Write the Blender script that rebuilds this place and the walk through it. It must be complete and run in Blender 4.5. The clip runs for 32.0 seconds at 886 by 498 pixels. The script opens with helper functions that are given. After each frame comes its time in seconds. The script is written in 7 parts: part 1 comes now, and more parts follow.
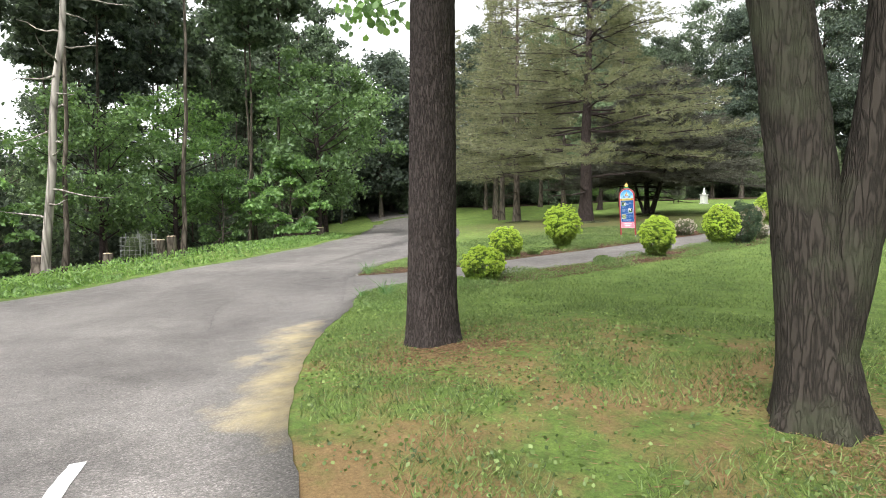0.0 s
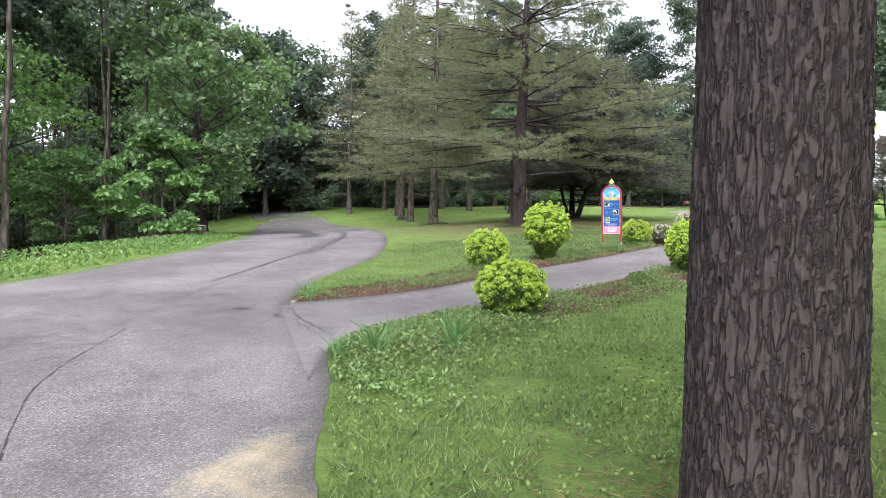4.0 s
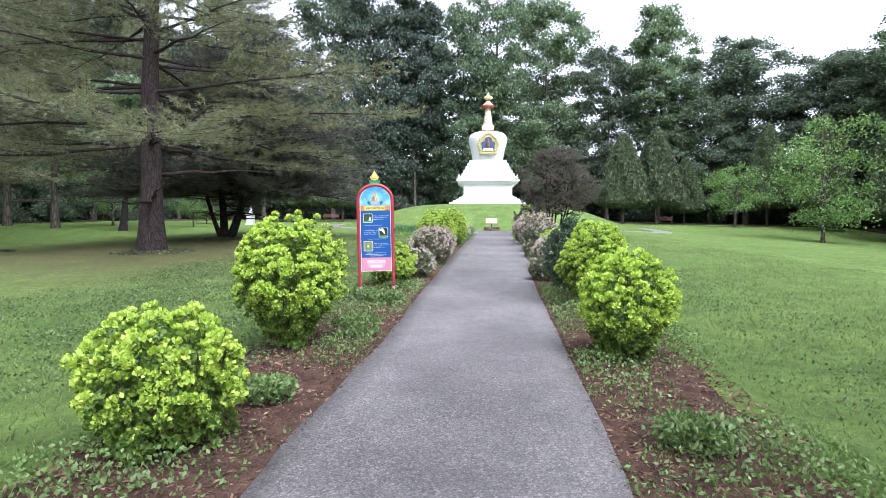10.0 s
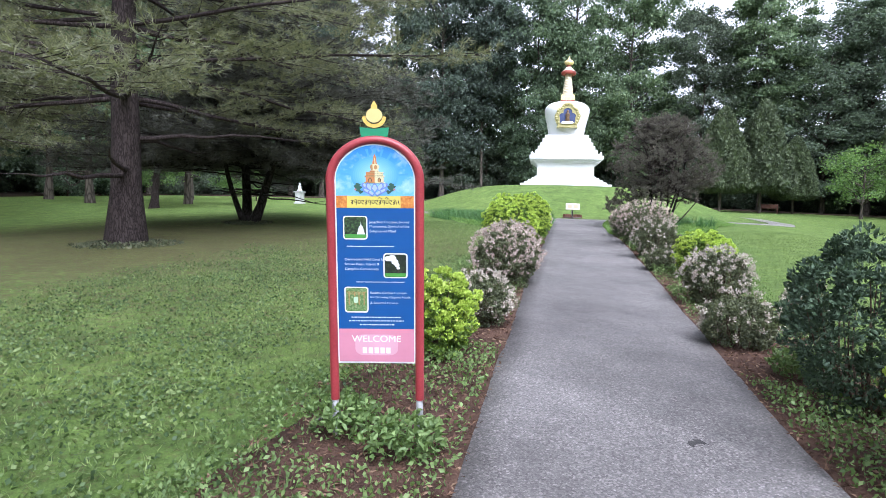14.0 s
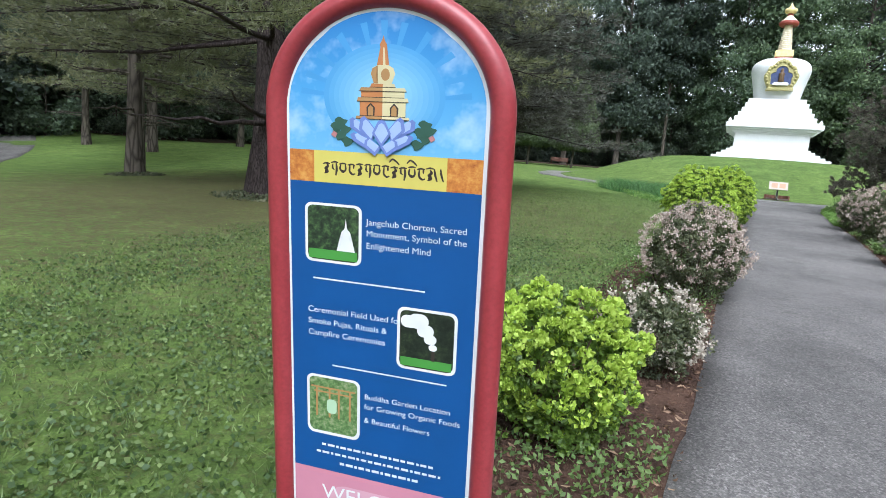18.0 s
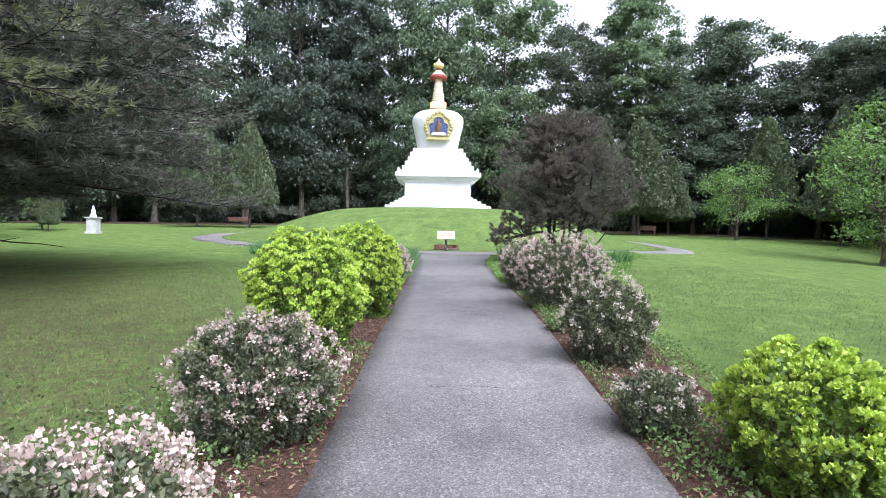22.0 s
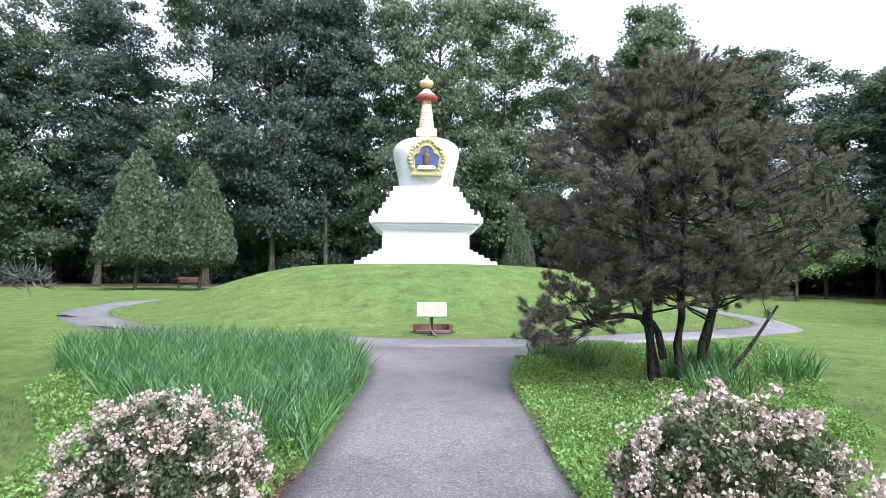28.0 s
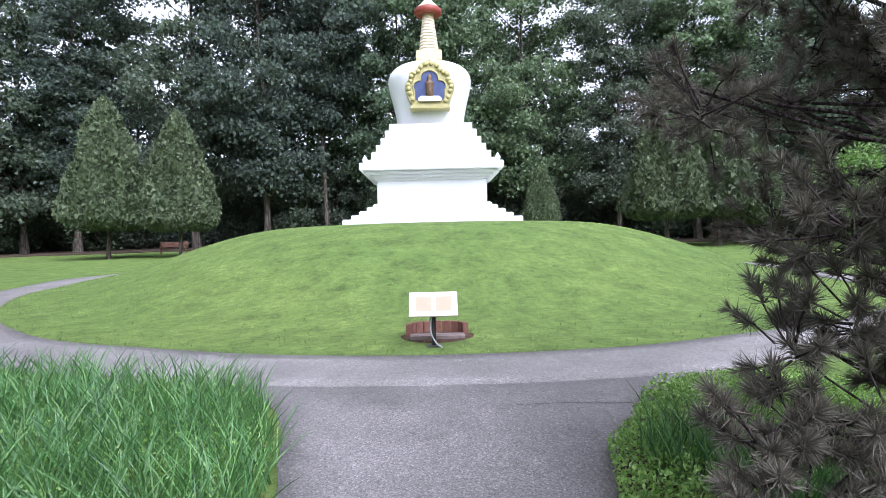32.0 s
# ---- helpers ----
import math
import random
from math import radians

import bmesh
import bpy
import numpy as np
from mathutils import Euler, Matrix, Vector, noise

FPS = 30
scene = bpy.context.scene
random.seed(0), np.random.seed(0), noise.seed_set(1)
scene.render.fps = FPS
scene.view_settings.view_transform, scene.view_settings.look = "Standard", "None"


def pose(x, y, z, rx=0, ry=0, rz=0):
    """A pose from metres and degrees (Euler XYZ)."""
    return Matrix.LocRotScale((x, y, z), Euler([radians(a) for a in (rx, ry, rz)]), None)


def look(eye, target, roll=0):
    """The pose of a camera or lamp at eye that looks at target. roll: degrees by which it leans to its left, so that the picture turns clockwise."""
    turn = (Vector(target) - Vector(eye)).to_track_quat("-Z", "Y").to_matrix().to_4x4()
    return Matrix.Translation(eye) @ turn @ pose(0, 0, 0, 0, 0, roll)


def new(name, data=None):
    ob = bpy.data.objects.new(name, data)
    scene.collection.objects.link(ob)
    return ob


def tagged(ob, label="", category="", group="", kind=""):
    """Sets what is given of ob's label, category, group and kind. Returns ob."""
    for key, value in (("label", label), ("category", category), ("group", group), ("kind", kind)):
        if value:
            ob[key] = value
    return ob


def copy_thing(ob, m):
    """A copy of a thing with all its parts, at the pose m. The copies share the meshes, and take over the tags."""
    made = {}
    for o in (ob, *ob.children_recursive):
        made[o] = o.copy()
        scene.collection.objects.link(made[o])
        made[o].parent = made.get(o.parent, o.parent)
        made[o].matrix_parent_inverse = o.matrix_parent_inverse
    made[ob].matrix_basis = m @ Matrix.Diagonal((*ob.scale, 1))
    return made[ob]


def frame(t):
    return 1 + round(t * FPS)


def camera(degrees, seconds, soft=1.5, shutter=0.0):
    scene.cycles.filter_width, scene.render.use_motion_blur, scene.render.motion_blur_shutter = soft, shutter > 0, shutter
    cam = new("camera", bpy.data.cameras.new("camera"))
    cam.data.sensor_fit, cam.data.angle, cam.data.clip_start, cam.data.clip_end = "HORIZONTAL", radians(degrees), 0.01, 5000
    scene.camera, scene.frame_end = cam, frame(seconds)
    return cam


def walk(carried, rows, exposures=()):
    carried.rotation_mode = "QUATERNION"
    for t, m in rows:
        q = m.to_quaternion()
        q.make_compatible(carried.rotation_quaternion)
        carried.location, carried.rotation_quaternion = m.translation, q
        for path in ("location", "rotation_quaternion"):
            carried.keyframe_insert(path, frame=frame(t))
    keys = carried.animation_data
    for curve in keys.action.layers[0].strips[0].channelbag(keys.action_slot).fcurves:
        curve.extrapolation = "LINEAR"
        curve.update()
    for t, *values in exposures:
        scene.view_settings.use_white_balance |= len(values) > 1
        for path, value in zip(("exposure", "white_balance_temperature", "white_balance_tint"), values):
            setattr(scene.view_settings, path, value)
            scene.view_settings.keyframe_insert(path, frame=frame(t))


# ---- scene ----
cam = camera(75.0, 32.0, soft=0.65)
PATH = [
    (0, (9.606, -17.950, 1.222), (8.034, -16.721, 1.082), -0.3),
    (0.5, (9.168, -17.987, 1.238), (7.417, -17.037, 1.062), -0.2),
    (1, (8.442, -17.930, 1.203), (6.748, -16.883, 1.021), 1.4),
    (1.5, (7.714, -17.674, 1.122), (6.055, -16.569, 0.954), 0.4),
    (2, (7.017, -17.384, 1.079), (5.429, -16.179, 0.915), -0.3),
    (2.5, (6.363, -17.048, 1.017), (4.984, -15.607, 0.868), 2.6),
    (3, (5.784, -16.820, 1.097), (4.424, -15.361, 0.950), 2.5),
    (3.5, (5.200, -16.612, 1.077), (3.909, -15.091, 0.935), 1.9),
    (5.5, (2.441, -14.533, 0.89), (1.156, -13.004, 0.788), -0.0),
    (6, (1.85, -14.169, 0.907), (0.732, -12.514, 0.802), 1.6),
    (6.5, (1.308, -13.761, 0.911), (0.267, -12.055, 0.824), 0.8),
    (7, (0.77, -13.436, 0.88), (-0.189, -11.682, 0.804), 0.9),
    (7.5, (0.309, -13.002, 0.869), (-0.564, -11.205, 0.793), 0.5),
    (8, (-0.108, -12.315, 0.928), (-0.921, -10.49, 0.84), -2.4),
    (8.5, (-0.43, -11.564, 1.014), (-1.032, -9.659, 0.935), -1.1),
    (9, (-0.657, -10.851, 1.07), (-1.133, -8.91, 0.992), -1.9),
    (9.5, (-0.839, -10.038, 1.108), (-1.146, -8.063, 1.039), -1.3),
    (10, (-0.9, -9.338, 1.158), (-1.018, -7.342, 1.094), 0.3),
    (10.5, (-0.93, -8.625, 1.214), (-0.922, -6.626, 1.141), -0.6),
    (11, (-1.049, -7.942, 1.271), (-0.938, -5.946, 1.191), 1.2),
    (11.5, (-1.122, -7.066, 1.289), (-1.148, -5.069, 1.191), 0.7),
    (12, (-1.198, -6.315, 1.305), (-1.291, -4.321, 1.192), -0.3),
    (12.5, (-1.272, -5.619, 1.348), (-1.337, -3.624, 1.217), 1.8),
    (13, (-1.326, -4.93, 1.415), (-1.536, -2.945, 1.277), 0.7),
    (13.5, (-1.484, -4.274, 1.471), (-1.72, -2.293, 1.336), 2.7),
    (14, (-1.52, -3.587, 1.479), (-1.857, -1.62, 1.34), 1.7),
    (14.5, (-1.606, -3.005, 1.483), (-2.02, -1.053, 1.347), 1.0),
    (15, (-1.696, -2.496, 1.518), (-2.15, -0.553, 1.379), 2.4),
    (15.5, (-1.667, -2.092, 1.544), (-2.317, -0.205, 1.417), 0.5),
    (17.5, (-1.909, -1.405, 1.573), (-2.645, 0.437, 1.319), 5.8),
    (18, (-1.815, -1.326, 1.539), (-2.675, 0.456, 1.242), 5.1),
    (18.5, (-1.674, -1.192, 1.568), (-2.612, 0.546, 1.253), 3.4),
    (19, (-1.56, -0.771, 1.629), (-2.17, 1.111, 1.334), 4.1),
    (19.5, (-1.423, -0.051, 1.662), (-1.648, 1.922, 1.416), 3.8),
    (20, (-1.205, 0.856, 1.71), (-1.267, 2.845, 1.508), 1.6),
    (20.5, (-1.107, 1.868, 1.7), (-1.002, 3.861, 1.571), 1.7),
    (21, (-0.986, 2.806, 1.675), (-0.731, 4.786, 1.569), 1.6),
    (21.5, (-0.982, 3.656, 1.691), (-0.902, 5.653, 1.613), 0.2),
    (22, (-1.001, 4.211, 1.863), (-0.926, 6.209, 1.809), 0.9),
    (22.5, (-0.935, 4.949, 1.946), (-0.835, 6.946, 1.908), -0.4),
    (23, (-0.839, 5.605, 2.015), (-0.706, 7.6, 1.993), -0.2),
    (23.5, (-0.762, 6.274, 2.068), (-0.579, 8.265, 2.058), -0.5),
    (24, (-0.801, 7.055, 2.116), (-0.67, 9.051, 2.121), -1.9),
    (24.5, (-0.733, 7.834, 2.156), (-0.569, 9.827, 2.191), -0.1),
    (26.5, (-0.399, 11.328, 2.25), (-0.234, 13.318, 2.354), -0.1),
    (27, (-0.323, 12.137, 2.259), (-0.122, 14.124, 2.364), 0.5),
    (27.5, (-0.29, 12.862, 2.265), (-0.196, 14.855, 2.407), -0.9),
    (28, (-0.329, 13.535, 2.286), (-0.246, 15.529, 2.426), 0.4),
    (28.5, (-0.306, 14.176, 2.311), (-0.273, 16.175, 2.357), -0.4),
    (29, (-0.386, 14.812, 2.353), (-0.433, 16.811, 2.318), 0.3),
    (29.5, (-0.344, 15.461, 2.431), (-0.417, 17.458, 2.344), 0.8),
    (30, (-0.323, 15.965, 2.53), (-0.446, 17.958, 2.416), -0.7),
    (30.5, (-0.318, 16.622, 2.617), (-0.365, 18.619, 2.52), 0.5),
    (31, (-0.163, 17.645, 2.67), (-0.187, 19.644, 2.615), -1.0),
    (31.5, (-0.068, 18.392, 2.714), (-0.057, 20.391, 2.672), -0.8),
    (32, (0.04, 19.13, 2.728), (0.069, 21.13, 2.701), -1.4),
]
walk(cam, [(t, look(eye, target, roll)) for t, eye, target, roll in PATH], exposures=[(0.0, 1.24, 6500, 8), (3.5, 1.3, 6050, 13), (9.0, 1.22, 5650, 15.5), (13.0, 1.14, 5500, 16), (15.5, 0.9, 5600, 14.5), (18.0, 0.71, 5650, 7.5), (19.2, 0.9, 5650, 9), (20.5, 1.11, 5600, 16), (24.0, 1.1, 5600, 17), (29.0, 1.17, 5500, 18.5), (32.0, 1.05, 5500, 19)])

# ---- light ----
world = bpy.data.worlds.new("overcast_sky")
scene.world = world
world.use_nodes = True
wn = world.node_tree.nodes
sky = wn.new("ShaderNodeTexSky")
sky.sky_type = "NISHITA"
sky.sun_disc = False
sky.sun_elevation, sky.sun_rotation = radians(52), radians(150)
sky.air_density, sky.dust_density, sky.ozone_density = 1.0, 4.0, 1.0
veil = wn.new("ShaderNodeHueSaturation")
veil.inputs["Saturation"].default_value = 0.1
veil.inputs["Value"].default_value = 1.3
world.node_tree.links.new(sky.outputs[0], veil.inputs["Color"])
world.node_tree.links.new(veil.outputs[0], wn["Background"].inputs[0])
wn["Background"].inputs[1].default_value = 0.15
sun_data = bpy.data.lights.new("sun", "SUN")
sun_data.energy, sun_data.angle, sun_data.color = 1.5, radians(50), (1.0, 0.97, 0.92)
sun = new("sun", sun_data)
sun.rotation_euler = (radians(38), 0, radians(30))

# ---- materials ----


def material(name, rough=0.8, spec=0.3):
    m = bpy.data.materials.new(name)
    m.use_nodes = True
    p = m.node_tree.nodes["Principled BSDF"]
    p.inputs["Roughness"].default_value = rough
    p.inputs["Specular IOR Level"].default_value = spec
    return m, m.node_tree, p


def noise_tex(nt, scale, detail=6.0, rough=0.6, vec=None):
    n = nt.nodes.new("ShaderNodeTexNoise")
    n.inputs["Scale"].default_value = scale
    n.inputs["Detail"].default_value = detail
    n.inputs["Roughness"].default_value = rough
    if vec is None:
        vec = nt.nodes.new("ShaderNodeNewGeometry").outputs["Position"]
    nt.links.new(vec, n.inputs["Vector"])
    return n.outputs["Fac"]


def ramp(nt, fac, stops):
    r = nt.nodes.new("ShaderNodeValToRGB")
    e = r.color_ramp.elements
    while len(e) < len(stops):
        e.new(0.5)
    for el, (pos, col) in zip(e, stops):
        el.position = pos
        el.color = (*col, 1) if len(col) == 3 else col
    nt.links.new(fac, r.inputs[0])
    return r.outputs[0]


def blend(nt, fac, a, b, mode="MIX"):
    m = nt.nodes.new("ShaderNodeMix")
    m.data_type, m.blend_type = "RGBA", mode
    for sock, val in ((m.inputs[0], fac), (m.inputs[6], a), (m.inputs[7], b)):
        if isinstance(val, (int, float)):
            sock.default_value = val
        elif isinstance(val, tuple):
            sock.default_value = (*val, 1)
        else:
            nt.links.new(val, sock)
    return m.outputs[2]


def relief(nt, p, height, strength, dist=0.01):
    b = nt.nodes.new("ShaderNodeBump")
    b.inputs["Strength"].default_value = strength
    b.inputs["Distance"].default_value = dist
    nt.links.new(height, b.inputs["Height"])
    nt.links.new(b.outputs[0], p.inputs["Normal"])


def grey(v):
    return (v, v, v)


def mottled(name, c1, c2, scale=6.0, fine=60.0, rough=0.8, spec=0.3, bump=0.3, dist=0.01):
    """A surface with stains at one scale and grain at another."""
    m, nt, p = material(name, rough, spec)
    big = noise_tex(nt, scale)
    small = noise_tex(nt, fine, 4)
    col = ramp(nt, big, [(0.3, c1), (0.7, c2)])
    col = blend(nt, 0.5, col, ramp(nt, small, [(0.3, grey(0.55)), (0.7, grey(1.0))]), "MULTIPLY")
    nt.links.new(col, p.inputs["Base Color"])
    relief(nt, p, small, bump, dist)
    return m


def leafy(name, dark, mid, light, rough=0.5, through_share=0.3, tint=None, vary=0.0, spec=0.45):
    """Foliage: each leaf takes its own shade, and lets some light through."""
    m, nt, p = material(name, rough, spec)
    geo = nt.nodes.new("ShaderNodeNewGeometry")
    col = ramp(nt, geo.outputs["Random Per Island"], [(0.0, dark), (0.5, mid), (1.0, light)])
    patch = noise_tex(nt, 0.9, 3)
    col = blend(nt, 0.6, col, ramp(nt, patch, [(0.3, grey(0.6)), (0.7, grey(1.15))]), "MULTIPLY")
    if vary:
        own = nt.nodes.new("ShaderNodeObjectInfo").outputs["Random"]
        col = blend(nt, vary, col, ramp(nt, own, [(0.0, (0.7, 0.72, 0.85)), (0.35, (1.0, 0.95, 0.95)), (0.7, (1.0, 1.1, 0.95)), (1.0, (1.5, 1.6, 1.2))]), "MULTIPLY")
    nt.links.new(col, p.inputs["Base Color"])
    tr = nt.nodes.new("ShaderNodeBsdfTranslucent")
    nt.links.new(blend(nt, 1.0, col, tint or (1.2, 1.3, 0.6), "MULTIPLY"), tr.inputs[0])
    mx = nt.nodes.new("ShaderNodeMixShader")
    mx.inputs[0].default_value = through_share
    nt.links.new(p.outputs[0], mx.inputs[1])
    nt.links.new(tr.outputs[0], mx.inputs[2])
    nt.links.new(mx.outputs[0], nt.nodes["Material Output"].inputs[0])
    return m


def bark_material(name, c1, c2, scale=9.0, stretch=0.22, bump=1.0, dist=0.03, moss=None, bend=0.12):
    m, nt, p = material(name, 0.9, 0.15)
    tc = nt.nodes.new("ShaderNodeTexCoord")
    mp = nt.nodes.new("ShaderNodeMapping")
    mp.inputs["Scale"].default_value = (1, 1, stretch)
    nt.links.new(tc.outputs["Object"], mp.inputs[0])
    v = nt.nodes.new("ShaderNodeTexVoronoi")
    v.feature = "DISTANCE_TO_EDGE"
    v.inputs["Scale"].default_value = scale
    warp = nt.nodes.new("ShaderNodeMix")
    warp.data_type = "RGBA"
    warp.inputs[0].default_value = bend
    nz = nt.nodes.new("ShaderNodeTexNoise")
    nz.inputs["Scale"].default_value = scale * 0.8
    nt.links.new(mp.outputs[0], nz.inputs["Vector"])
    nt.links.new(mp.outputs[0], warp.inputs[6])
    nt.links.new(nz.outputs["Color"], warp.inputs[7])
    nt.links.new(warp.outputs[2], v.inputs["Vector"])
    crack = ramp(nt, v.outputs["Distance"], [(0.0, grey(0.0)), (0.22, grey(1.0))])
    fine = noise_tex(nt, 45, 6, 0.7, mp.outputs[0])
    col = blend(nt, crack, tuple(c * 0.48 for c in c1), blend(nt, fine, c1, c2))
    if moss:
        col = blend(nt, ramp(nt, noise_tex(nt, 2.2, 4, 0.6, tc.outputs["Object"]), [(0.5, grey(0)), (0.66, grey(0.8))]), col, moss)
    nt.links.new(col, p.inputs["Base Color"])
    h = blend(nt, 0.35, crack, fine)
    relief(nt, p, h, bump, dist)
    return m


# ---- the lie of the land ----


def smooth(a, b, v):
    t = np.clip((v - a) / (b - a), 0, 1)
    return t * t * (3 - 2 * t)


STUPA = (0.0, 43.6)
RING = (0.35, 39.9)
TOP = 3.33


def land(x, y, bumps=True):
    x, y = np.asarray(x, float), np.asarray(y, float)
    z = np.where(y < 28, 0.042 * np.maximum(y, -22), 1.176 + 0.032 * (np.minimum(y, 75) - 28))
    left = np.maximum(-14 - x, 0)
    z = z - np.minimum(left * 0.045, 1.6) * (1 - smooth(12, 32, y))
    verge = (-(x + 4.2) * 20.6 - (y + 20) * 18.4) / 27.6
    z = z - np.clip((verge - 1.2) * 0.075, 0, 1.1) * (1 - smooth(2, 14, y))
    right = np.maximum(x - 8, 0)
    z = z - np.minimum(right * 0.062, 2.2) * (1 - 0.75 * smooth(34, 56, y)) * smooth(-14, 2, y)
    z = z + 0.33 * smooth(1.0, 6.5, x) * (1 - smooth(-12.5, -7, y))
    r = np.hypot(x - STUPA[0], (y - 42.9) * 0.96)
    z = z + (TOP - z) * (1 - smooth(5.6, 13.6, r))
    if bumps:
        far = smooth(2.2, 4.5, np.abs(x + 0.3)) * (1 - (1 - smooth(9, 12, r)))
        z = z + far * 0.035 * (np.sin(x * 0.9 + y * 0.35) + np.sin(y * 1.1 - x * 0.5)) * 0.5
    return z


def lz(x, y):
    return float(land(x, y))


def fastmesh(name, v, f, mat=None, soft=False, idx=None, mats=None):
    """A mesh from arrays: v of n x 3, f of m x k."""
    v, f = np.asarray(v, np.float32), np.asarray(f, np.int32)
    me = bpy.data.meshes.new(name)
    me.vertices.add(len(v))
    me.vertices.foreach_set("co", v.ravel())
    me.loops.add(f.size)
    me.loops.foreach_set("vertex_index", f.ravel())
    me.polygons.add(len(f))
    me.polygons.foreach_set("loop_start", np.arange(0, f.size, f.shape[1], dtype=np.int32))
    if soft:
        me.polygons.foreach_set("use_smooth", np.ones(len(f), bool))
    if mat:
        me.materials.append(mat)
    me.update(calc_edges=True)
    return me


def bm_mesh(name, bm, mat, soft=False):
    me = bpy.data.meshes.new(name)
    bmesh.ops.recalc_face_normals(bm, faces=bm.faces)
    bm.to_mesh(me)
    bm.free()
    if soft:
        me.polygons.foreach_set("use_smooth", [True] * len(me.polygons))
    me.materials.append(mat)
    return me


def part(name, me, parent, label=""):
    ob = new(name, me)
    ob.parent = parent
    if label:
        ob["label"] = label
    return ob


def thing(name, x, y, z, label, category, group="", kind="", turn=0.0):
    ob = new(name)
    ob.empty_display_size = 0.1
    ob.matrix_world = pose(x, y, z, 0, 0, turn)
    return tagged(ob, label, category, group, kind)


def curve_points(pts, n):
    """A smooth line of n points through pts (2D or 3D)."""
    p = np.array(pts, float)
    q = np.vstack([2 * p[0] - p[1], p, 2 * p[-1] - p[-2]])
    out = []
    for u in np.linspace(0, len(p) - 1 - 1e-6, n):
        i, t = int(u), u - int(u)
        a, b, c, d = q[i : i + 4]
        out.append(0.5 * (2 * b + (c - a) * t + (2 * a - 5 * b + 4 * c - d) * t * t + (3 * b - a - 3 * c + d) * t**3))
    return np.array(out)


def strip(name, left, right, lift, mat, n, across=6, rag=0.0, seed=1):
    """A sheet between two lines that lies on the land, with a ragged edge."""
    rng = np.random.default_rng(seed)
    a, b = curve_points(left, n), curve_points(right, n)
    ra = np.convolve(rng.normal(0, 1, n + 8), np.ones(5) / 5, "same")[4:-4] * rag
    rb = np.convolve(rng.normal(0, 1, n + 8), np.ones(5) / 5, "same")[4:-4] * rag
    w = b - a
    w /= np.linalg.norm(w, axis=1, keepdims=True)
    a, b = a + w * ra[:, None], b + w * rb[:, None]
    u = np.linspace(0, 1, across + 1)
    g = a[:, None] * (1 - u)[None, :, None] + b[:, None] * u[None, :, None]
    crown = lift + 0.0 * u
    z = land(g[..., 0], g[..., 1]) + crown
    v = np.dstack([g, z]).reshape(-1, 3)
    # a skirt that carries the edge into the ground
    m = across + 1
    f = [(i * m + j, i * m + j + 1, (i + 1) * m + j + 1, (i + 1) * m + j) for i in range(n - 1) for j in range(across)]
    low = v.reshape(n, m, 3)[:, [0, -1]].copy()
    low[..., 2] -= lift + 0.06
    k = len(v)
    v = np.vstack([v, low.reshape(-1, 3)])
    for i in range(n - 1):
        f.append((i * m, (i + 1) * m, k + 2 * (i + 1), k + 2 * i))
        f.append(((i + 1) * m + across, i * m + across, k + 2 * i + 1, k + 2 * (i + 1) + 1))
    return fastmesh(name, v, f, mat, True)


def unit(v):
    return v / np.maximum(np.linalg.norm(v, axis=-1, keepdims=True), 1e-9)


def leaf_arrays(c, n, size, rng, width=0.62, fold=0.18, lean=0.8, long=False, plain_=False):
    """Leaves at c that face about n: a folded blade of four points, of six where long, of three where plain."""
    m = len(c)
    axis = unit(n + lean * rng.normal(0, 1, (m, 3)))
    side = unit(np.cross(axis, rng.normal(0, 1, (m, 3))))
    up = np.cross(side, axis)
    s = (size * rng.uniform(0.65, 1.3, m))[:, None]
    base, tip = c - axis * s * 0.5, c + axis * s * 0.5
    if plain_:
        v = np.stack([base + side * s * width * 0.5, base - side * s * width * 0.5, tip + up * s * fold], 1).reshape(-1, 3)
        return v, np.arange(3 * m).reshape(-1, 3)
    if not long:
        l = c + side * s * width * 0.5 + up * s * fold
        r = c - side * s * width * 0.5 + up * s * fold
        v = np.stack([base, l, tip, r], 1).reshape(-1, 3)
        i = np.arange(m)[:, None] * 4
        f = np.concatenate([i + [0, 1, 2], i + [0, 2, 3]], 1).reshape(-1, 3)
        return v, f
    l1 = c - axis * s * 0.12 + side * s * width * 0.5 + up * s * fold
    r1 = c - axis * s * 0.12 - side * s * width * 0.5 + up * s * fold
    l2 = c + axis * s * 0.28 + side * s * width * 0.4 + up * s * fold * 0.7
    r2 = c + axis * s * 0.28 - side * s * width * 0.4 + up * s * fold * 0.7
    tip = tip - up * s * 0.1
    v = np.stack([base, l1, l2, tip, r2, r1], 1).reshape(-1, 3)
    i = np.arange(m)[:, None] * 6
    f = np.concatenate([i + [0, 1, 2, 3], i + [0, 3, 4, 5]], 1).reshape(-1, 4)
    return v, f


def needle_arrays(c, d, length, width, count, rng, spread=0.7):
    """Tufts of needles at c that point about d: thin triangles."""
    m = len(c)
    c = np.repeat(c, count, 0)
    axis = unit(np.repeat(d, count, 0) + spread * rng.normal(0, 1, (m * count, 3)))
    side = unit(np.cross(axis, rng.normal(0, 1, (m * count, 3))))
    s = (length * rng.uniform(0.7, 1.2, m * count))[:, None]
    v = np.stack([c - side * width, c + side * width, c + axis * s], 1).reshape(-1, 3)
    return v, np.arange(m * count * 3).reshape(-1, 3)


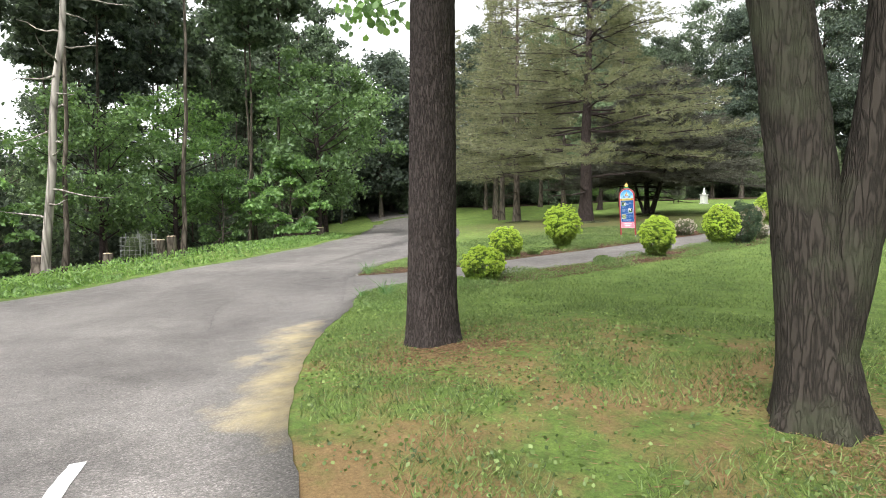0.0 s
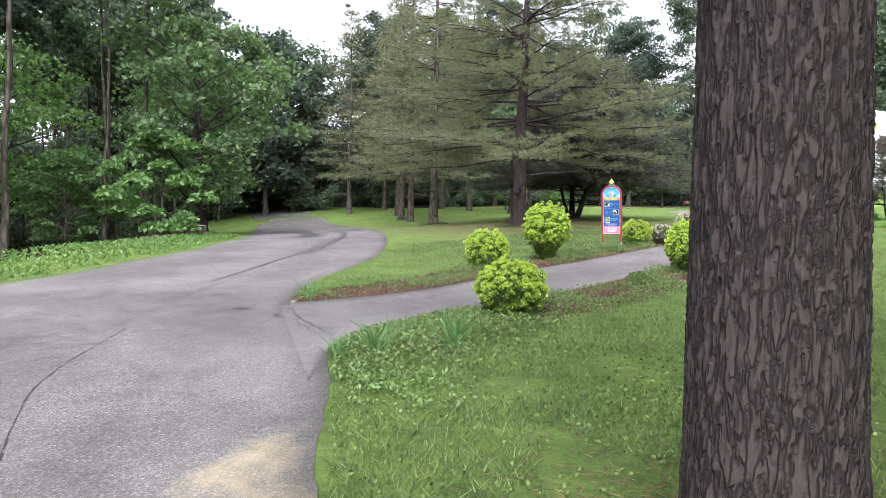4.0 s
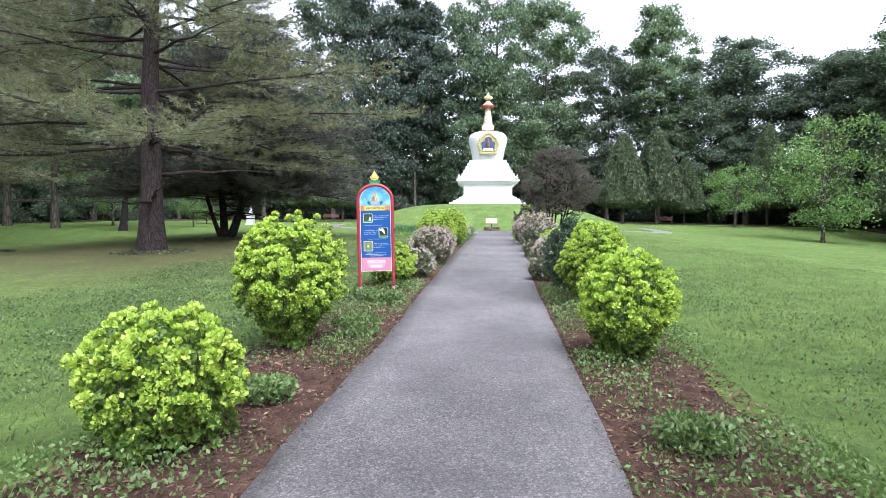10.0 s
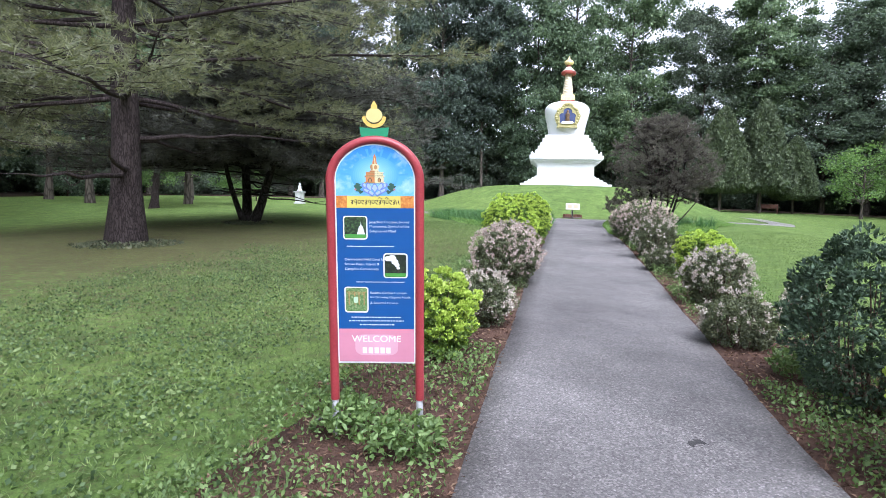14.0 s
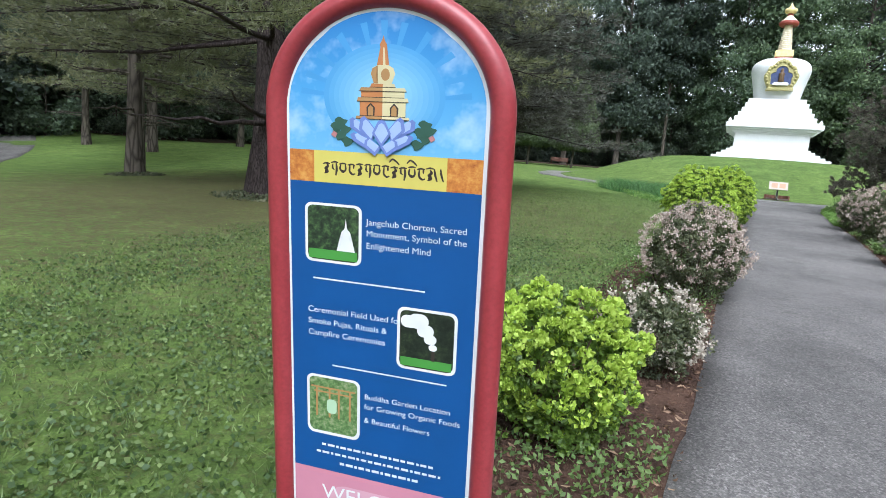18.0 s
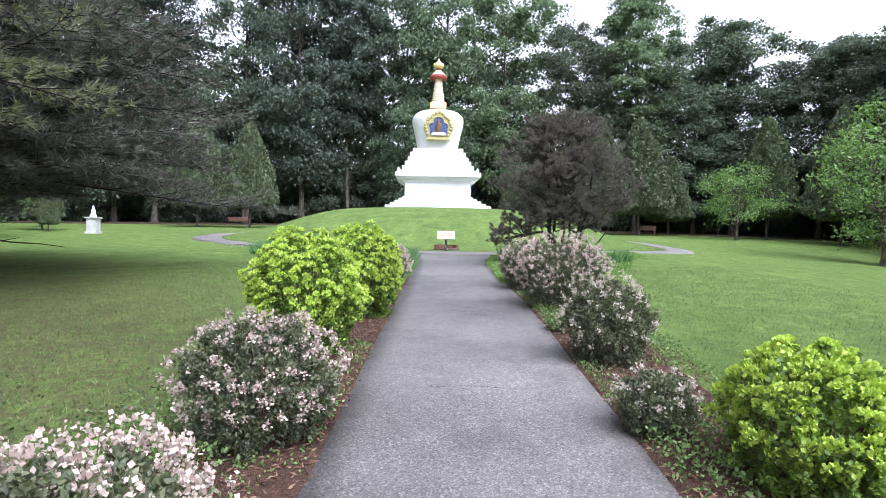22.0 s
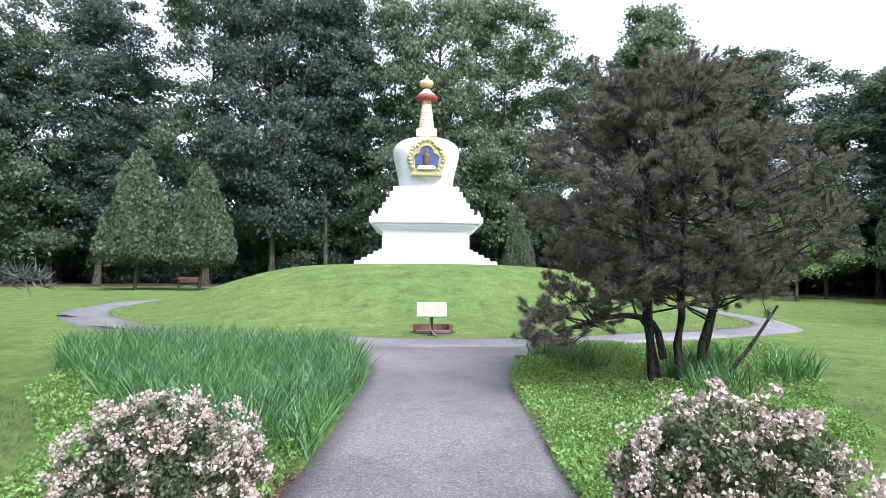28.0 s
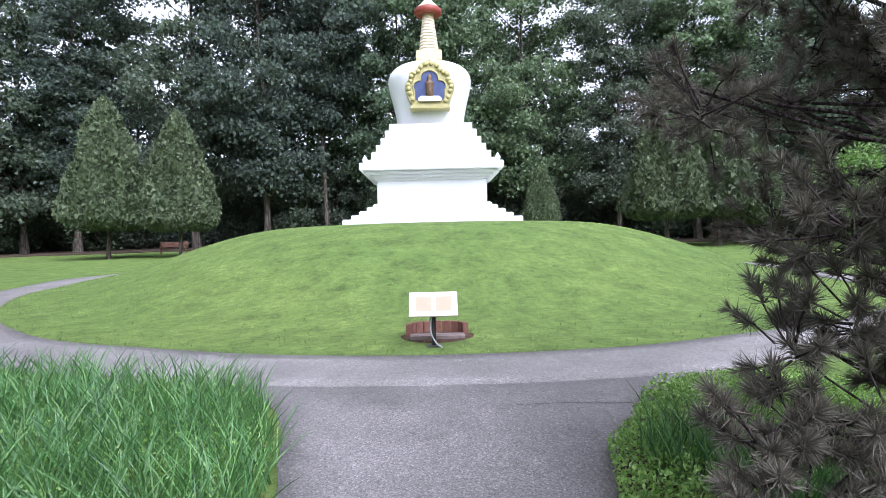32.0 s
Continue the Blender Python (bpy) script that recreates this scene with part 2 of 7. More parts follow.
def tube_arrays(pts, radii, sides=8, start=0):
    """A tapering round limb along pts."""
    p = np.asarray(pts, float)
    t = unit(np.gradient(p, axis=0))
    ref = np.where(np.abs(t[:, 2:3]) > 0.9, [[1.0, 0, 0]], [[0, 0, 1.0]])
    a = unit(np.cross(t, ref))
    for k in range(1, len(a)):  # carry the ring along without a twist
        a[k] = a[k - 1] - t[k] * (a[k - 1] @ t[k])
        a[k] /= max(np.linalg.norm(a[k]), 1e-9)
    b = np.cross(t, a)
    ang = np.linspace(0, 2 * np.pi, sides, endpoint=False)
    ring = np.cos(ang)[None, :, None] * a[:, None] + np.sin(ang)[None, :, None] * b[:, None]
    v = (p[:, None] + ring * np.asarray(radii, float)[:, None, None]).reshape(-1, 3)
    n = len(p)
    f = [(i * sides + j, i * sides + (j + 1) % sides, (i + 1) * sides + (j + 1) % sides, (i + 1) * sides + j) for i in range(n - 1) for j in range(sides)]
    return v, np.array(f) + start


class Heap:
    """Gathers arrays of one face size into one mesh."""

    def __init__(self):
        self.v, self.f, self.n = [], [], 0

    def add(self, vf):
        v, f = vf
        self.v.append(v)
        self.f.append(np.asarray(f) + self.n)
        self.n += len(v)
        return self

    def mesh(self, name, mat, soft=False):
        return fastmesh(name, np.concatenate(self.v), np.concatenate(self.f), mat, soft)


def wavy(a, b, n, rng, amount):
    u = np.linspace(0, 1, n)[:, None]
    w = np.cumsum(rng.normal(0, amount, (n, 3)), 0)
    w -= u * w[-1]
    return np.asarray(a) * (1 - u) + np.asarray(b) * u + w


def trunk_points(height, lean, rng, n=12, wave=0.06):
    p = wavy((0, 0, -0.15), (lean[0], lean[1], height), n, rng, wave)
    return p


# ---- woods and trees ----

leaf_wood = leafy("leaf_woodland", (0.07, 0.092, 0.07), (0.12, 0.152, 0.112), (0.19, 0.235, 0.165), 0.65, 0.4, (1.1, 1.2, 0.9), 0.8, 0.2)
# darkened copy of the woodland leaf, with the wood's inner shade in its colour
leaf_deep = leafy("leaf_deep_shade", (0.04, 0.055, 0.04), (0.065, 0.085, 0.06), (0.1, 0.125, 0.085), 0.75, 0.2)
leaf_fresh = leafy("leaf_fresh_green", (0.10, 0.17, 0.06), (0.17, 0.28, 0.09), (0.25, 0.38, 0.13), 0.45, 0.42)
leaf_maple = leafy("leaf_maple", (0.085, 0.142, 0.066), (0.14, 0.226, 0.098), (0.215, 0.325, 0.14), 0.45, 0.45, (1.15, 1.25, 0.7), 0.6)
leaf_thuja = leafy("leaf_arborvitae", (0.062, 0.084, 0.044), (0.095, 0.125, 0.062), (0.135, 0.168, 0.082), 0.75, 0.25, (1.1, 1.2, 0.8), 0.3)
needle_white = leafy("needles_white_pine", (0.135, 0.138, 0.092), (0.2, 0.208, 0.135), (0.285, 0.29, 0.185), 0.55, 0.4)
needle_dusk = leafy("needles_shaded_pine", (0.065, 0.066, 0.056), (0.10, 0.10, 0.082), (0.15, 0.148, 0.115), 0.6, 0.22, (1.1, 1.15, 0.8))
needle_dark = leafy("needles_dark_pine", (0.10, 0.092, 0.072), (0.15, 0.137, 0.105), (0.225, 0.2, 0.155), 0.6, 0.3, (1.0, 1.0, 0.9))
bark_dark = bark_material("bark_dark", (0.048, 0.036, 0.034), (0.095, 0.074, 0.07), 20, 0.24, 1.0, 0.02)
bark_pine = bark_material("bark_near_pine", (0.052, 0.042, 0.039), (0.066, 0.053, 0.05), 26, 0.2, 0.8, 0.02, None, 0.12)
bark_black = bark_material("bark_blackish", (0.028, 0.024, 0.022), (0.06, 0.052, 0.048), 12, 0.3, 0.7, 0.012)
bark_maple = bark_material("bark_maple", (0.04, 0.034, 0.029), (0.056, 0.047, 0.04), 24.0, 0.14, 0.8, 0.015, (0.052, 0.056, 0.036))
bark_grey = bark_material("bark_grey", (0.09, 0.075, 0.06), (0.17, 0.145, 0.12), 6.0, 0.2, 0.7, 0.02)
bark_pale = bark_material("bark_dead_pale", (0.24, 0.215, 0.19), (0.38, 0.355, 0.325), 5.0, 0.15, 0.4, 0.01)
wood_cut = mottled("cut_wood", (0.42, 0.33, 0.22), (0.55, 0.45, 0.32), 12, 80)


def broadleaf(name, height, radius, crown, base, clumps, per, leaf, seed, leaf_mat, bark, label, lean=(0, 0), long=False, flat=0.75, puff=(0.18, 0.34), plain_=False, soft_edge=False, split=False):
    """A tree: flared trunk, limbs that reach the clumps, and a crown of leaf clumps with gaps between."""
    rng = np.random.default_rng(seed)
    root = thing(name, 0, 0, 0, label, "tree")
    wood, leaves = Heap(), Heap()
    tp = trunk_points(height * 0.9, lean, rng, 14, 0.05 * height / 20)
    u = np.linspace(0, 1, 14)
    wood.add(tube_arrays(tp, radius * ((1 - u) ** 0.8 * 0.95 + 0.05) * (1 + 0.55 * np.exp(-u * 30)), 10))
    for k in range(clumps):
        h = rng.uniform(0, 1) ** (1.35 if soft_edge and plain_ else 1.0)
        zc = base + (height - base) * h
        belly = np.sin(np.pi * np.clip(0.18 + 0.8 * h, 0, 1)) ** 0.7
        th = rng.uniform(0, 2 * np.pi)
        if soft_edge:  # a broad uneven top
            belly = min(1, 0.5 + 1.6 * h) * math.sqrt(max(1 - (max(h - 0.5, 0) / 0.56) ** 2, 0.03)) * (1 + 0.22 * math.sin(3 * th + seed) + 0.12 * math.sin(7 * th + 9 * h))
        rr = crown * belly * np.sqrt(rng.uniform(0.12, 1))
        axis_at = np.array([np.interp(zc, tp[:, 2], tp[:, 0]), np.interp(zc, tp[:, 2], tp[:, 1])])
        c = np.array([axis_at[0] + rr * np.cos(th), axis_at[1] + rr * np.sin(th), zc])
        if k % 2 == 0:
            zs = max(zc - rr * rng.uniform(0.35, 0.8), base * 0.8)
            s = np.array([np.interp(zs, tp[:, 2], tp[:, 0]), np.interp(zs, tp[:, 2], tp[:, 1]), zs])
            r0 = radius * 0.3 * (1 - zs / height) + 0.02
            arm = tube_arrays(wavy(s, c, 6, rng, 0.12), np.linspace(r0, 0.015, 6), 5)
            if split:
                part("limb", Heap().add(arm).mesh("limb", bark, True), root)
            else:
                wood.add(arm)
        size = crown * rng.uniform(*puff)
        d = unit(rng.normal(0, 1, (per, 3)))
        d[:, 2] = np.abs(d[:, 2]) * 1.0 - 0.25
        lump = rng.uniform(0.5, 1.0, (per, 1)) ** 0.6
        if soft_edge:  # sprays that thin out towards their rim and hang a little
            g = rng.normal(0, 0.55, (per, 3))
            g[:, 2] -= 0.35 * (g[:, 0] ** 2 + g[:, 1] ** 2)
            p = c + g * size * [1, 1, flat]
        else:
            p = c + d * lump * size * [1, 1, flat]
        leaves.add(leaf_arrays(p, d + [0, 0, -0.2], leaf, rng, 1.0 if plain_ else 0.62, lean=0.9, long=long, plain_=plain_))
    part("trunk", wood.mesh("trunk", bark, True), root)
    part("crown", leaves.mesh("crown", leaf_mat), root)
    return root


def pine(name, height, radius, reach, first, whorl, needles, seed, mat, bark, label, length=0.2, width=0.012, count=7, step=0.5, droop=0.05, lean=(0, 0), dead=3, bow=0.0):
    """A pine: a straight trunk, tiers of spreading limbs with twigs, and needles in tufts."""
    rng = np.random.default_rng(seed)
    root = thing(name, 0, 0, 0, label, "tree")
    wood, green = Heap(), Heap()
    tp = trunk_points(height, lean, rng, 14, 0.03)
    u = np.linspace(0, 1, 14)
    tp[:, :2] += bow * np.array(lean) * (2 * u * (1 - u))[:, None]
    wood.add(tube_arrays(tp, radius * ((1 - u) * 0.92 + 0.04) * (1 + 0.45 * np.exp(-u * height * 2.2)), 14))
    z = first - dead * 0.5
    centers, dirs = [], []
    while z < height - 0.4:
        h = (z - first) / max(height - first, 1)
        bare = z < first
        for _ in range(whorl if not bare else 2):
            th = rng.uniform(0, 2 * np.pi)
            ln = reach * (1 - max(h, 0)) ** 0.75 * rng.uniform(0.6, 1.1) * (0.55 if bare else 1)
            if ln < 0.4:
                continue
            s = np.array([np.interp(z, tp[:, 2], tp[:, 0]), np.interp(z, tp[:, 2], tp[:, 1]), z + rng.uniform(-0.15, 0.15)])
            d = np.array([np.cos(th), np.sin(th), 0])
            e = s + d * ln + [0, 0, ln * rng.uniform(-droop * 2, droop + 0.25 * max(h, 0))]
            b = wavy(s, e, 8, rng, 0.05)
            wood.add(tube_arrays(b, np.linspace(radius * 0.16 * (1 - max(h, 0)) + 0.012, 0.006, 8), 5))
            if bare:
                continue
            for q in np.arange(0.25, 1.0, step / ln if ln > 1 else 0.3):
                at = s + (e - s) * q
                at = np.array([np.interp(q, np.linspace(0, 1, 8), b[:, i]) for i in range(3)])
                for sgn in (-1, 1):
                    a2 = th + sgn * rng.uniform(0.5, 1.0)
                    l2 = ln * 0.42 * (1.15 - q) * rng.uniform(0.6, 1.2) + 0.15
                    e2 = at + np.array([np.cos(a2), np.sin(a2), rng.uniform(-0.12, 0.25)]) * l2
                    wood.add(tube_arrays(wavy(at, e2, 3, rng, 0.02), [0.012, 0.008, 0.004], 3))
                    m = max(int(needles * l2), 2)
                    w = rng.uniform(0.2, 1.05, (m, 1))
                    centers.append(at * (1 - w) + e2 * w + rng.normal(0, 0.05, (m, 3)))
                    dirs.append(np.repeat(unit((e2 - at)[None]) + [[0, 0, 0.25]], m, 0))
        z += rng.uniform(0.35, 0.65) * (1 + height / 40)
    c, d = np.concatenate(centers), np.concatenate(dirs)
    green.add(needle_arrays(c, d, length, width, count, rng))
    part("trunk", wood.mesh("trunk", bark, True), root)
    part("crown", green.mesh("needles", mat), root)
    return root


def stand(root, x, y, turn=0.0, size=1.0, sink=0.0, tall=1.0):
    root.matrix_world = pose(x, y, lz(x, y) - sink, 0, 0, turn) @ Matrix.Diagonal((size, size, size * tall, 1))
    return root


def more(root, x, y, turn=0.0, size=1.0, tall=1.0, label=""):
    ob = copy_thing(root, Matrix.Identity(4))
    ob.matrix_basis = pose(x, y, lz(x, y), 0, 0, turn) @ Matrix.Diagonal((size, size, size * tall, 1))
    if label:
        ob["label"] = label
    return ob


WOODS = "trees of the wood"
wood_rng = random.Random(5)
TALL = "tall broadleaf tree with grey-green crown in the wood"
kinds = []
for s, (hgt, crw, bs, rad) in enumerate([(27, 5.8, 4.5, 0.27), (30, 6.0, 6, 0.32), (26, 5.4, 3.2, 0.24), (28, 4.6, 9, 0.2)]):
    kinds.append(tagged(broadleaf("woodland_tree", hgt, rad, crw, bs, 175, 250, 0.27, 20 + s, leaf_wood, bark_grey, TALL, flat=0.5, puff=(0.14, 0.28), plain_=True, soft_edge=True), group=WOODS))
back = []
for s, (hgt, crw, bs) in enumerate([(28, 6.2, 3), (27, 5.8, 5)]):
    back.append(tagged(broadleaf("woodland_tree", hgt, 0.28, crw, bs, 95, 120, 0.48, 26 + s, leaf_wood, bark_grey, "tall tree deeper in the wood", flat=0.6, puff=(0.2, 0.36), plain_=True, soft_edge=True), group=WOODS))
under = [
    tagged(broadleaf("understory_tree", 8, 0.1, 3.0, 0.8, 40, 170, 0.22, 31, leaf_wood, bark_grey, "low leafy tree at the edge of the wood", plain_=True, soft_edge=True), group="undergrowth of the wood"),
    tagged(broadleaf("understory_tree", 6, 0.08, 2.8, 0.3, 38, 170, 0.21, 32, leaf_wood, bark_grey, "bushy young tree at the edge of the wood", plain_=True, soft_edge=True), group="undergrowth of the wood"),
]
front, rear = [], []


def far_row(points, jitter, row):
    for x, y in points:
        row.append((x + wood_rng.uniform(-jitter, jitter), y + wood_rng.uniform(-jitter, jitter)))


far_row([(x, 73 - 0.005 * x * x) for x in np.arange(-48, 50, 6.4)], 1.5, front)  # behind the monument
far_row([(x, 82 - 0.005 * x * x) for x in np.arange(-50, 52, 20)], 2.0, rear)
far_row([(42 - 0.0015 * (y - 20) ** 2 * 0.5, y) for y in np.arange(2, 62, 7.0)], 1.6, front)  # to the east
far_row([(42, y) for y in np.arange(-22, 1, 8)], 1.6, rear)
far_row([(51, y) for y in np.arange(-8, 66, 10)], 2.0, rear)
far_row([(-46, y) for y in np.arange(34, 72, 7.5)], 1.6, front)  # to the west
far_row([(-55, y) for y in np.arange(20, 72, 9)], 2.0, rear)
far_row([(-62, y) for y in np.arange(2, 40, 8)], 2.0, rear)
far_row([(-21 - 34 * a, -26 + 30 * a) for a in (0.45, 1.0)], 1.6, front)  # beyond the drive
far_row([(4, -52), (18, -56), (34, -52), (46, -40)], 2.0, rear)  # behind the start
placed = set()


def settle(k, x, y, size, tall=1.0):
    if k.name in placed:
        more(k, x, y, wood_rng.uniform(0, 360), size, tall)
    else:
        placed.add(k.name)
        stand(k, x, y, wood_rng.uniform(0, 360), size, 0.0, tall)


for i, (x, y) in enumerate(front):
    high = 1.1 if y > 55 and -30 < x < 8 else (0.75 if x > 26 else (0.98 if x > 8 else 1.0))
    beyond = x < -18 and y < 8
    settle(kinds[3 if beyond else (i * 7 + i // 5) % 4], x, y, wood_rng.uniform(0.86, 1.1) * (0.8 if beyond else 1), high * wood_rng.uniform(0.92, 1.1))
for i, (x, y) in enumerate(rear):
    settle(back[i % 2], x, y, wood_rng.uniform(0.85, 1.05), 0.8)
low = [(x, 77 - 0.005 * x * x) for x in np.arange(-46, 46, 4.6)] + [(x, 86 - 0.005 * x * x) for x in np.arange(-50, 52, 7)]
low += [(40, y) for y in np.arange(-6, 40, 9.0)] + [(46, y) for y in np.arange(-8, 64, 5.0)]
low += [(-43, y) for y in np.arange(34, 70, 7.5)] + [(-52, y) for y in np.arange(26, 70, 6.0)] + [(-60, y) for y in np.arange(6, 36, 6)]
low += [(-21 - 30 * a, -24 + 28 * a) for a in np.linspace(0, 1, 9)] + [(-28 - 34 * a, -28 + 28 * a) for a in np.linspace(0, 1, 11)] + [(-36 - 30 * a, -38 + 30 * a) for a in np.linspace(0, 1, 10)]
low += [(x, 81 - 0.005 * x * x) for x in np.arange(-45, 46, 3.9)] + [(x, 93 - 0.005 * x * x) for x in np.arange(-54, 55, 4.6)] + [(50, y) for y in np.arange(-6, 66, 4.5)]
low += [(-44, 66), (-40, 70), (-35, 71.5), (-30, 73), (-25, 74), (-47, 60), (-48, 54)]
low += [(-70 - 3 * (k % 2), 8 + 4.5 * k) for k in range(10)] + [(-84, 10 + 6 * k) for k in range(8)] + [(-74, 30 + 3 * k) for k in range(5)]
for i, (x, y) in enumerate(low):
    x, y = x + wood_rng.uniform(-1.6, 1.6), y + wood_rng.uniform(-1.6, 1.6)
    settle(under[i % 2], x, y, wood_rng.uniform(0.75, 1.25) * (1.5 if x < -64 else 1))

# leaves that close the wood low down, coloured dark in place of deep shade
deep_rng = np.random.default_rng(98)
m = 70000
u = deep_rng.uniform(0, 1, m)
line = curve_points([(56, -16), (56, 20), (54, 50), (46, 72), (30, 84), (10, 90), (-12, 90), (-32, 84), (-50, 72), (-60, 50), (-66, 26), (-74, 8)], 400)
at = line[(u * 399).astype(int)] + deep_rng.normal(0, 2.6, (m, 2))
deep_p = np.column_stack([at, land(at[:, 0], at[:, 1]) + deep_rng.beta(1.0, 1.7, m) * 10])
tagged(new("deep_undergrowth", Heap().add(leaf_arrays(deep_p, np.array([0.0, 0, 0.2]), 0.7, deep_rng, 0.9, 0.15, 0.9)).mesh("deep_undergrowth", leaf_deep)), "dense undergrowth deep in the wood, leaves coloured dark for its shade", "undergrowth", kind="stuff")

# slender trunks with thin tops between the taller trees
pole = tagged(broadleaf("slender_tree", 24, 0.11, 2.6, 14, 40, 110, 0.34, 35, leaf_wood, bark_grey, "slender dark-trunked tree with a thin high crown", (0.6, 0.3), flat=0.5, puff=(0.2, 0.4), plain_=True, soft_edge=True), group="slender trees of the wood")
for i, a in enumerate(np.linspace(0.02, 1, 15)):
    x, y = -19 - 36 * a + wood_rng.uniform(-2, 2), -22.5 + 29 * a + wood_rng.uniform(-1.5, 1.5)
    settle(pole, x, y, wood_rng.uniform(0.75, 1.1))
for x, y in [(-20.4, -10.6), (-23.4, -6.3), (-25.2, -5.2), (-24.3, -4.3), (-19.2, -15.6), (-50, 12), (-56, 17), (-44, 8.2), (-60, 13), (-48, 6), (-40, 4.5), (-53, 9)]:
    settle(pole, x, y, wood_rng.uniform(0.8, 1.05))
for x in np.arange(-38, 38, 7.7):
    settle(pole, x + wood_rng.uniform(-2, 2), 75 - 0.005 * x * x + wood_rng.uniform(-2, 2), wood_rng.uniform(0.8, 1.0))

# the wood goes on far behind
far_rng = np.random.default_rng(99)
m = 60000
th = far_rng.uniform(0, 2 * np.pi, m)
rad = far_rng.uniform(100, 118, m)
zf = far_rng.beta(1, 2.0, m) * 14
far_p = np.stack([rad * np.cos(th), 25 + rad * np.sin(th), zf + land(rad * np.cos(th), 25 + rad * np.sin(th)) - 1], 1)
tagged(new("distant_wood", Heap().add(leaf_arrays(far_p, np.array([0.0, 0, 0.3]), 1.5, far_rng, 0.9, 0.15, 0.9)).mesh("distant_wood", leaf_wood)), "dark wood going on in the distance", "wood", kind="stuff")

# white pines on the west lawn
pine_a = stand(pine("white_pine", 19, 0.38, 8.2, 3.3, 6, 15, 41, needle_white, bark_dark, "tall white pine with bare lower trunk and spreading limbs", 0.19, 0.009, 8, 0.45, 0.06), -11.57, 9.09, 30)
pine_b = stand(pine("white_pine", 22, 0.25, 5.0, 3.6, 5, 6, 42, needle_white, bark_grey, "tall slender white pine on the lawn", 0.34, 0.026, 5, 0.7), -19.3, 11.3)
tagged(pine_b, group="white pines on the lawn")
for x, y, turn, size in [(-26.0, 16.2, 70, 1.0), (-29.3, 18.6, 140, 0.95), (-34, 23, 200, 1.05), (-30, 29, 260, 0.95), (-24.5, 31, 20, 0.9), (-37, 33, 100, 1.0), (-31, 41, 170, 1.05), (-41, 28, 45, 0.9), (-42, 24, 300, 1.0)]:
    more(pine_b, x, y, turn, size)

# ---- ground, road and path ----


def axis_steps(parts_):
    out = []
    for a, b, d in parts_:
        out += list(np.arange(a, b, d))
    return np.array(out + [parts_[-1][1]])


def lawn_material():
    m, nt, p = material("lawn", 0.9, 0.15)
    geo = nt.nodes.new("ShaderNodeNewGeometry").outputs["Position"]
    big, mid, fine, tuft = noise_tex(nt, 0.22, 4), noise_tex(nt, 1.6, 5), noise_tex(nt, 42, 6, 0.85), noise_tex(nt, 7, 4, 0.7)
    green = ramp(nt, mid, [(0.25, (0.082, 0.13, 0.036)), (0.5, (0.13, 0.2, 0.052)), (0.75, (0.185, 0.265, 0.074))])
    green = blend(nt, 0.5, green, ramp(nt, big, [(0.3, (0.75, 0.85, 0.7)), (0.7, (1.25, 1.15, 1.0))]), "MULTIPLY")
    green = blend(nt, 0.75, green, ramp(nt, fine, [(0.3, grey(0.35)), (0.7, grey(1.35))]), "MULTIPLY")
    green = blend(nt, 0.8, green, ramp(nt, tuft, [(0.32, grey(0.62)), (0.5, grey(0.95)), (0.68, (1.25, 1.22, 1.1))]), "MULTIPLY")
    soil = ramp(nt, fine, [(0.35, (0.05, 0.036, 0.024)), (0.65, (0.16, 0.115, 0.065))])
    speck = noise_tex(nt, 16, 5, 0.8)
    green = blend(nt, ramp(nt, speck, [(0.53, grey(0)), (0.66, grey(0.55))]), green, soil)
    # thin turf with needles and bare soil round the pines on the west lawn; it also paints in the pines' shade
    away = nt.nodes.new("ShaderNodeVectorMath")
    away.operation = "DISTANCE"
    nt.links.new(geo, away.inputs[0])
    away.inputs[1].default_value = (-11.5, 10.0, 0.4)
    thin = nt.nodes.new("ShaderNodeMapRange")
    for i, v in ((1, 3.0), (2, 16.0), (3, 0.16), (4, -0.16)):
        thin.inputs[i].default_value = v
    nt.links.new(away.outputs["Value"], thin.inputs[0])
    both = nt.nodes.new("ShaderNodeMath")
    nt.links.new(thin.outputs[0], both.inputs[0])
    nt.links.new(noise_tex(nt, 9, 6, 0.75), both.inputs[1])
    green = blend(nt, ramp(nt, both.outputs[0], [(0.46, grey(0)), (0.62, grey(0.7))]), green, soil)
    straw = ramp(nt, fine, [(0.3, (0.14, 0.085, 0.045)), (0.7, (0.34, 0.22, 0.11))])
    # fallen needles under the trees by the car park
    dist = nt.nodes.new("ShaderNodeVectorMath")
    dist.operation = "DISTANCE"
    nt.links.new(geo, dist.inputs[0])
    dist.inputs[1].default_value = (6.6, -14.6, -0.5)
    near = nt.nodes.new("ShaderNodeMapRange")
    for i, v in ((1, 1.5), (2, 7.5), (3, 0.1), (4, -0.3)):
        near.inputs[i].default_value = v
    nt.links.new(dist.outputs["Value"], near.inputs[0])
    add = nt.nodes.new("ShaderNodeMath")
    nt.links.new(near.outputs[0], add.inputs[0])
    nt.links.new(noise_tex(nt, 1.3, 6, 0.65), add.inputs[1])
    mask = ramp(nt, add.outputs[0], [(0.5, grey(0)), (0.68, grey(0.9))])
    nt.links.new(blend(nt, mask, green, straw), p.inputs["Base Color"])
    relief(nt, p, fine, 0.8, 0.04)
    return m


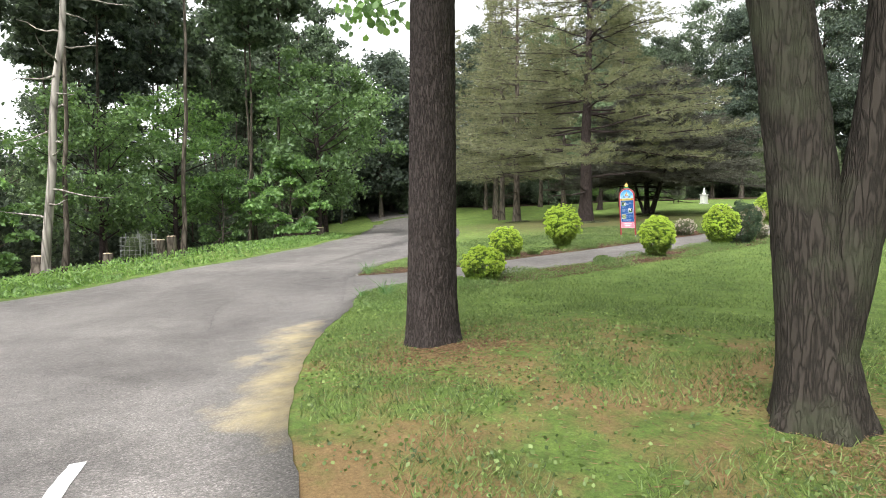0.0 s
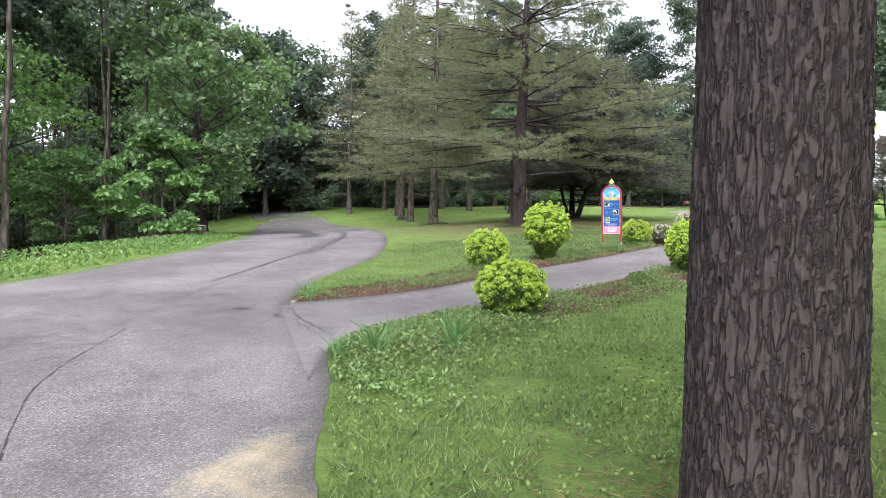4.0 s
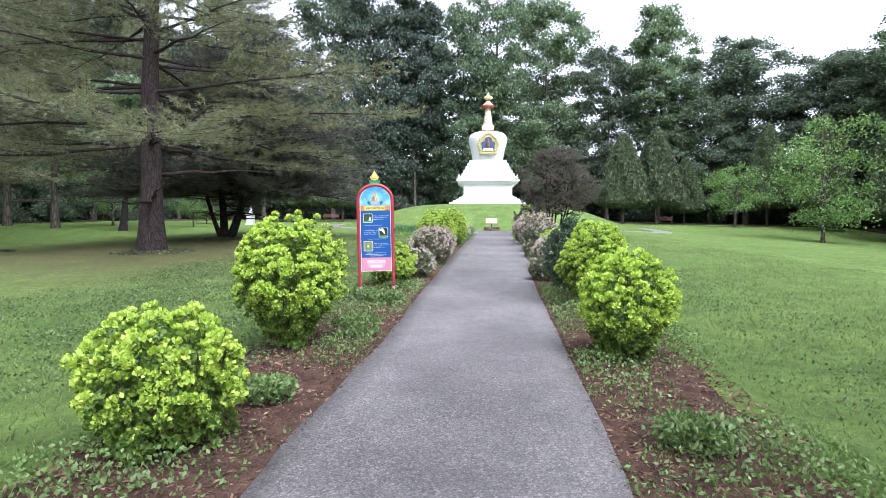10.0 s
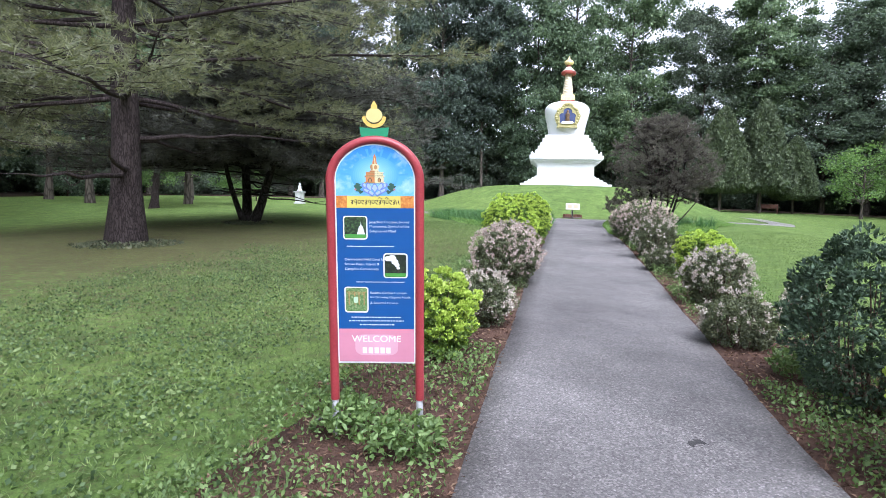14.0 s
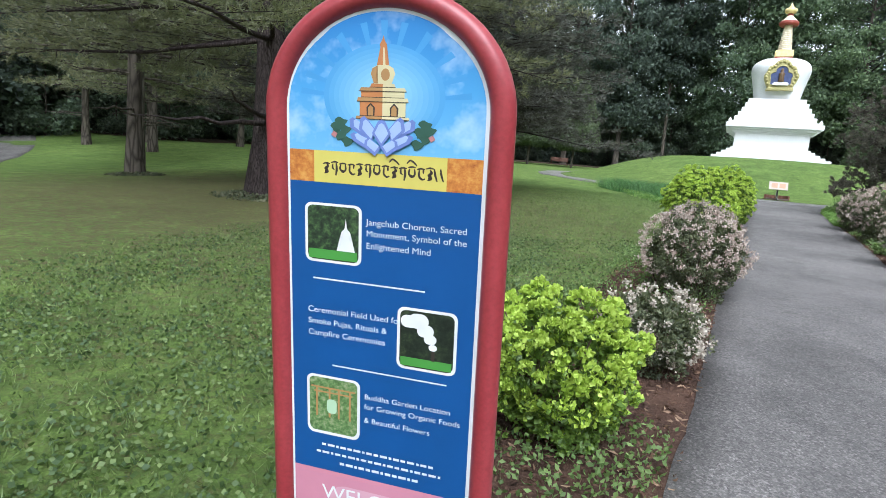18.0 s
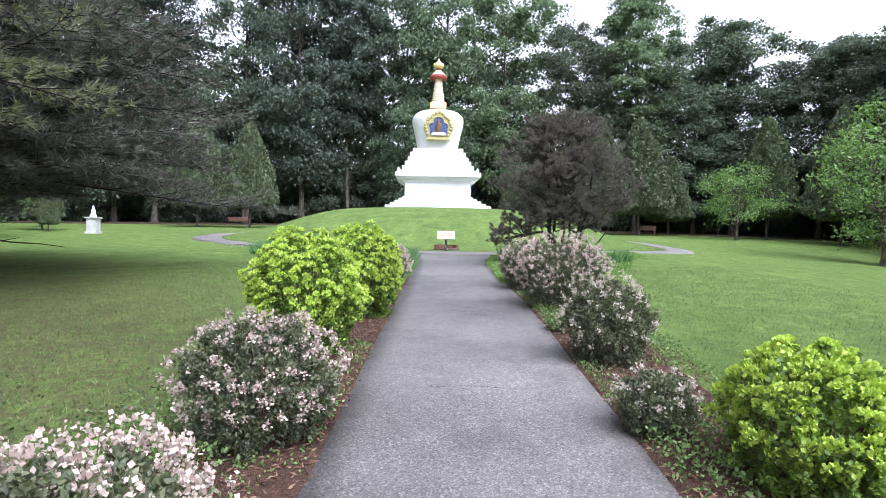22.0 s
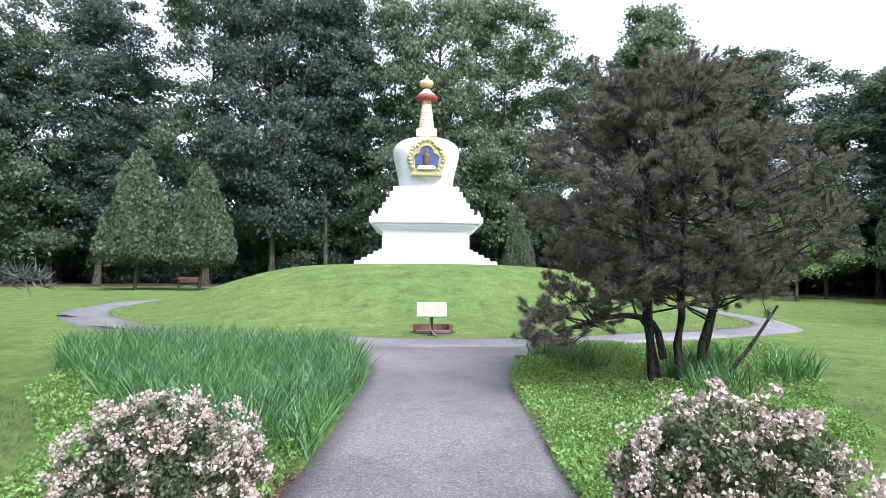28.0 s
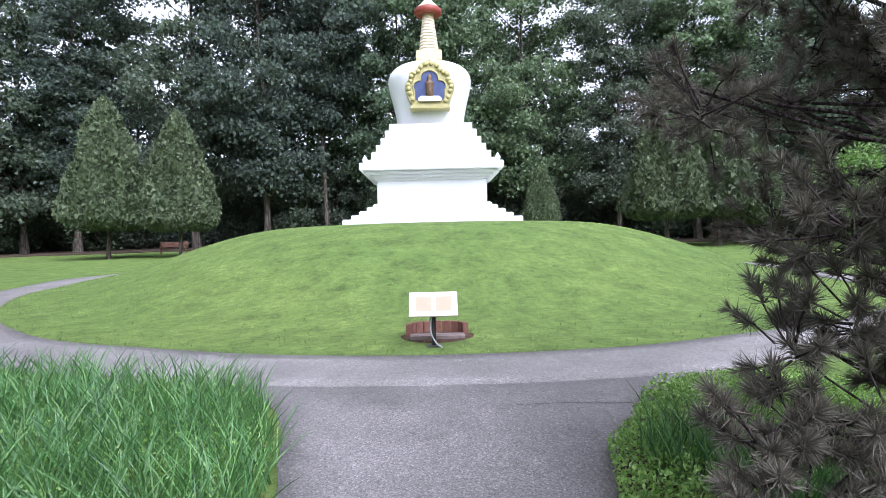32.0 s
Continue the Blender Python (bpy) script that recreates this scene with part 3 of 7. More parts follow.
def asphalt_material(name, c1, c2, wet=0.55, pale=None, centre=None, gloss=0.62):
    m, nt, p = material(name, gloss, 0.35)
    geo = nt.nodes.new("ShaderNodeNewGeometry").outputs["Position"]
    big, mid, grit = noise_tex(nt, 0.5, 5), noise_tex(nt, 3.5, 6, 0.7), noise_tex(nt, 130, 3, 0.8)
    col = ramp(nt, big, [(0.38, c1), (0.62, c2)])
    col = blend(nt, 0.6, col, ramp(nt, mid, [(0.3, grey(0.65)), (0.7, grey(1.2))]), "MULTIPLY")
    col = blend(nt, 0.7, col, ramp(nt, noise_tex(nt, 0.16, 3, 0.5), [(0.42, grey(0.8)), (0.5, grey(1.0)), (0.56, grey(1.1))]), "MULTIPLY")
    v = nt.nodes.new("ShaderNodeTexVoronoi")
    v.inputs["Scale"].default_value = 105
    nt.links.new(geo, v.inputs["Vector"])
    chip = ramp(nt, v.outputs["Color"], [(0.45, grey(0.55)), (0.62, grey(1.0)), (0.9, grey(2.2))])
    col = blend(nt, 0.36, col, chip, "MULTIPLY")
    v2 = nt.nodes.new("ShaderNodeTexVoronoi")
    v2.inputs["Scale"].default_value = 70
    nt.links.new(geo, v2.inputs["Vector"])
    col = blend(nt, 0.6, col, ramp(nt, v2.outputs["Color"], [(0.25, grey(0.5)), (0.34, grey(1.0)), (0.68, grey(1.0)), (0.78, grey(1.75))]), "MULTIPLY")
    if pale:
        # how far into the drive from the lawn's edge, and how far along it
        shift = nt.nodes.new("ShaderNodeVectorMath")
        shift.operation = "SUBTRACT"
        nt.links.new(geo, shift.inputs[0])
        shift.inputs[1].default_value = centre
        falls = []
        for way, stops in (((-0.479, -0.878, 0), (0.1, 2.1, 0.34, -0.3)), ((-0.878, 0.479, 0), (1.2, 3.2, 0.0, -0.4)), ((0.878, -0.479, 0), (1.6, 4.5, 0.0, -0.4))):
            dot = nt.nodes.new("ShaderNodeVectorMath")
            dot.operation = "DOT_PRODUCT"
            nt.links.new(shift.outputs[0], dot.inputs[0])
            dot.inputs[1].default_value = way
            near = nt.nodes.new("ShaderNodeMapRange")
            for i, w in enumerate(stops):
                near.inputs[i + 1].default_value = w
            nt.links.new(dot.outputs["Value"], near.inputs[0])
            falls.append(near.outputs[0])
        falls.append(noise_tex(nt, 1.0, 5, 0.6))
        total = falls[0]
        for other in falls[1:]:
            add = nt.nodes.new("ShaderNodeMath")
            nt.links.new(total, add.inputs[0])
            nt.links.new(other, add.inputs[1])
            total = add.outputs[0]
        col = blend(nt, ramp(nt, add.outputs[0], [(0.5, grey(0)), (0.58, grey(0.75))]), col, blend(nt, 0.7, (0.155, 0.143, 0.135), chip, "MULTIPLY"))
        streak = blend(nt, 1.0, ramp(nt, add.outputs[0], [(0.62, grey(0)), (0.86, grey(1.0))]), ramp(nt, noise_tex(nt, 2.6, 6, 0.7), [(0.3, grey(0.3)), (0.6, grey(0.95))]), "MULTIPLY")
        col = blend(nt, streak, col, pale)
    nt.links.new(col, p.inputs["Base Color"])
    r = ramp(nt, mid, [(0.35, grey(gloss - 0.12)), (0.65, grey(gloss + 0.18))])
    nt.links.new(r, p.inputs["Roughness"])
    h = blend(nt, 0.6, grit, v.outputs["Distance"])
    relief(nt, p, h, 0.55, 0.006)
    return m


lawn = lawn_material()
xs = axis_steps([(-2000, -400, 400), (-400, -100, 60), (-100, -44, 8), (-44, -24, 2), (-24, 26, 0.5), (26, 46, 2), (46, 100, 8), (100, 400, 60), (400, 2000, 400)])
ys = axis_steps([(-2000, -400, 400), (-400, -100, 60), (-100, -30, 7), (-30, 62, 0.5), (62, 100, 4), (100, 400, 60), (400, 2000, 400)])
gx, gy = np.meshgrid(xs, ys)
nx = len(xs)
cells = np.arange((len(ys) - 1) * (nx - 1))
corner = cells // (nx - 1) * nx + cells % (nx - 1)
ground = new("ground", fastmesh("ground", np.dstack([gx, gy, land(gx, gy)]).reshape(-1, 3), np.stack([corner, corner + 1, corner + nx + 1, corner + nx], 1), lawn, True))
tagged(ground, "mown green lawn with worn brown patches on gently sloping ground", "lawn", kind="structure")

road_mat = asphalt_material("asphalt_road", (0.112, 0.102, 0.098), (0.17, 0.156, 0.149), pale=(0.46, 0.37, 0.21), centre=(3.2, -15.0, -0.5))
path_mat = asphalt_material("asphalt_path", (0.112, 0.102, 0.098), (0.17, 0.156, 0.149))
# path asphalt in a paler tone, which stands in for sheen at a low angle
ring_mat = asphalt_material("asphalt_ring", (0.16, 0.146, 0.138), (0.225, 0.208, 0.198))
ROAD_R = [(44, -30), (22, -23.5), (14, -19.6), (9, -17.6), (6.6, -16.68), (4.4, -15.7), (2.3, -14.45), (0.7, -13.1), (-0.5, -12.2), (-1.5, -11.6), (-3.0, -10.85), (-4.7, -9.1), (-6.5, -5.9), (-9.9, -2), (-14, 1.6), (-18.6, 5.1), (-30, 12.5), (-48, 24), (-80, 40)]
ROAD_L = [(34, -48), (12, -37), (4, -29), (-1, -24), (-3, -21.6), (-4.2, -20), (-5.5, -18.3), (-6.3, -16.9), (-7.2, -15.6), (-8.9, -13.1), (-12.1, -8.4), (-15, -5.2), (-18.4, -2.3), (-22.6, 0.6), (-33, 7.2), (-51, 18.5), (-83, 34)]
road = tagged(new("road", strip("road", ROAD_L, ROAD_R, 0.014, road_mat, 260, 14, 0.05, 3)), "worn grey asphalt drive with cracks and a sandy edge", "road", kind="structure")
PATH_L = [(-3.12, -11.0), (-2.8, -10.5), (-2.4, -9.5), (-2.17, -8.3), (-2.13, -5.7), (-1.97, -2.8), (-1.9, 1.0), (-1.8, 4.5), (-1.48, 13.5), (-1.28, 18.4), (-1.1, 22.0), (-1.2, 23.6), (-1.9, 25.4), (-3.6, 26.9)]
PATH_R = [(0.3, -13.0), (-0.45, -12.1), (-0.66, -11.3), (-0.62, -10.4), (-0.45, -9.2), (-0.12, -7.0), (0.05, -3.4), (0.2, 0.9), (0.42, 5.0), (0.85, 13.3), (0.97, 18.2), (1.1, 21.8), (1.5, 23.7), (2.3, 25.1), (4.0, 26.9)]
path = tagged(new("path", strip("path", PATH_L, PATH_R, 0.0165, path_mat, 240, 8, 0.03, 4)), "grey asphalt footpath leading up to the white monument", "path", kind="structure")
a = np.linspace(0, 2 * np.pi, 121)
ring_line = lambda r: [(RING[0] + r * math.sin(t), RING[1] - r * math.cos(t)) for t in a]
ring = tagged(new("path_ring", strip("path_ring", ring_line(12.8), ring_line(14.25), 0.021, ring_mat, 240, 4, 0.02, 5)), "asphalt footpath circling the grassy mound, its sheen put into a paler colour", "path", kind="structure")
mulch = mottled("mulch_bed", (0.066, 0.04, 0.031), (0.15, 0.088, 0.063), 5, 45, 0.95, 0.1, 1.0, 0.05)
off = lambda line, d, lo, hi: [(x + d, y) for x, y in line if lo <= y <= hi]
bed_l = tagged(new("bed_west", strip("bed_west", [(-3.14, -10.96), (-3.5, -10.5)] + off(PATH_L, -1.25, -9.6, 18.6), [(-3.1, -11.0), (-2.82, -10.5)] + off(PATH_L, 0.3, -9.6, 18.6), 0.009, mulch, 200, 4, 0.14, 6)), "strip bed of red-brown mulch beside the path", "bed", kind="structure")
under_pine = [(x - 0.3, y) for x, y in [(0.99, 18.4), (1.04, 20.0), (1.1, 21.8), (1.5, 23.7), (2.0, 24.6)]]
bed_n = tagged(new("bed_pine", strip("bed_pine", under_pine, [(2.6, 18.3), (4.0, 19.6), (5.2, 21.6), (5.6, 23.2), (5.0, 24.6)], 0.009, mulch, 60, 6, 0.12, 8)), "bed of brown mulch under the dark pine", "bed", kind="structure")
bed_r = tagged(new("bed_east", strip("bed_east", [(-0.7, -12.0)] + off(PATH_R, -0.3, -11.4, 18.6), [(0.3, -12.35)] + off(PATH_R, 1.15, -11.4, 18.6), 0.009, mulch, 200, 4, 0.14, 7)), "strip bed of red-brown mulch beside the path", "bed", kind="structure")

litter_floor = mottled("leaf_litter_floor", (0.035, 0.027, 0.02), (0.075, 0.055, 0.038), 1.5, 12, 0.95, 0.1, 0.8, 0.05)
wx = np.arange(-60, 61, 6.0)
for nm, left, right in [
    ("wood_floor_north", [(x, 68.5 - 0.005 * x * x) for x in wx], [(x, 112) for x in wx]),
    ("wood_floor_east", [(38.5, y) for y in np.arange(-30, 66, 8.0)], [(75, y) for y in np.arange(-30, 66, 8.0)]),
    ("wood_floor_west", [(-44, y) for y in np.arange(31, 66, 7.0)], [(-85, y) for y in np.arange(31, 66, 7.0)]),
    ("wood_floor_south", [(-9.0, -26), (-12.0, -21), (-16.5, -13.5), (-21.5, -7.5), (-26, -4.2), (-36, 2), (-54, 13)], [(-40, -60), (-50, -50), (-58, -40), (-64, -30), (-70, -22), (-80, -12), (-95, 0)]),
]:
    tagged(new(nm, strip(nm, left, right, 0.1, litter_floor, 90, 16, 0.35, 12)), "dark ground of dead leaves under the trees", "ground", kind="structure")

# ---- the white monument ----

white_paint = mottled("white_limewash", (0.78, 0.78, 0.77), (0.84, 0.84, 0.83), 1.2, 40, 0.7, 0.3, 0.1, 0.004)
gold = mottled("gold_paint", (0.72, 0.45, 0.08), (0.85, 0.58, 0.14), 8, 60, 0.4, 0.5, 0.1, 0.004)
spire_cream = mottled("spire_cream_gold", (0.78, 0.66, 0.46), (0.84, 0.74, 0.56), 8, 60, 0.45, 0.4, 0.1, 0.004)
red_paint = mottled("red_lacquer", (0.24, 0.045, 0.03), (0.33, 0.07, 0.045), 8, 60, 0.45, 0.4, 0.1, 0.003)
blue_paint = mottled("blue_niche_paint", (0.05, 0.065, 0.15), (0.08, 0.10, 0.22), 6, 50, 0.6, 0.3, 0.1, 0.003)


def lathe(profile, sides, square=False, turn=0.0):
    """A solid turned from (radius, height) pairs; square: of square plan."""
    n = 4 if square else sides
    off_ = math.pi / 4 if square else 0
    k = math.sqrt(2) if square else 1
    bm = bmesh.new()
    rings = [[bm.verts.new((r * k * math.cos(off_ + 2 * math.pi * i / n + turn), r * k * math.sin(off_ + 2 * math.pi * i / n + turn), z)) for i in range(n)] for r, z in profile]
    for p, q in zip(rings, rings[1:]):
        for i in range(n):
            bm.faces.new((p[i], p[(i + 1) % n], q[(i + 1) % n], q[i]))
    bm.faces.new(rings[0][::-1])
    bm.faces.new(rings[-1])
    return bm


def slab(hw, z0, z1, bevel=0.03):
    bm = lathe([(hw, z0), (hw, z1)], 4, True)
    bmesh.ops.bevel(bm, geom=bm.edges[:], offset=bevel, segments=2, affect="EDGES")
    return bm


stupa = thing("stupa", STUPA[0], STUPA[1], TOP, "tall white stupa with golden spire on a grassy mound", "monument")
for hw, z0, z1 in [(3.32, -0.3, 0.27), (3.02, 0.27, 0.43), (2.76, 0.43, 0.59), (2.5, 0.59, 0.76), (2.28, 0.76, 0.88)]:
    part("plinth_step", bm_mesh("plinth_step", slab(hw, z0, z1), white_paint), stupa)
part("throne", bm_mesh("throne", slab(2.12, 0.88, 1.78, 0.02), white_paint), stupa)
for hw, z0, z1 in [(2.22, 1.78, 1.88), (2.36, 1.88, 2.0), (2.55, 2.0, 2.12), (2.72, 2.12, 2.42)]:
    part("cornice", bm_mesh("cornice", slab(hw, z0, z1, 0.025), white_paint), stupa)
for hw, z0, z1 in [(2.5, 2.42, 2.55), (2.3, 2.55, 2.86), (2.13, 2.86, 3.16), (1.96, 3.16, 3.46), (1.8, 3.46, 3.78), (1.64, 3.78, 4.06)]:
    part("terrace", bm_mesh("terrace", slab(hw, z0, z1, 0.02), white_paint), stupa)
dome = [(1.3, 4.06), (1.36, 4.2), (1.45, 4.7), (1.56, 5.2), (1.66, 5.6), (1.73, 5.95), (1.72, 6.2), (1.62, 6.42), (1.42, 6.6), (1.1, 6.72), (0.6, 6.78)]
part("dome", bm_mesh("dome", lathe([(r, z) for (r, z) in [tuple(q) for q in curve_points(dome, 40)]], 48), white_paint, True), stupa)
for q in (-1, 1):
    for w in (-1, 1):
        bud = part("corner_finial", bm_mesh("corner_finial", lathe([(0.05, 0), (0.1, 0.06), (0.11, 0.14), (0.06, 0.22), (0.01, 0.3)], 12), white_paint, True), stupa)
        bud.location = (2.52 * q, 2.52 * w, 2.42)
niche_gold = mottled("muted_gold_relief", (0.36, 0.31, 0.12), (0.55, 0.49, 0.22), 14, 60, 0.5, 0.4, 0.3, 0.01)
flame_gold = mottled("bright_gilding", (0.80, 0.62, 0.22), (0.88, 0.74, 0.38), 8, 60, 0.35, 0.5, 0.1, 0.004)
part("spire_base", bm_mesh("spire_base", slab(0.52, 6.74, 6.9, 0.02), red_paint), stupa, "dark red band under the spire")
part("harmika", bm_mesh("harmika", slab(0.53, 6.9, 7.32, 0.03), flame_gold), stupa, "square gold block under the spire")
for i in range(13):
    r = 0.43 - 0.0165 * i
    z = 7.32 + i * 0.128
    part("spire_ring", bm_mesh("spire_ring", lathe([(r * 0.9, z), (r, z + 0.02), (r * 0.985, z + 0.095), (r * 0.88, z + 0.128)], 32), spire_cream, True), stupa)
part("parasol", bm_mesh("parasol", lathe([(0.24, 8.94), (0.5, 8.9), (0.57, 8.98), (0.58, 9.12), (0.5, 9.2), (0.3, 9.26)], 36), red_paint, True), stupa, "red-brown parasol disc on the spire")
part("bell", bm_mesh("bell", lathe([(0.5, 9.18), (0.46, 9.24), (0.3, 9.38), (0.2, 9.5), (0.15, 9.56)], 36), spire_cream, True), stupa, "cream bell above the parasol")
part("neck", bm_mesh("neck", lathe([(0.16, 9.54), (0.2, 9.6), (0.14, 9.68)], 24), red_paint, True), stupa)
part("moon", bm_mesh("moon", lathe([(0.12, 9.66), (0.3, 9.72), (0.37, 9.86), (0.34, 9.98), (0.2, 9.86), (0.08, 9.84)], 24), flame_gold, True), stupa, "gold crescent finial")
part("flame", bm_mesh("flame", lathe([(0.1, 9.84), (0.21, 9.92), (0.2, 10.04), (0.09, 10.18), (0.015, 10.36)], 20), flame_gold, True), stupa, "gold flame finial")

# ---- niche of the monument ----


def flat_shape(pts, depth, y0=0.0):
    """A plate cut to an outline in x and z, of that depth, with its face at y0."""
    bm = bmesh.new()
    face = bm.faces.new([bm.verts.new((x, y0, z)) for x, z in pts])
    out = bmesh.ops.extrude_face_region(bm, geom=[face])
    bmesh.ops.translate(bm, verts=[e for e in out["geom"] if isinstance(e, bmesh.types.BMVert)], vec=(0, depth, 0))
    return bm


def lobes(cx, cz, rx, rz, n, amp, steps=72, lo=-0.6):
    out = []
    for i in range(steps):
        t = 2 * math.pi * i / steps
        k = 1 + amp * abs(math.sin(n * t / 2 + math.pi / 4))
        out.append((cx + rx * k * math.cos(t), max(cz + rz * k * math.sin(t), cz + lo)))
    return out


outline = curve_points([(0.62, 4.72), (0.78, 4.9), (0.93, 5.25), (0.97, 5.5), (0.84, 5.72), (0.76, 6.0), (0.52, 6.12), (0.34, 6.36), (0.0, 6.5)], 34)
outline = np.vstack([outline, (outline * [-1, 1])[::-1][1:]])
part("niche_frame", bm_mesh("niche_frame", flat_shape([(x, z + 0.02 * math.sin(22 * k)) for k, (x, z) in enumerate(outline)], 0.75, -1.84), niche_gold), stupa, "carved gold niche frame")
trefoil = [(0.56, 4.93), (0.57, 5.3)] + [(0.36 + 0.25 * math.cos(t), 5.45 + 0.22 * math.sin(t)) for t in np.linspace(-0.6, 1.7, 10)] + [(0.33 * math.cos(t), 5.76 + 0.28 * math.sin(t)) for t in np.linspace(0.15, math.pi - 0.15, 14)]
trefoil += [(-0.36 - 0.25 * math.cos(t), 5.45 + 0.22 * math.sin(t)) for t in np.linspace(1.7, -0.6, 10)] + [(-0.57, 5.3), (-0.56, 4.93)]
part("niche_recess", bm_mesh("niche_recess", flat_shape(trefoil, 0.1, -1.856), blue_paint), stupa, "dark blue lobed niche")
rim = np.array([(x * 1.07, -1.87, 5.42 + (z - 5.42) * 1.06) for x, z in trefoil])
part("niche_rim", Heap().add(tube_arrays(rim, np.full(len(rim), 0.028), 6)).mesh("niche_rim", niche_gold, True), stupa)
knob_me = bm_mesh("frame_scroll", lathe([(0.02, 0), (0.085, 0.02), (0.095, 0.05), (0.06, 0.09), (0.01, 0.1)], 10), niche_gold, True)
for k in range(2, len(outline) - 2, 3):
    knob = part("frame_scroll", knob_me, stupa)
    knob.matrix_local = pose(outline[k][0] * 0.87, -1.83, 5.5 + (outline[k][1] - 5.5) * 0.87, 90, 0, 0)
part("niche_sill", bm_mesh("niche_sill", flat_shape([(-0.78, 4.6), (0.78, 4.6), (0.72, 4.74), (-0.72, 4.74)], 0.7, -1.92), niche_gold), stupa)
bronze = mottled("bronze_statue", (0.10, 0.06, 0.03), (0.2, 0.12, 0.06), 12, 60, 0.5, 0.4, 0.2, 0.004)
part("lotus_seat", bm_mesh("lotus_seat", flat_shape([(-0.42, 4.86), (0.42, 4.86), (0.46, 4.95), (0.36, 5.05), (-0.36, 5.05), (-0.46, 4.95)], 0.22, -2.0), white_paint), stupa)
fig_me = bm_mesh("niche_statue", lathe([(0.13, 0), (0.17, 0.05), (0.14, 0.28), (0.16, 0.46), (0.17, 0.56), (0.06, 0.63), (0.095, 0.72), (0.08, 0.8), (0.01, 0.88)], 16), bronze, True)
fig = tagged(new("niche_statue", fig_me), "small dark bronze figure standing in the blue niche", "statue")
fig.matrix_world = pose(STUPA[0], STUPA[1] - 1.9, TOP + 5.045)

# ---- trees and shrubs of their own ----

forked = thing("forked_pine", -12.6, 16.9, lz(-12.6, 16.9), "broad dark pine with low forked trunks and drooping limbs", "tree")
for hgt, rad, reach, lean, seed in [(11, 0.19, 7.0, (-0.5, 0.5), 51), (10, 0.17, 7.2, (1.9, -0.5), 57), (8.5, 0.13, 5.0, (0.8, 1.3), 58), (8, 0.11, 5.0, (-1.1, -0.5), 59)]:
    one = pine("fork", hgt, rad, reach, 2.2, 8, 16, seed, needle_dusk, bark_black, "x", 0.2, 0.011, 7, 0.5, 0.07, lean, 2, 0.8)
    one.location = (0.09 * lean[0], 0.09 * lean[1], 0)
    for ob in list(one.children):
        ob.parent = forked
        ob.location = (0.09 * lean[0], 0.09 * lean[1], 0)
    bpy.data.objects.remove(one)
crab = stand(broadleaf("lawn_tree", 9.5, 0.22, 3.4, 2.4, 46, 110, 0.3, 52, leaf_wood, bark_dark, "dark ivy-covered tree at the edge of the lawn", (0.5, 0.2)), -23.3, 26.0)
dogwood = stand(broadleaf("dogwood_tree", 6.4, 0.13, 3.0, 1.7, 50, 95, 0.2, 53, leaf_fresh, bark_grey, "small light green tree in front of the wood", flat=0.5, soft_edge=True, split=True), 26.1, 53.0)
maple_e = stand(broadleaf("young_maple", 9.5, 0.14, 3.6, 1.6, 62, 90, 0.24, 54, leaf_fresh, bark_grey, "rounded light green young maple on the east lawn", flat=0.6, soft_edge=True, split=True), 25.2, 36.0)
more(dogwood, -30.5, 36.0, 80, 0.75, label="small light green tree beside the west lawn")
more(dogwood, -22.5, 33.5, 200, 0.45, label="low light green sapling on the west lawn")
maple_w = stand(broadleaf("roadside_maple", 11, 0.2, 4.0, 2.4, 64, 130, 0.28, 55, leaf_maple, bark_dark, "spreading green maple beside the drive", flat=0.45, puff=(0.16, 0.3), soft_edge=True, split=True), -22.6, -2.2)
bushy = stand(broadleaf("roadside_sapling", 4.8, 0.07, 2.3, 0.7, 40, 120, 0.24, 56, leaf_maple, bark_grey, "low bushy green sapling beside the drive"), -21.3, -4.6)
more(maple_w, -21.5, -14.0, 120, 0.75, label="green maple standing over the verge of the drive")
more(maple_w, -28.5, -9.0, 220, 0.9, label="tall green maple behind the verge")
more(maple_w, -30, 2.0, 300, 1.0, label="tall green maple beyond the drive")
more(maple_w, -22.0, -22.5, 200, 0.8, label="green maple at the edge of the wood")
more(bushy, -17.2, -18.6, 40, 0.85)
more(bushy, -19.6, -21.5, 140, 1.1)
more(bushy, -24.5, -7.4, 190, 0.9)


def conifer_cone(name, height, radius, n, seed, label):
    """An arborvitae: a dense upright cone of flat upright sprays."""
    rng = np.random.default_rng(seed)
    root = thing(name, 0, 0, 0, label, "tree")
    h = 1 - np.sqrt(rng.uniform(0, 1, n))
    th = rng.uniform(0, 2 * np.pi, n)
    lump = 1 + 0.13 * np.sin(5 * th + 9 * h) + 0.1 * np.sin(11 * th - 14 * h)
    prof = np.minimum(1, (h + 0.04) * 9) ** 0.5 * (1 - h) ** 0.62
    r = radius * prof * lump * rng.uniform(0.8, 1.03, n)
    p = np.stack([r * np.cos(th), r * np.sin(th), 1.55 + h * (height - 1.55)], 1)
    d = np.stack([np.cos(th) * 0.5, np.sin(th) * 0.5, np.full(n, 0.9)], 1)
    leaves = Heap().add(leaf_arrays(p, d, height * 0.028, rng, 1.1, 0.1, 0.55, plain_=True))
    wood = Heap().add(tube_arrays(wavy((0, 0, -0.1), (0, 0, height * 0.8), 6, rng, 0.02), np.linspace(0.14, 0.03, 6), 8))
    part("trunk", wood.mesh("trunk", bark_grey, True), root)
    part("crown", leaves.mesh("crown", leaf_thuja), root)
    return root


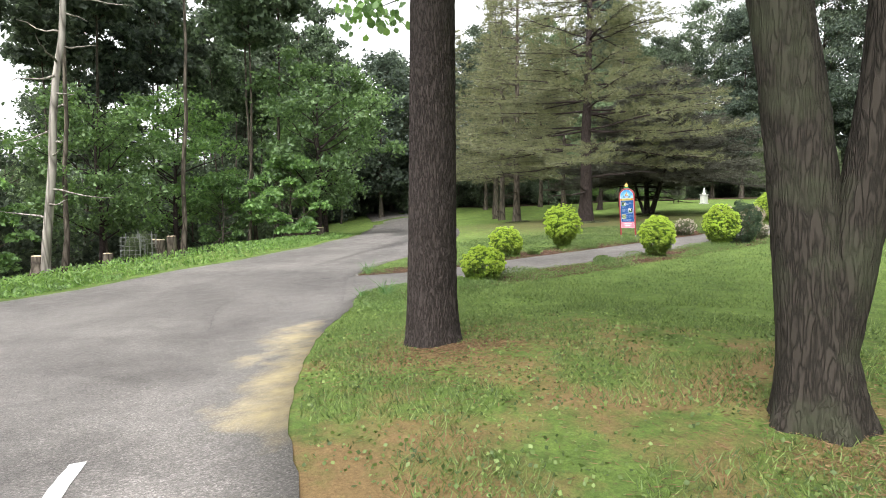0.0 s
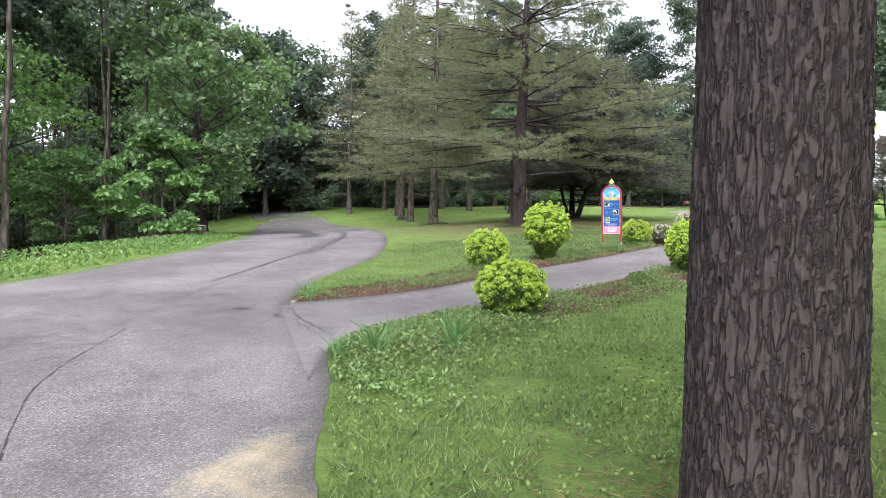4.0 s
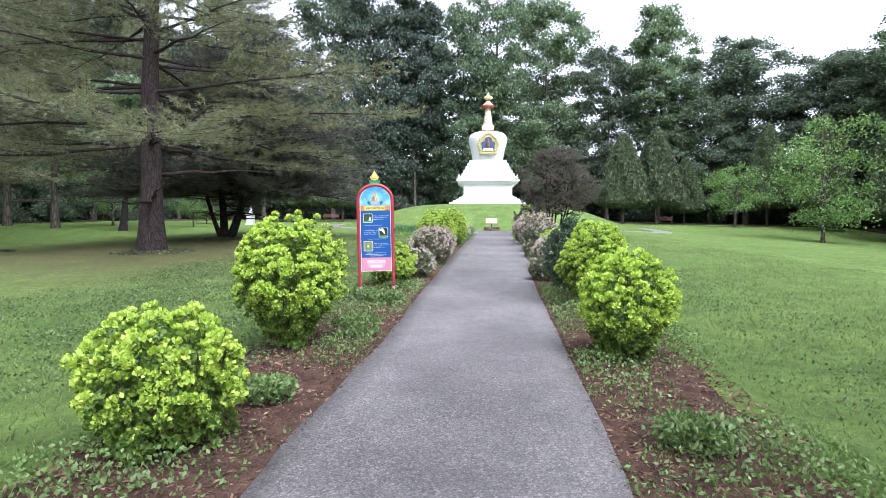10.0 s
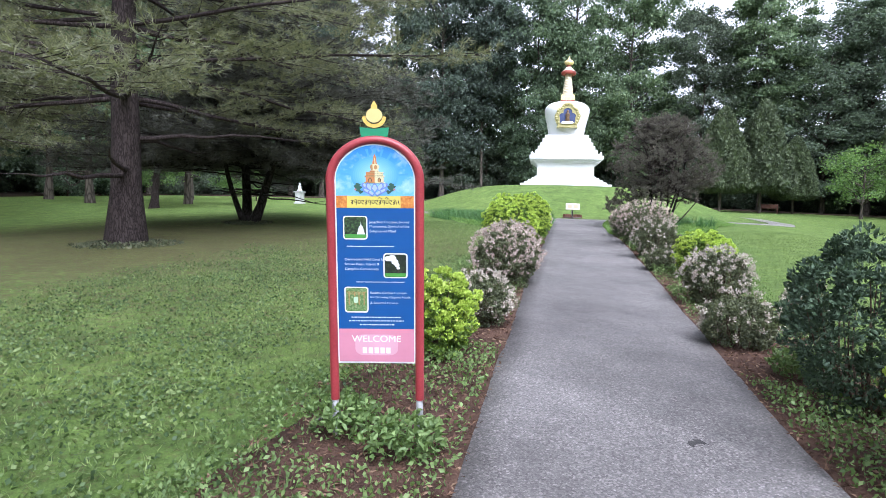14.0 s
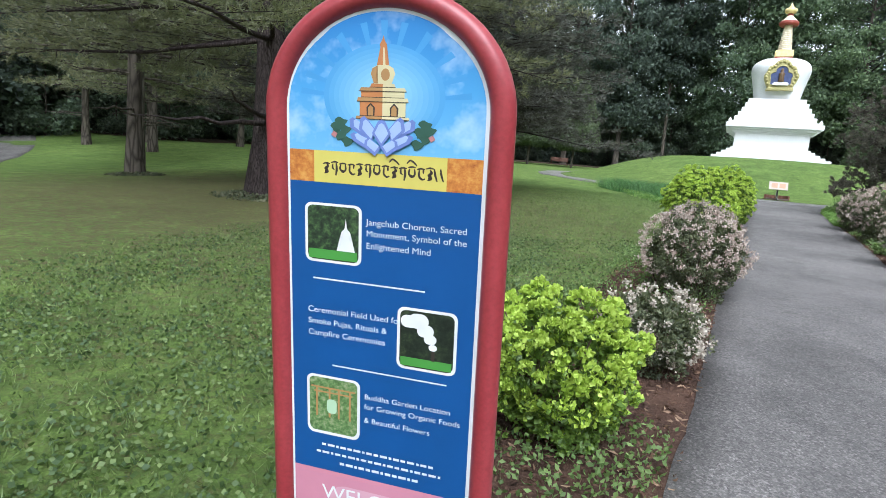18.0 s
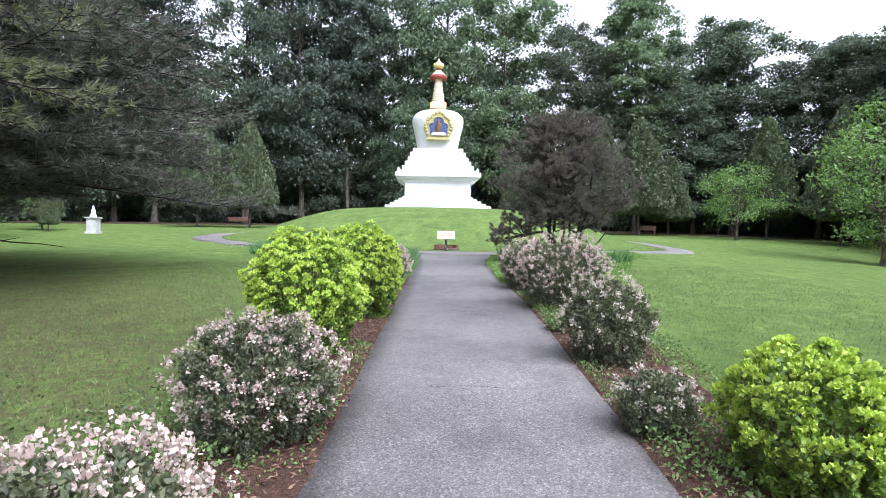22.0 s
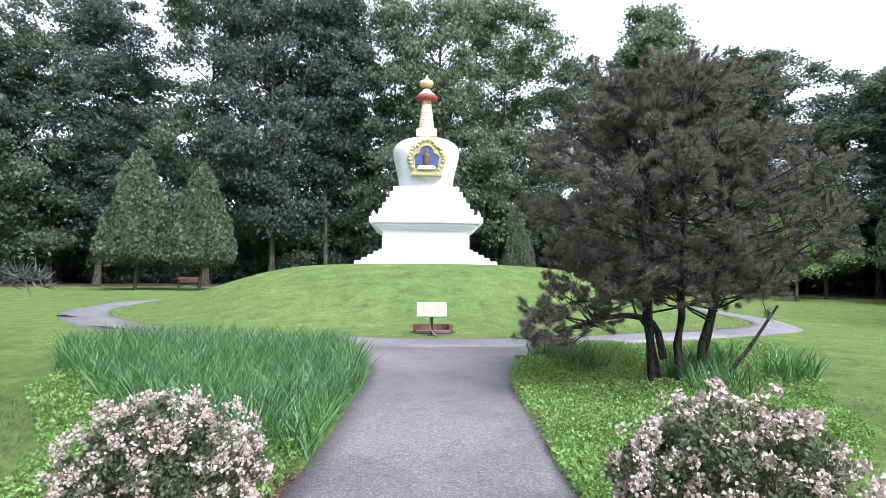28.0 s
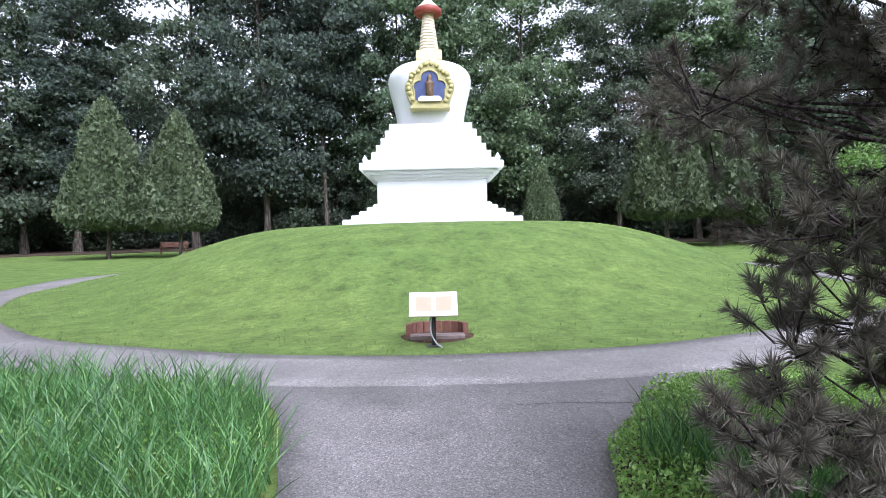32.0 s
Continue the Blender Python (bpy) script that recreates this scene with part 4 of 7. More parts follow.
cone = stand(conifer_cone("arborvitae", 8.2, 2.5, 32000, 61, "dense grey-green cone-shaped arborvitae before the wood"), -21.1, 56.9, 0, 1.04, 0.0, 1.24)
tagged(cone, group="arborvitae round the mound")
for x, y, turn, size, tall in [(-16.5, 57.0, 40, 0.97, 1.2), (15.6, 57.5, 80, 1.1, 1.15), (19.6, 58.5, 130, 1.15, 1.2), (8.4, 64, 20, 0.62, 1.25), (31.5, 57.5, 220, 1.05, 1.35), (33.8, 50.8, 300, 1.1, 1.3), (-30.5, 50.0, 10, 0.26, 1.1), (-24.5, 41.5, 99, 0.24, 1.2), (-26.5, 44, 200, 0.5, 1.0), (34.5, 42, 60, 1.05, 1.2), (24, 62, 160, 0.9, 1.1)]:
    more(cone, x, y, turn, size, tall)

# dark multi-stemmed pine beside the path
DP = (3.3, 21.65)


def bush_pine():
    rng = np.random.default_rng(71)
    root = thing("bush_pine", DP[0], DP[1], lz(*DP), "dark brownish multi-stemmed pine beside the path", "tree")
    wood, green = Heap(), Heap()
    cs, ds = [], []

    def spray(c, r, m, squash=0.75):
        for _ in range(m):
            d = unit(rng.normal(0, 1, (1, 3)))[0]
            e = c + d * r * [1, 1, squash] * rng.uniform(0.55, 1.0)
            s = c + (e - c) * 0.15 - [0, 0, 0.1]
            wood.add(tube_arrays(wavy(s, e, 3, rng, 0.015), [0.006, 0.005, 0.003], 3))
            t = rng.uniform(0.45, 1.05, (9, 1)) ** 0.7
            cs.append(s * (1 - t) + e * t)
            ds.append(np.repeat(unit((e - s)[None]) + [[0, 0, 0.25]], 9, 0))

    tips = []
    for k in range(7):
        th = 2 * math.pi * k / 7 + rng.uniform(-0.3, 0.3)
        foot = np.array([0.32 * math.cos(th), 0.28 * math.sin(th), -0.1])
        top = np.array([1.2 * math.cos(th) * rng.uniform(0.3, 1.1), 1.2 * math.sin(th) * rng.uniform(0.3, 1.1), rng.uniform(2.8, 3.9)])
        p = wavy(foot, top, 9, rng, 0.05)
        part("stem", Heap().add(tube_arrays(p, np.linspace(0.055, 0.018, 9), 10)).mesh("stem", bark_black, True), root)
        tips.append(p)
    for k in range(168):
        h = rng.uniform(0, 1)
        z = 1.38 + 3.1 * h
        prof = math.sin(math.pi * min(0.2 + 0.75 * h, 1)) ** 0.6
        rr = 2.05 * prof * math.sqrt(rng.uniform(0.1, 1))
        th = rng.uniform(0, 2 * math.pi)
        c = np.array([rr * math.cos(th), rr * math.sin(th), z])
        stem = tips[k % 7]
        s = stem[int(np.clip(np.searchsorted(stem[:, 2], z - 0.5 * rr), 2, 7))]
        wood.add(tube_arrays(wavy(s, c, 5, rng, 0.05), np.linspace(0.018, 0.008, 5), 5))
        spray(c, rng.uniform(0.38, 0.58), 13)
    # the low bough that hangs towards the path
    bough = curve_points([(-0.2, -0.1, 0.45), (-0.35, -0.15, 0.92), (-0.75, -0.2, 1.05), (-1.3, -0.35, 0.97), (-1.8, -0.5, 0.84)], 12)
    wood.add(tube_arrays(bough, np.linspace(0.06, 0.02, 12), 8))
    for c, r in [((-1.15, -0.3, 1.05), 0.42), ((-1.5, -0.45, 0.95), 0.42), ((-1.85, -0.5, 0.62), 0.36), ((-1.6, -0.6, 0.5), 0.34), ((-1.35, -0.1, 1.25), 0.45), ((-1.7, -0.2, 1.15), 0.42), ((-2.05, -0.6, 0.55), 0.26), ((-1.0, -0.2, 1.6), 0.4), ((-1.2, -0.6, 0.75), 0.36), ((-0.85, -0.5, 1.0), 0.4), ((-1.75, -0.35, 0.85), 0.32), ((-1.95, -0.45, 0.85), 0.26)]:
        wood.add(tube_arrays(wavy(bough[8], np.array(c) + [0, 0, 0.22], 4, rng, 0.03), [0.02, 0.016, 0.012, 0.008], 5))
        spray(np.array(c) * [1.07, 1.0, 1.0] + [0, 0, 0.3], r * 0.95, 15, 0.75)
    dead = curve_points([(0.3, -0.3, 0.0), (0.75, -0.4, 0.5), (1.3, -0.35, 1.2)], 8)
    wood.add(tube_arrays(dead, np.linspace(0.045, 0.015, 8), 6))
    green.add(needle_arrays(np.concatenate(cs), np.concatenate(ds), 0.09, 0.0034, 20, rng, 0.9))
    part("branch_work", wood.mesh("branch_work", bark_dark, True), root, "blackish leaning branches")
    part("needles", green.mesh("needles", needle_dark), root)
    return root


bush_pine()

# trees beside the car park
near_pine = thing("pine_tree", 4.15, -13.85, lz(4.15, -13.85), "big pine with deeply furrowed dark bark beside the drive", "tree")


def furrowed_trunk(pts, radii, sides, rng, depth, flare=0.0):
    """A trunk with plates of bark standing proud of the furrows."""
    v, f = tube_arrays(pts, radii, sides)
    n = len(pts)
    v = v.reshape(n, sides, 3)
    mid = np.asarray(pts)[:, None]
    out = unit(v - mid)
    ang = np.arange(sides) / sides * 2 * np.pi
    zz = np.asarray(pts)[:, 2][:, None]
    row = np.floor(zz * 9 + 1.5 * np.sin(ang * 13) + 0.8 * np.sin(ang * 29))
    ridge = np.sin(ang * 40 + 2.4 * np.sin(row * 2.1) + 0.9 * np.sin(zz * 9)) + 0.6 * np.sin(ang * 67 + 3.0 * np.sin(row * 1.3 + 1))
    cut = np.where(np.abs((zz * 9 + 1.5 * np.sin(ang * 13) + 0.8 * np.sin(ang * 29)) % 1 - 0.5) > 0.43, -0.8, 0.0)
    v = v + out * (depth * np.clip(ridge + cut, -0.9, 0.7) + rng.normal(0, depth * 0.2, (n, sides)))[..., None]
    if flare:
        low = np.exp(-np.maximum(zz, 0) * 5.0)
        v = v + out * (flare * low * (0.55 + 0.45 * np.sin(ang * 5 + 0.8)))[..., None]
    return v.reshape(-1, 3), f


def bark_line(pts, n):
    """A line with its points drawn together towards the ground, where the bark is seen near."""
    c = curve_points(pts, 600)
    z = np.concatenate([np.linspace(c[0, 2], 3.6, n * 3 // 4), np.linspace(3.6, c[-1, 2], n // 4 + 1)[1:]])
    return np.stack([np.interp(z, c[:, 2], c[:, 0]), np.interp(z, c[:, 2], c[:, 1]), z], 1)


rng_b = np.random.default_rng(81)
tb = bark_line([(0.05, 0, -0.2), (0.0, 0.0, 0.5), (-0.05, 0.05, 1.8), (-0.1, 0.1, 3.4), (-0.15, 0.16, 6.5), (-0.15, 0.16, 16)], 420)
rb = np.interp(tb[:, 2], [-0.2, 0.0, 0.6, 2.0, 4.0, 16], [0.33, 0.315, 0.29, 0.275, 0.26, 0.08])
part("trunk", Heap().add(furrowed_trunk(tb, rb, 170, rng_b, 0.008, 0.05)).mesh("trunk", bark_pine, True), near_pine)
high = pine("high_crown", 17, 0.12, 4.4, 7.0, 5, 6, 82, needle_white, bark_dark, "x", 0.24, 0.012, 6, 0.55, dead=0)
for ob in list(high.children):
    if ob.name.startswith("crown"):
        ob.parent = near_pine
    else:
        ob.parent = near_pine
        ob.name = "limb"
bpy.data.objects.remove(high)

near_maple = thing("maple_tree", 8.12, -13.65, lz(8.12, -13.65), "old maple with mossy forked trunk beside the car park", "tree")
rng_m = np.random.default_rng(83)
wm, lm = Heap(), Heap()
tm = curve_points([(0.05, 0.05, -0.2), (0.02, 0.03, 0.4), (-0.08, 0.0, 1.5), (-0.22, -0.05, 2.6), (-0.5, -0.1, 4.2), (-0.9, -0.2, 7.5)], 70)
wm.add(furrowed_trunk(tm, np.interp(tm[:, 2], [-0.2, 0.0, 0.5, 2.2, 4, 7.5], [0.3, 0.275, 0.23, 0.2, 0.165, 0.05]), 64, rng_m, 0.006, 0.08))
tm2 = curve_points([(0.08, 0.05, 0.5), (0.18, 0.1, 1.2), (0.3, 0.16, 2.2), (0.4, 0.2, 3.6), (0.9, 0.4, 7.5)], 50)
wm.add(furrowed_trunk(tm2, np.interp(tm2[:, 2], [0.5, 1.2, 3.6, 7.5], [0.17, 0.155, 0.13, 0.04]), 64, rng_m, 0.004))
for k in range(78):
    th, h = rng_m.uniform(0, 2 * np.pi), rng_m.uniform(0, 1)
    rr = 4.2 * math.sqrt(rng_m.uniform(0.05, 1))
    c = np.array([rr * math.cos(th) - 0.3, rr * math.sin(th), 4.9 + 4.0 * h - 0.09 * rr])
    wm.add(tube_arrays(wavy((-0.4 + 0.05 * c[0], -0.05, min(3.0 + 3 * h, c[2])), c, 6, rng_m, 0.06), np.linspace(0.04, 0.008, 6), 5))
    d = unit(rng_m.normal(0, 1, (120, 3)))
    lm.add(leaf_arrays(c + d * rng_m.uniform(0.4, 1.0, (120, 1)) * [0.95, 0.95, 0.45], d * [1, 1, 0.4] + [0, 0, -0.7], 0.11, rng_m, 0.85, 0.08, 0.5, True))
for cx, cy, cz in [(-1.55, -0.9, 3.5), (-1.9, -0.6, 3.6), (-1.2, -0.5, 3.55), (-4.9, -0.4, 3.85), (-4.6, -0.6, 3.9)]:
    wm.add(tube_arrays(wavy((-0.4, -0.05, 3.6), (cx, cy, cz + 0.1), 8, rng_m, 0.03), np.linspace(0.03, 0.005, 8), 4))
    d = unit(rng_m.normal(0, 1, (60, 3)))
    lm.add(leaf_arrays(np.array([cx, cy, cz]) + d * rng_m.uniform(0.2, 1.0, (60, 1)) * [0.55, 0.5, 0.22], d * 0.4 + [0, 0, -0.8], 0.105, rng_m, 0.85, 0.08, 0.5, True))
part("trunk", wm.mesh("trunk", bark_maple, True), near_maple, "forked trunk with green moss")
part("crown", lm.mesh("crown", leaf_maple), near_maple)

# dead pale tree, stumps and cages on the verge
dead_tree = thing("dead_tree", -15.2, -16.5, lz(-15.2, -16.5), "pale dead tree with bare broken branches on the verge", "tree")
rng_d = np.random.default_rng(84)
wd = Heap()
tdp = wavy((0, 0, -0.2), (0.9, 1.5, 15.5), 12, rng_d, 0.05)
wd.add(tube_arrays(tdp, np.linspace(0.16, 0.06, 12), 12))
for k in range(21):
    z = 2.0 + 0.55 * k
    s = np.array([np.interp(z, tdp[:, 2], tdp[:, i]) for i in range(3)])
    th = rng_d.uniform(-0.6, 1.9) if k % 3 else rng_d.uniform(2, 5)
    ln = rng_d.uniform(0.6, 2.3)
    wd.add(tube_arrays(wavy(s, s + [ln * math.cos(th), ln * math.sin(th), ln * rng_d.uniform(-0.25, 0.3)], 6, rng_d, 0.05), np.linspace(0.045, 0.01, 6), 5))
part("trunk", wd.mesh("trunk", bark_pale, True), dead_tree)


def stump(x, y, r, h, label):
    root = thing("tree_stump", x, y, lz(x, y), label, "stump", "stumps on the verge")
    rng = np.random.default_rng(int(abs(x * 100)))
    p = np.array([(0, 0, -0.1), (0, 0, 0.0), (0, 0, h * 0.5), (0.01, 0, h)])
    v, f = tube_arrays(np.array([np.interp(np.linspace(0, 3, 14), range(4), p[:, i]) for i in range(3)]).T, np.interp(np.linspace(0, 3, 14), range(4), [r * 1.35, r * 1.25, r, r * 0.95]), 28)
    v = v + rng.normal(0, r * 0.035, v.shape)
    part("bark", fastmesh("bark", v, f, bark_grey, True), root)
    bm = lathe([(r * 0.93, h - 0.02), (r * 0.9, h + 0.015)], 28)
    part("cut_face", bm_mesh("cut_face", bm, wood_cut), root, "pale sawn top")
    return root


stump(-21.1, -3.6, 0.36, 0.85, "pale sawn tree stump beside the drive")
stump(-20.6, -3.2, 0.22, 0.6, "short pale stump beside the drive")
stump(-16.6, -12.5, 0.27, 0.85, "weathered grey tree stump on the verge")
stump(-17.0, -11.9, 0.2, 0.95, "weathered split stump on the verge")
stump(-15.7, -16.6, 0.3, 0.75, "grey stump beside the dead tree")
stump(-17.7, -14.2, 0.2, 0.6, "small grey stump on the verge")
wire = mottled("wire_mesh", (0.12, 0.13, 0.12), (0.2, 0.2, 0.19), 10, 60, 0.5, 0.5)


def cage(x, y, h):
    root = thing("plant_cage", x, y, lz(x, y), "wire cage round a small young cedar on the verge", "cage", "plant cages")
    hp = Heap()
    for k in range(7):
        t = np.linspace(0, 2 * np.pi, 17)
        hp.add(tube_arrays(np.stack([0.42 * np.cos(t), 0.42 * np.sin(t), np.full(17, 0.05 + h * k / 6.3)], 1), np.full(17, 0.006), 4))
    for k in range(14):
        t = 2 * math.pi * k / 14
        hp.add(tube_arrays([(0.42 * math.cos(t), 0.42 * math.sin(t), -0.05), (0.42 * math.cos(t), 0.42 * math.sin(t), h)], [0.006, 0.006], 4))
    part("wire", hp.mesh("wire", wire), root)
    for t in (0.4, 3.5):
        part("post", bm_mesh("post", lathe([(0.02, -0.1), (0.02, h + 0.15)], 8), wire), root).location = (0.44 * math.cos(t), 0.44 * math.sin(t), 0)
    return root


for x, y, h in [(-14.6, -13.8, 1.0), (-15.6, -13.2, 1.1), (-11.0, -21.0, 0.9), (-12.8, -19.6, 0.8)]:
    cage(x, y, h)
    more(cone, x, y, 10 * x, 0.14 * h, 1.0, label="little young cedar inside a wire cage")

# ---- shrubs along the path ----

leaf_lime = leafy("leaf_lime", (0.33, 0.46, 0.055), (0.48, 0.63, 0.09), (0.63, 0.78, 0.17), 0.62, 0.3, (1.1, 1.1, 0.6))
# green of older leaves, with the shade between tufts mixed into it
leaf_lime_old_shade = leafy("leaf_lime_inner", (0.09, 0.15, 0.025), (0.14, 0.225, 0.035), (0.22, 0.33, 0.05), 0.5, 0.2)
leaf_spirea = leafy("leaf_spirea", (0.068, 0.08, 0.046), (0.122, 0.138, 0.076), (0.195, 0.21, 0.118), 0.55, 0.25)
petal_pink = leafy("petals_pink", (0.34, 0.24, 0.2), (0.5, 0.4, 0.34), (0.67, 0.58, 0.5), 0.7, 0.15, (1.0, 1.0, 1.0))
petal_white = leafy("petals_white", (0.36, 0.3, 0.24), (0.5, 0.44, 0.36), (0.64, 0.58, 0.49), 0.7, 0.15, (1.0, 1.0, 1.0))
leaf_dark = leafy("leaf_dark_shrub", (0.03, 0.052, 0.03), (0.05, 0.085, 0.045), (0.085, 0.13, 0.07), 0.7, 0.12)
twig = bark_material("twig_bark", (0.10, 0.07, 0.05), (0.2, 0.15, 0.11), 30, 0.3, 0.4, 0.004)


def shrub_points(n, w, h, foot, rng, depth=0.25):
    """Points on and just under an uneven dome on a narrower foot, with the way out at each."""
    u = rng.beta(1.4, 1.15, n)
    th = rng.uniform(0, 2 * np.pi, n)
    a, b, c = rng.uniform(0, 6.28, 3)
    prof = (foot + (1 - foot) * smooth(0, 0.5, u)) * np.where(u > 0.5, np.sqrt(np.clip(1 - (np.maximum(u - 0.5, 0) / 0.52) ** 2, 0.0, 1)), 1)
    lump = 0.93 + 0.07 * np.sin(3 * th + a + 4 * u) + 0.07 * np.sin(6 * th + b - 9 * u) + 0.05 * np.sin(11 * th + c + 13 * u) + 0.04 * np.sin(17 * th - a - 21 * u)
    s = 1 - depth * rng.uniform(0, 1, n) ** 2
    r = w / 2 * prof * lump * s
    # fill the crown from the axis outwards near the top
    r = np.where(rng.uniform(0, 1, n) < 0.12, r * rng.uniform(0.3, 1, n), r)
    z = h * u * (1 + 0.06 * np.sin(5 * th + b) * u) * (0.97 + 0.05 * s)
    p = np.stack([r * np.cos(th), r * np.sin(th), z + 0.02], 1)
    d = np.stack([np.cos(th) * (1.1 - u), np.sin(th) * (1.1 - u), u * 0.9], 1)
    return p, d, u, s


def shrub_stems(root, w, h, foot, count, rng):
    for k in range(count):
        th = 2 * math.pi * k / count + rng.uniform(-0.3, 0.3)
        r0, r1 = w * 0.5 * foot * rng.uniform(0.15, 0.6), w * 0.5 * rng.uniform(0.35, 0.85)
        p = wavy((r0 * math.cos(th), r0 * math.sin(th), -0.05), (r1 * math.cos(th), r1 * math.sin(th), h * rng.uniform(0.55, 0.88)), 6, rng, 0.015)
        part("stem", Heap().add(tube_arrays(p, np.linspace(0.012, 0.004, 6), 5)).mesh("stem", twig), root)


def clumped(n, w, h, foot, rng, clumps, size):
    """Leaf places in many small rounded tufts over the dome, with the way out at each."""
    c, d, u, s_ = shrub_points(clumps, w - 1.2 * size, h - 0.7 * size, foot, rng, 0.22)
    k = rng.integers(0, clumps, n)
    o = unit(rng.normal(0, 1, (n, 3)) + unit(d)[k] * 0.9)
    r = size * rng.uniform(0.55, 1.35, clumps)[k] * rng.uniform(0.35, 1.0, n) ** 0.5
    p = c[k] + o * r[:, None] * [1, 1, 0.85]
    return p, o + unit(d)[k] * 0.6, p[:, 2] / h, (o * unit(d)[k]).sum(1)


def lime_shrub(x, y, w, h, foot, seed, label, n=24000):
    rng = np.random.default_rng(seed)
    root = thing("lime_shrub", x, y, lz(x, y), label, "shrub", "lime shrubs along the path", turn=seed * 37.0)
    k = (w * h / 1.4) ** 0.9
    near = seed in (101, 103, 105)
    p, d, u, s = clumped(int(n * k * (1.3 if near else 1)), w, h, foot, rng, int(620 * k), 0.05)
    p[:, 2] = np.maximum(p[:, 2], 0.02)
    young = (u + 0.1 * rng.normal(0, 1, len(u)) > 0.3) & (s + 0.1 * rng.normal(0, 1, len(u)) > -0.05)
    hp = Heap().add(leaf_arrays(p[young], d[young] + [0, 0, 0.35], 0.027 if near else 0.032, rng, 0.85, 0.14, 0.85, near))
    part("young_leaves", hp.mesh("young_leaves", leaf_lime), root, "bright yellow-green young leaves")
    # older low leaves, and an inner fill whose dark colour shades the gaps
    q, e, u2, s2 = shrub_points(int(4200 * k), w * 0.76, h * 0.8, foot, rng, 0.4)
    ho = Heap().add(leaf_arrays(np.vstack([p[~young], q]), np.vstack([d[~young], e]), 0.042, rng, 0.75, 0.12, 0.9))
    part("inner_leaves", ho.mesh("inner_leaves", leaf_lime_old_shade), root, "older green inner leaves, darkened for shade in the gaps")
    shrub_stems(root, w, h, foot, 16, rng)
    return root


def spirea(x, y, w, h, seed, label, blooms=420, mat=None, foot=0.72):
    rng = np.random.default_rng(seed)
    root = thing("spirea_shrub", x, y, lz(x, y), label, "shrub", "flowering shrubs along the path", turn=seed * 53.0)
    k = (w * h / 1.2) ** 0.9
    p, d, u, s = clumped(int(15000 * k), w * 0.97, h * 0.96, foot, rng, int(280 * k), 0.07)
    p[:, 2] = np.maximum(p[:, 2], 0.02)
    q, e, u, s = shrub_points(int(4500 * k), w * 0.8, h * 0.84, foot, rng, 0.45)
    hl = Heap().add(leaf_arrays(np.vstack([p, q]), np.vstack([d, e]), 0.037, rng, 0.55, 0.12, 0.9))
    part("leaves", hl.mesh("leaves", leaf_spirea), root)
    q, e, u, s = shrub_points(int(blooms * k * 0.78), w * 1.02, h * 1.02, foot, rng, 0.05)
    keep = u > 0.22
    q, e = q[keep], unit(e[keep] + [0, 0, 0.25])
    m = len(q)
    per = 22
    c = np.repeat(q, per, 0) + rng.normal(0, 1, (m * per, 3)) * 0.016 + np.repeat(e, per, 0) * rng.uniform(0, 0.02, (m * per, 1))
    hf = Heap().add(leaf_arrays(c, np.repeat(e, per, 0) * 0.5, 0.021, rng, 0.95, 0.1, 0.6))
    part("blossom", hf.mesh("blossom", mat or petal_pink), root, "pale pink-white flower heads")
    shrub_stems(root, w, h, foot, 22, rng)
    return root


LIME = "rounded bright lime-green shrub in the mulch beside the path"
lime_shrub(0.12, -9.4, 1.05, 0.74, 0.72, 101, "low rounded bright lime-green shrub where the path begins")
lime_shrub(-2.9, -5.75, 1.06, 0.86, 0.7, 102, LIME)
lime_shrub(-2.95, -3.15, 1.28, 1.4, 0.28, 103, "tall vase-shaped lime-green shrub on a narrow twiggy foot")
lime_shrub(0.62, -3.38, 1.04, 1.05, 0.42, 104, "upright bright lime-green shrub with bare stems below")
lime_shrub(0.9, -0.33, 1.12, 1.24, 0.36, 105, "large rounded lime-green shrub beside the path")
lime_shrub(-2.55, 1.8, 1.0, 0.8, 0.72, 106, "small bright yellow-green shrub beside the sign")
lime_shrub(-2.34, 10.95, 1.44, 1.36, 0.66, 107, "large round lime-green shrub beside the path")
lime_shrub(-1.93, 13.3, 1.44, 1.36, 0.6, 108, LIME)
lime_shrub(1.4, 7.65, 1.12, 0.86, 0.7, 109, "low yellow-green shrub among flowering shrubs")

SP = "spirea shrub with pale pink-white flower heads beside the path"
spirea(-2.2, 3.15, 0.82, 0.58, 111, "small flowering spirea with whitish flower heads beside the path", mat=petal_white)
spirea(-2.1, 5.95, 1.2, 0.9, 112, "large " + SP, 620)
spirea(-2.15, 8.4, 1.2, 0.86, 113, SP)
spirea(-1.78, 17.0, 1.15, 0.88, 114, SP, 560)
spirea(0.98, 5.2, 1.0, 0.78, 115, "large " + SP, 520, petal_white)
spirea(0.82, 8.55, 0.68, 0.46, 116, "low grey-green spirea with few flowers", 200, petal_white)
spirea(1.12, 10.65, 1.08, 0.9, 117, "spirea shrub with faded flower heads beside the path", 260, petal_white)
spirea(1.42, 14.1, 1.6, 1.22, 118, "large " + SP, 560)
spirea(1.26, 16.45, 1.22, 1.00, 119, SP, 520)
spirea(0.56, 2.9, 0.85, 0.52, 120, "low grey-green spirea with a few white flowers", 240, petal_white)
spirea(1.63, 3.9, 0.66, 0.50, 121, "low grey-green spirea with a few white flowers", 200, petal_white)


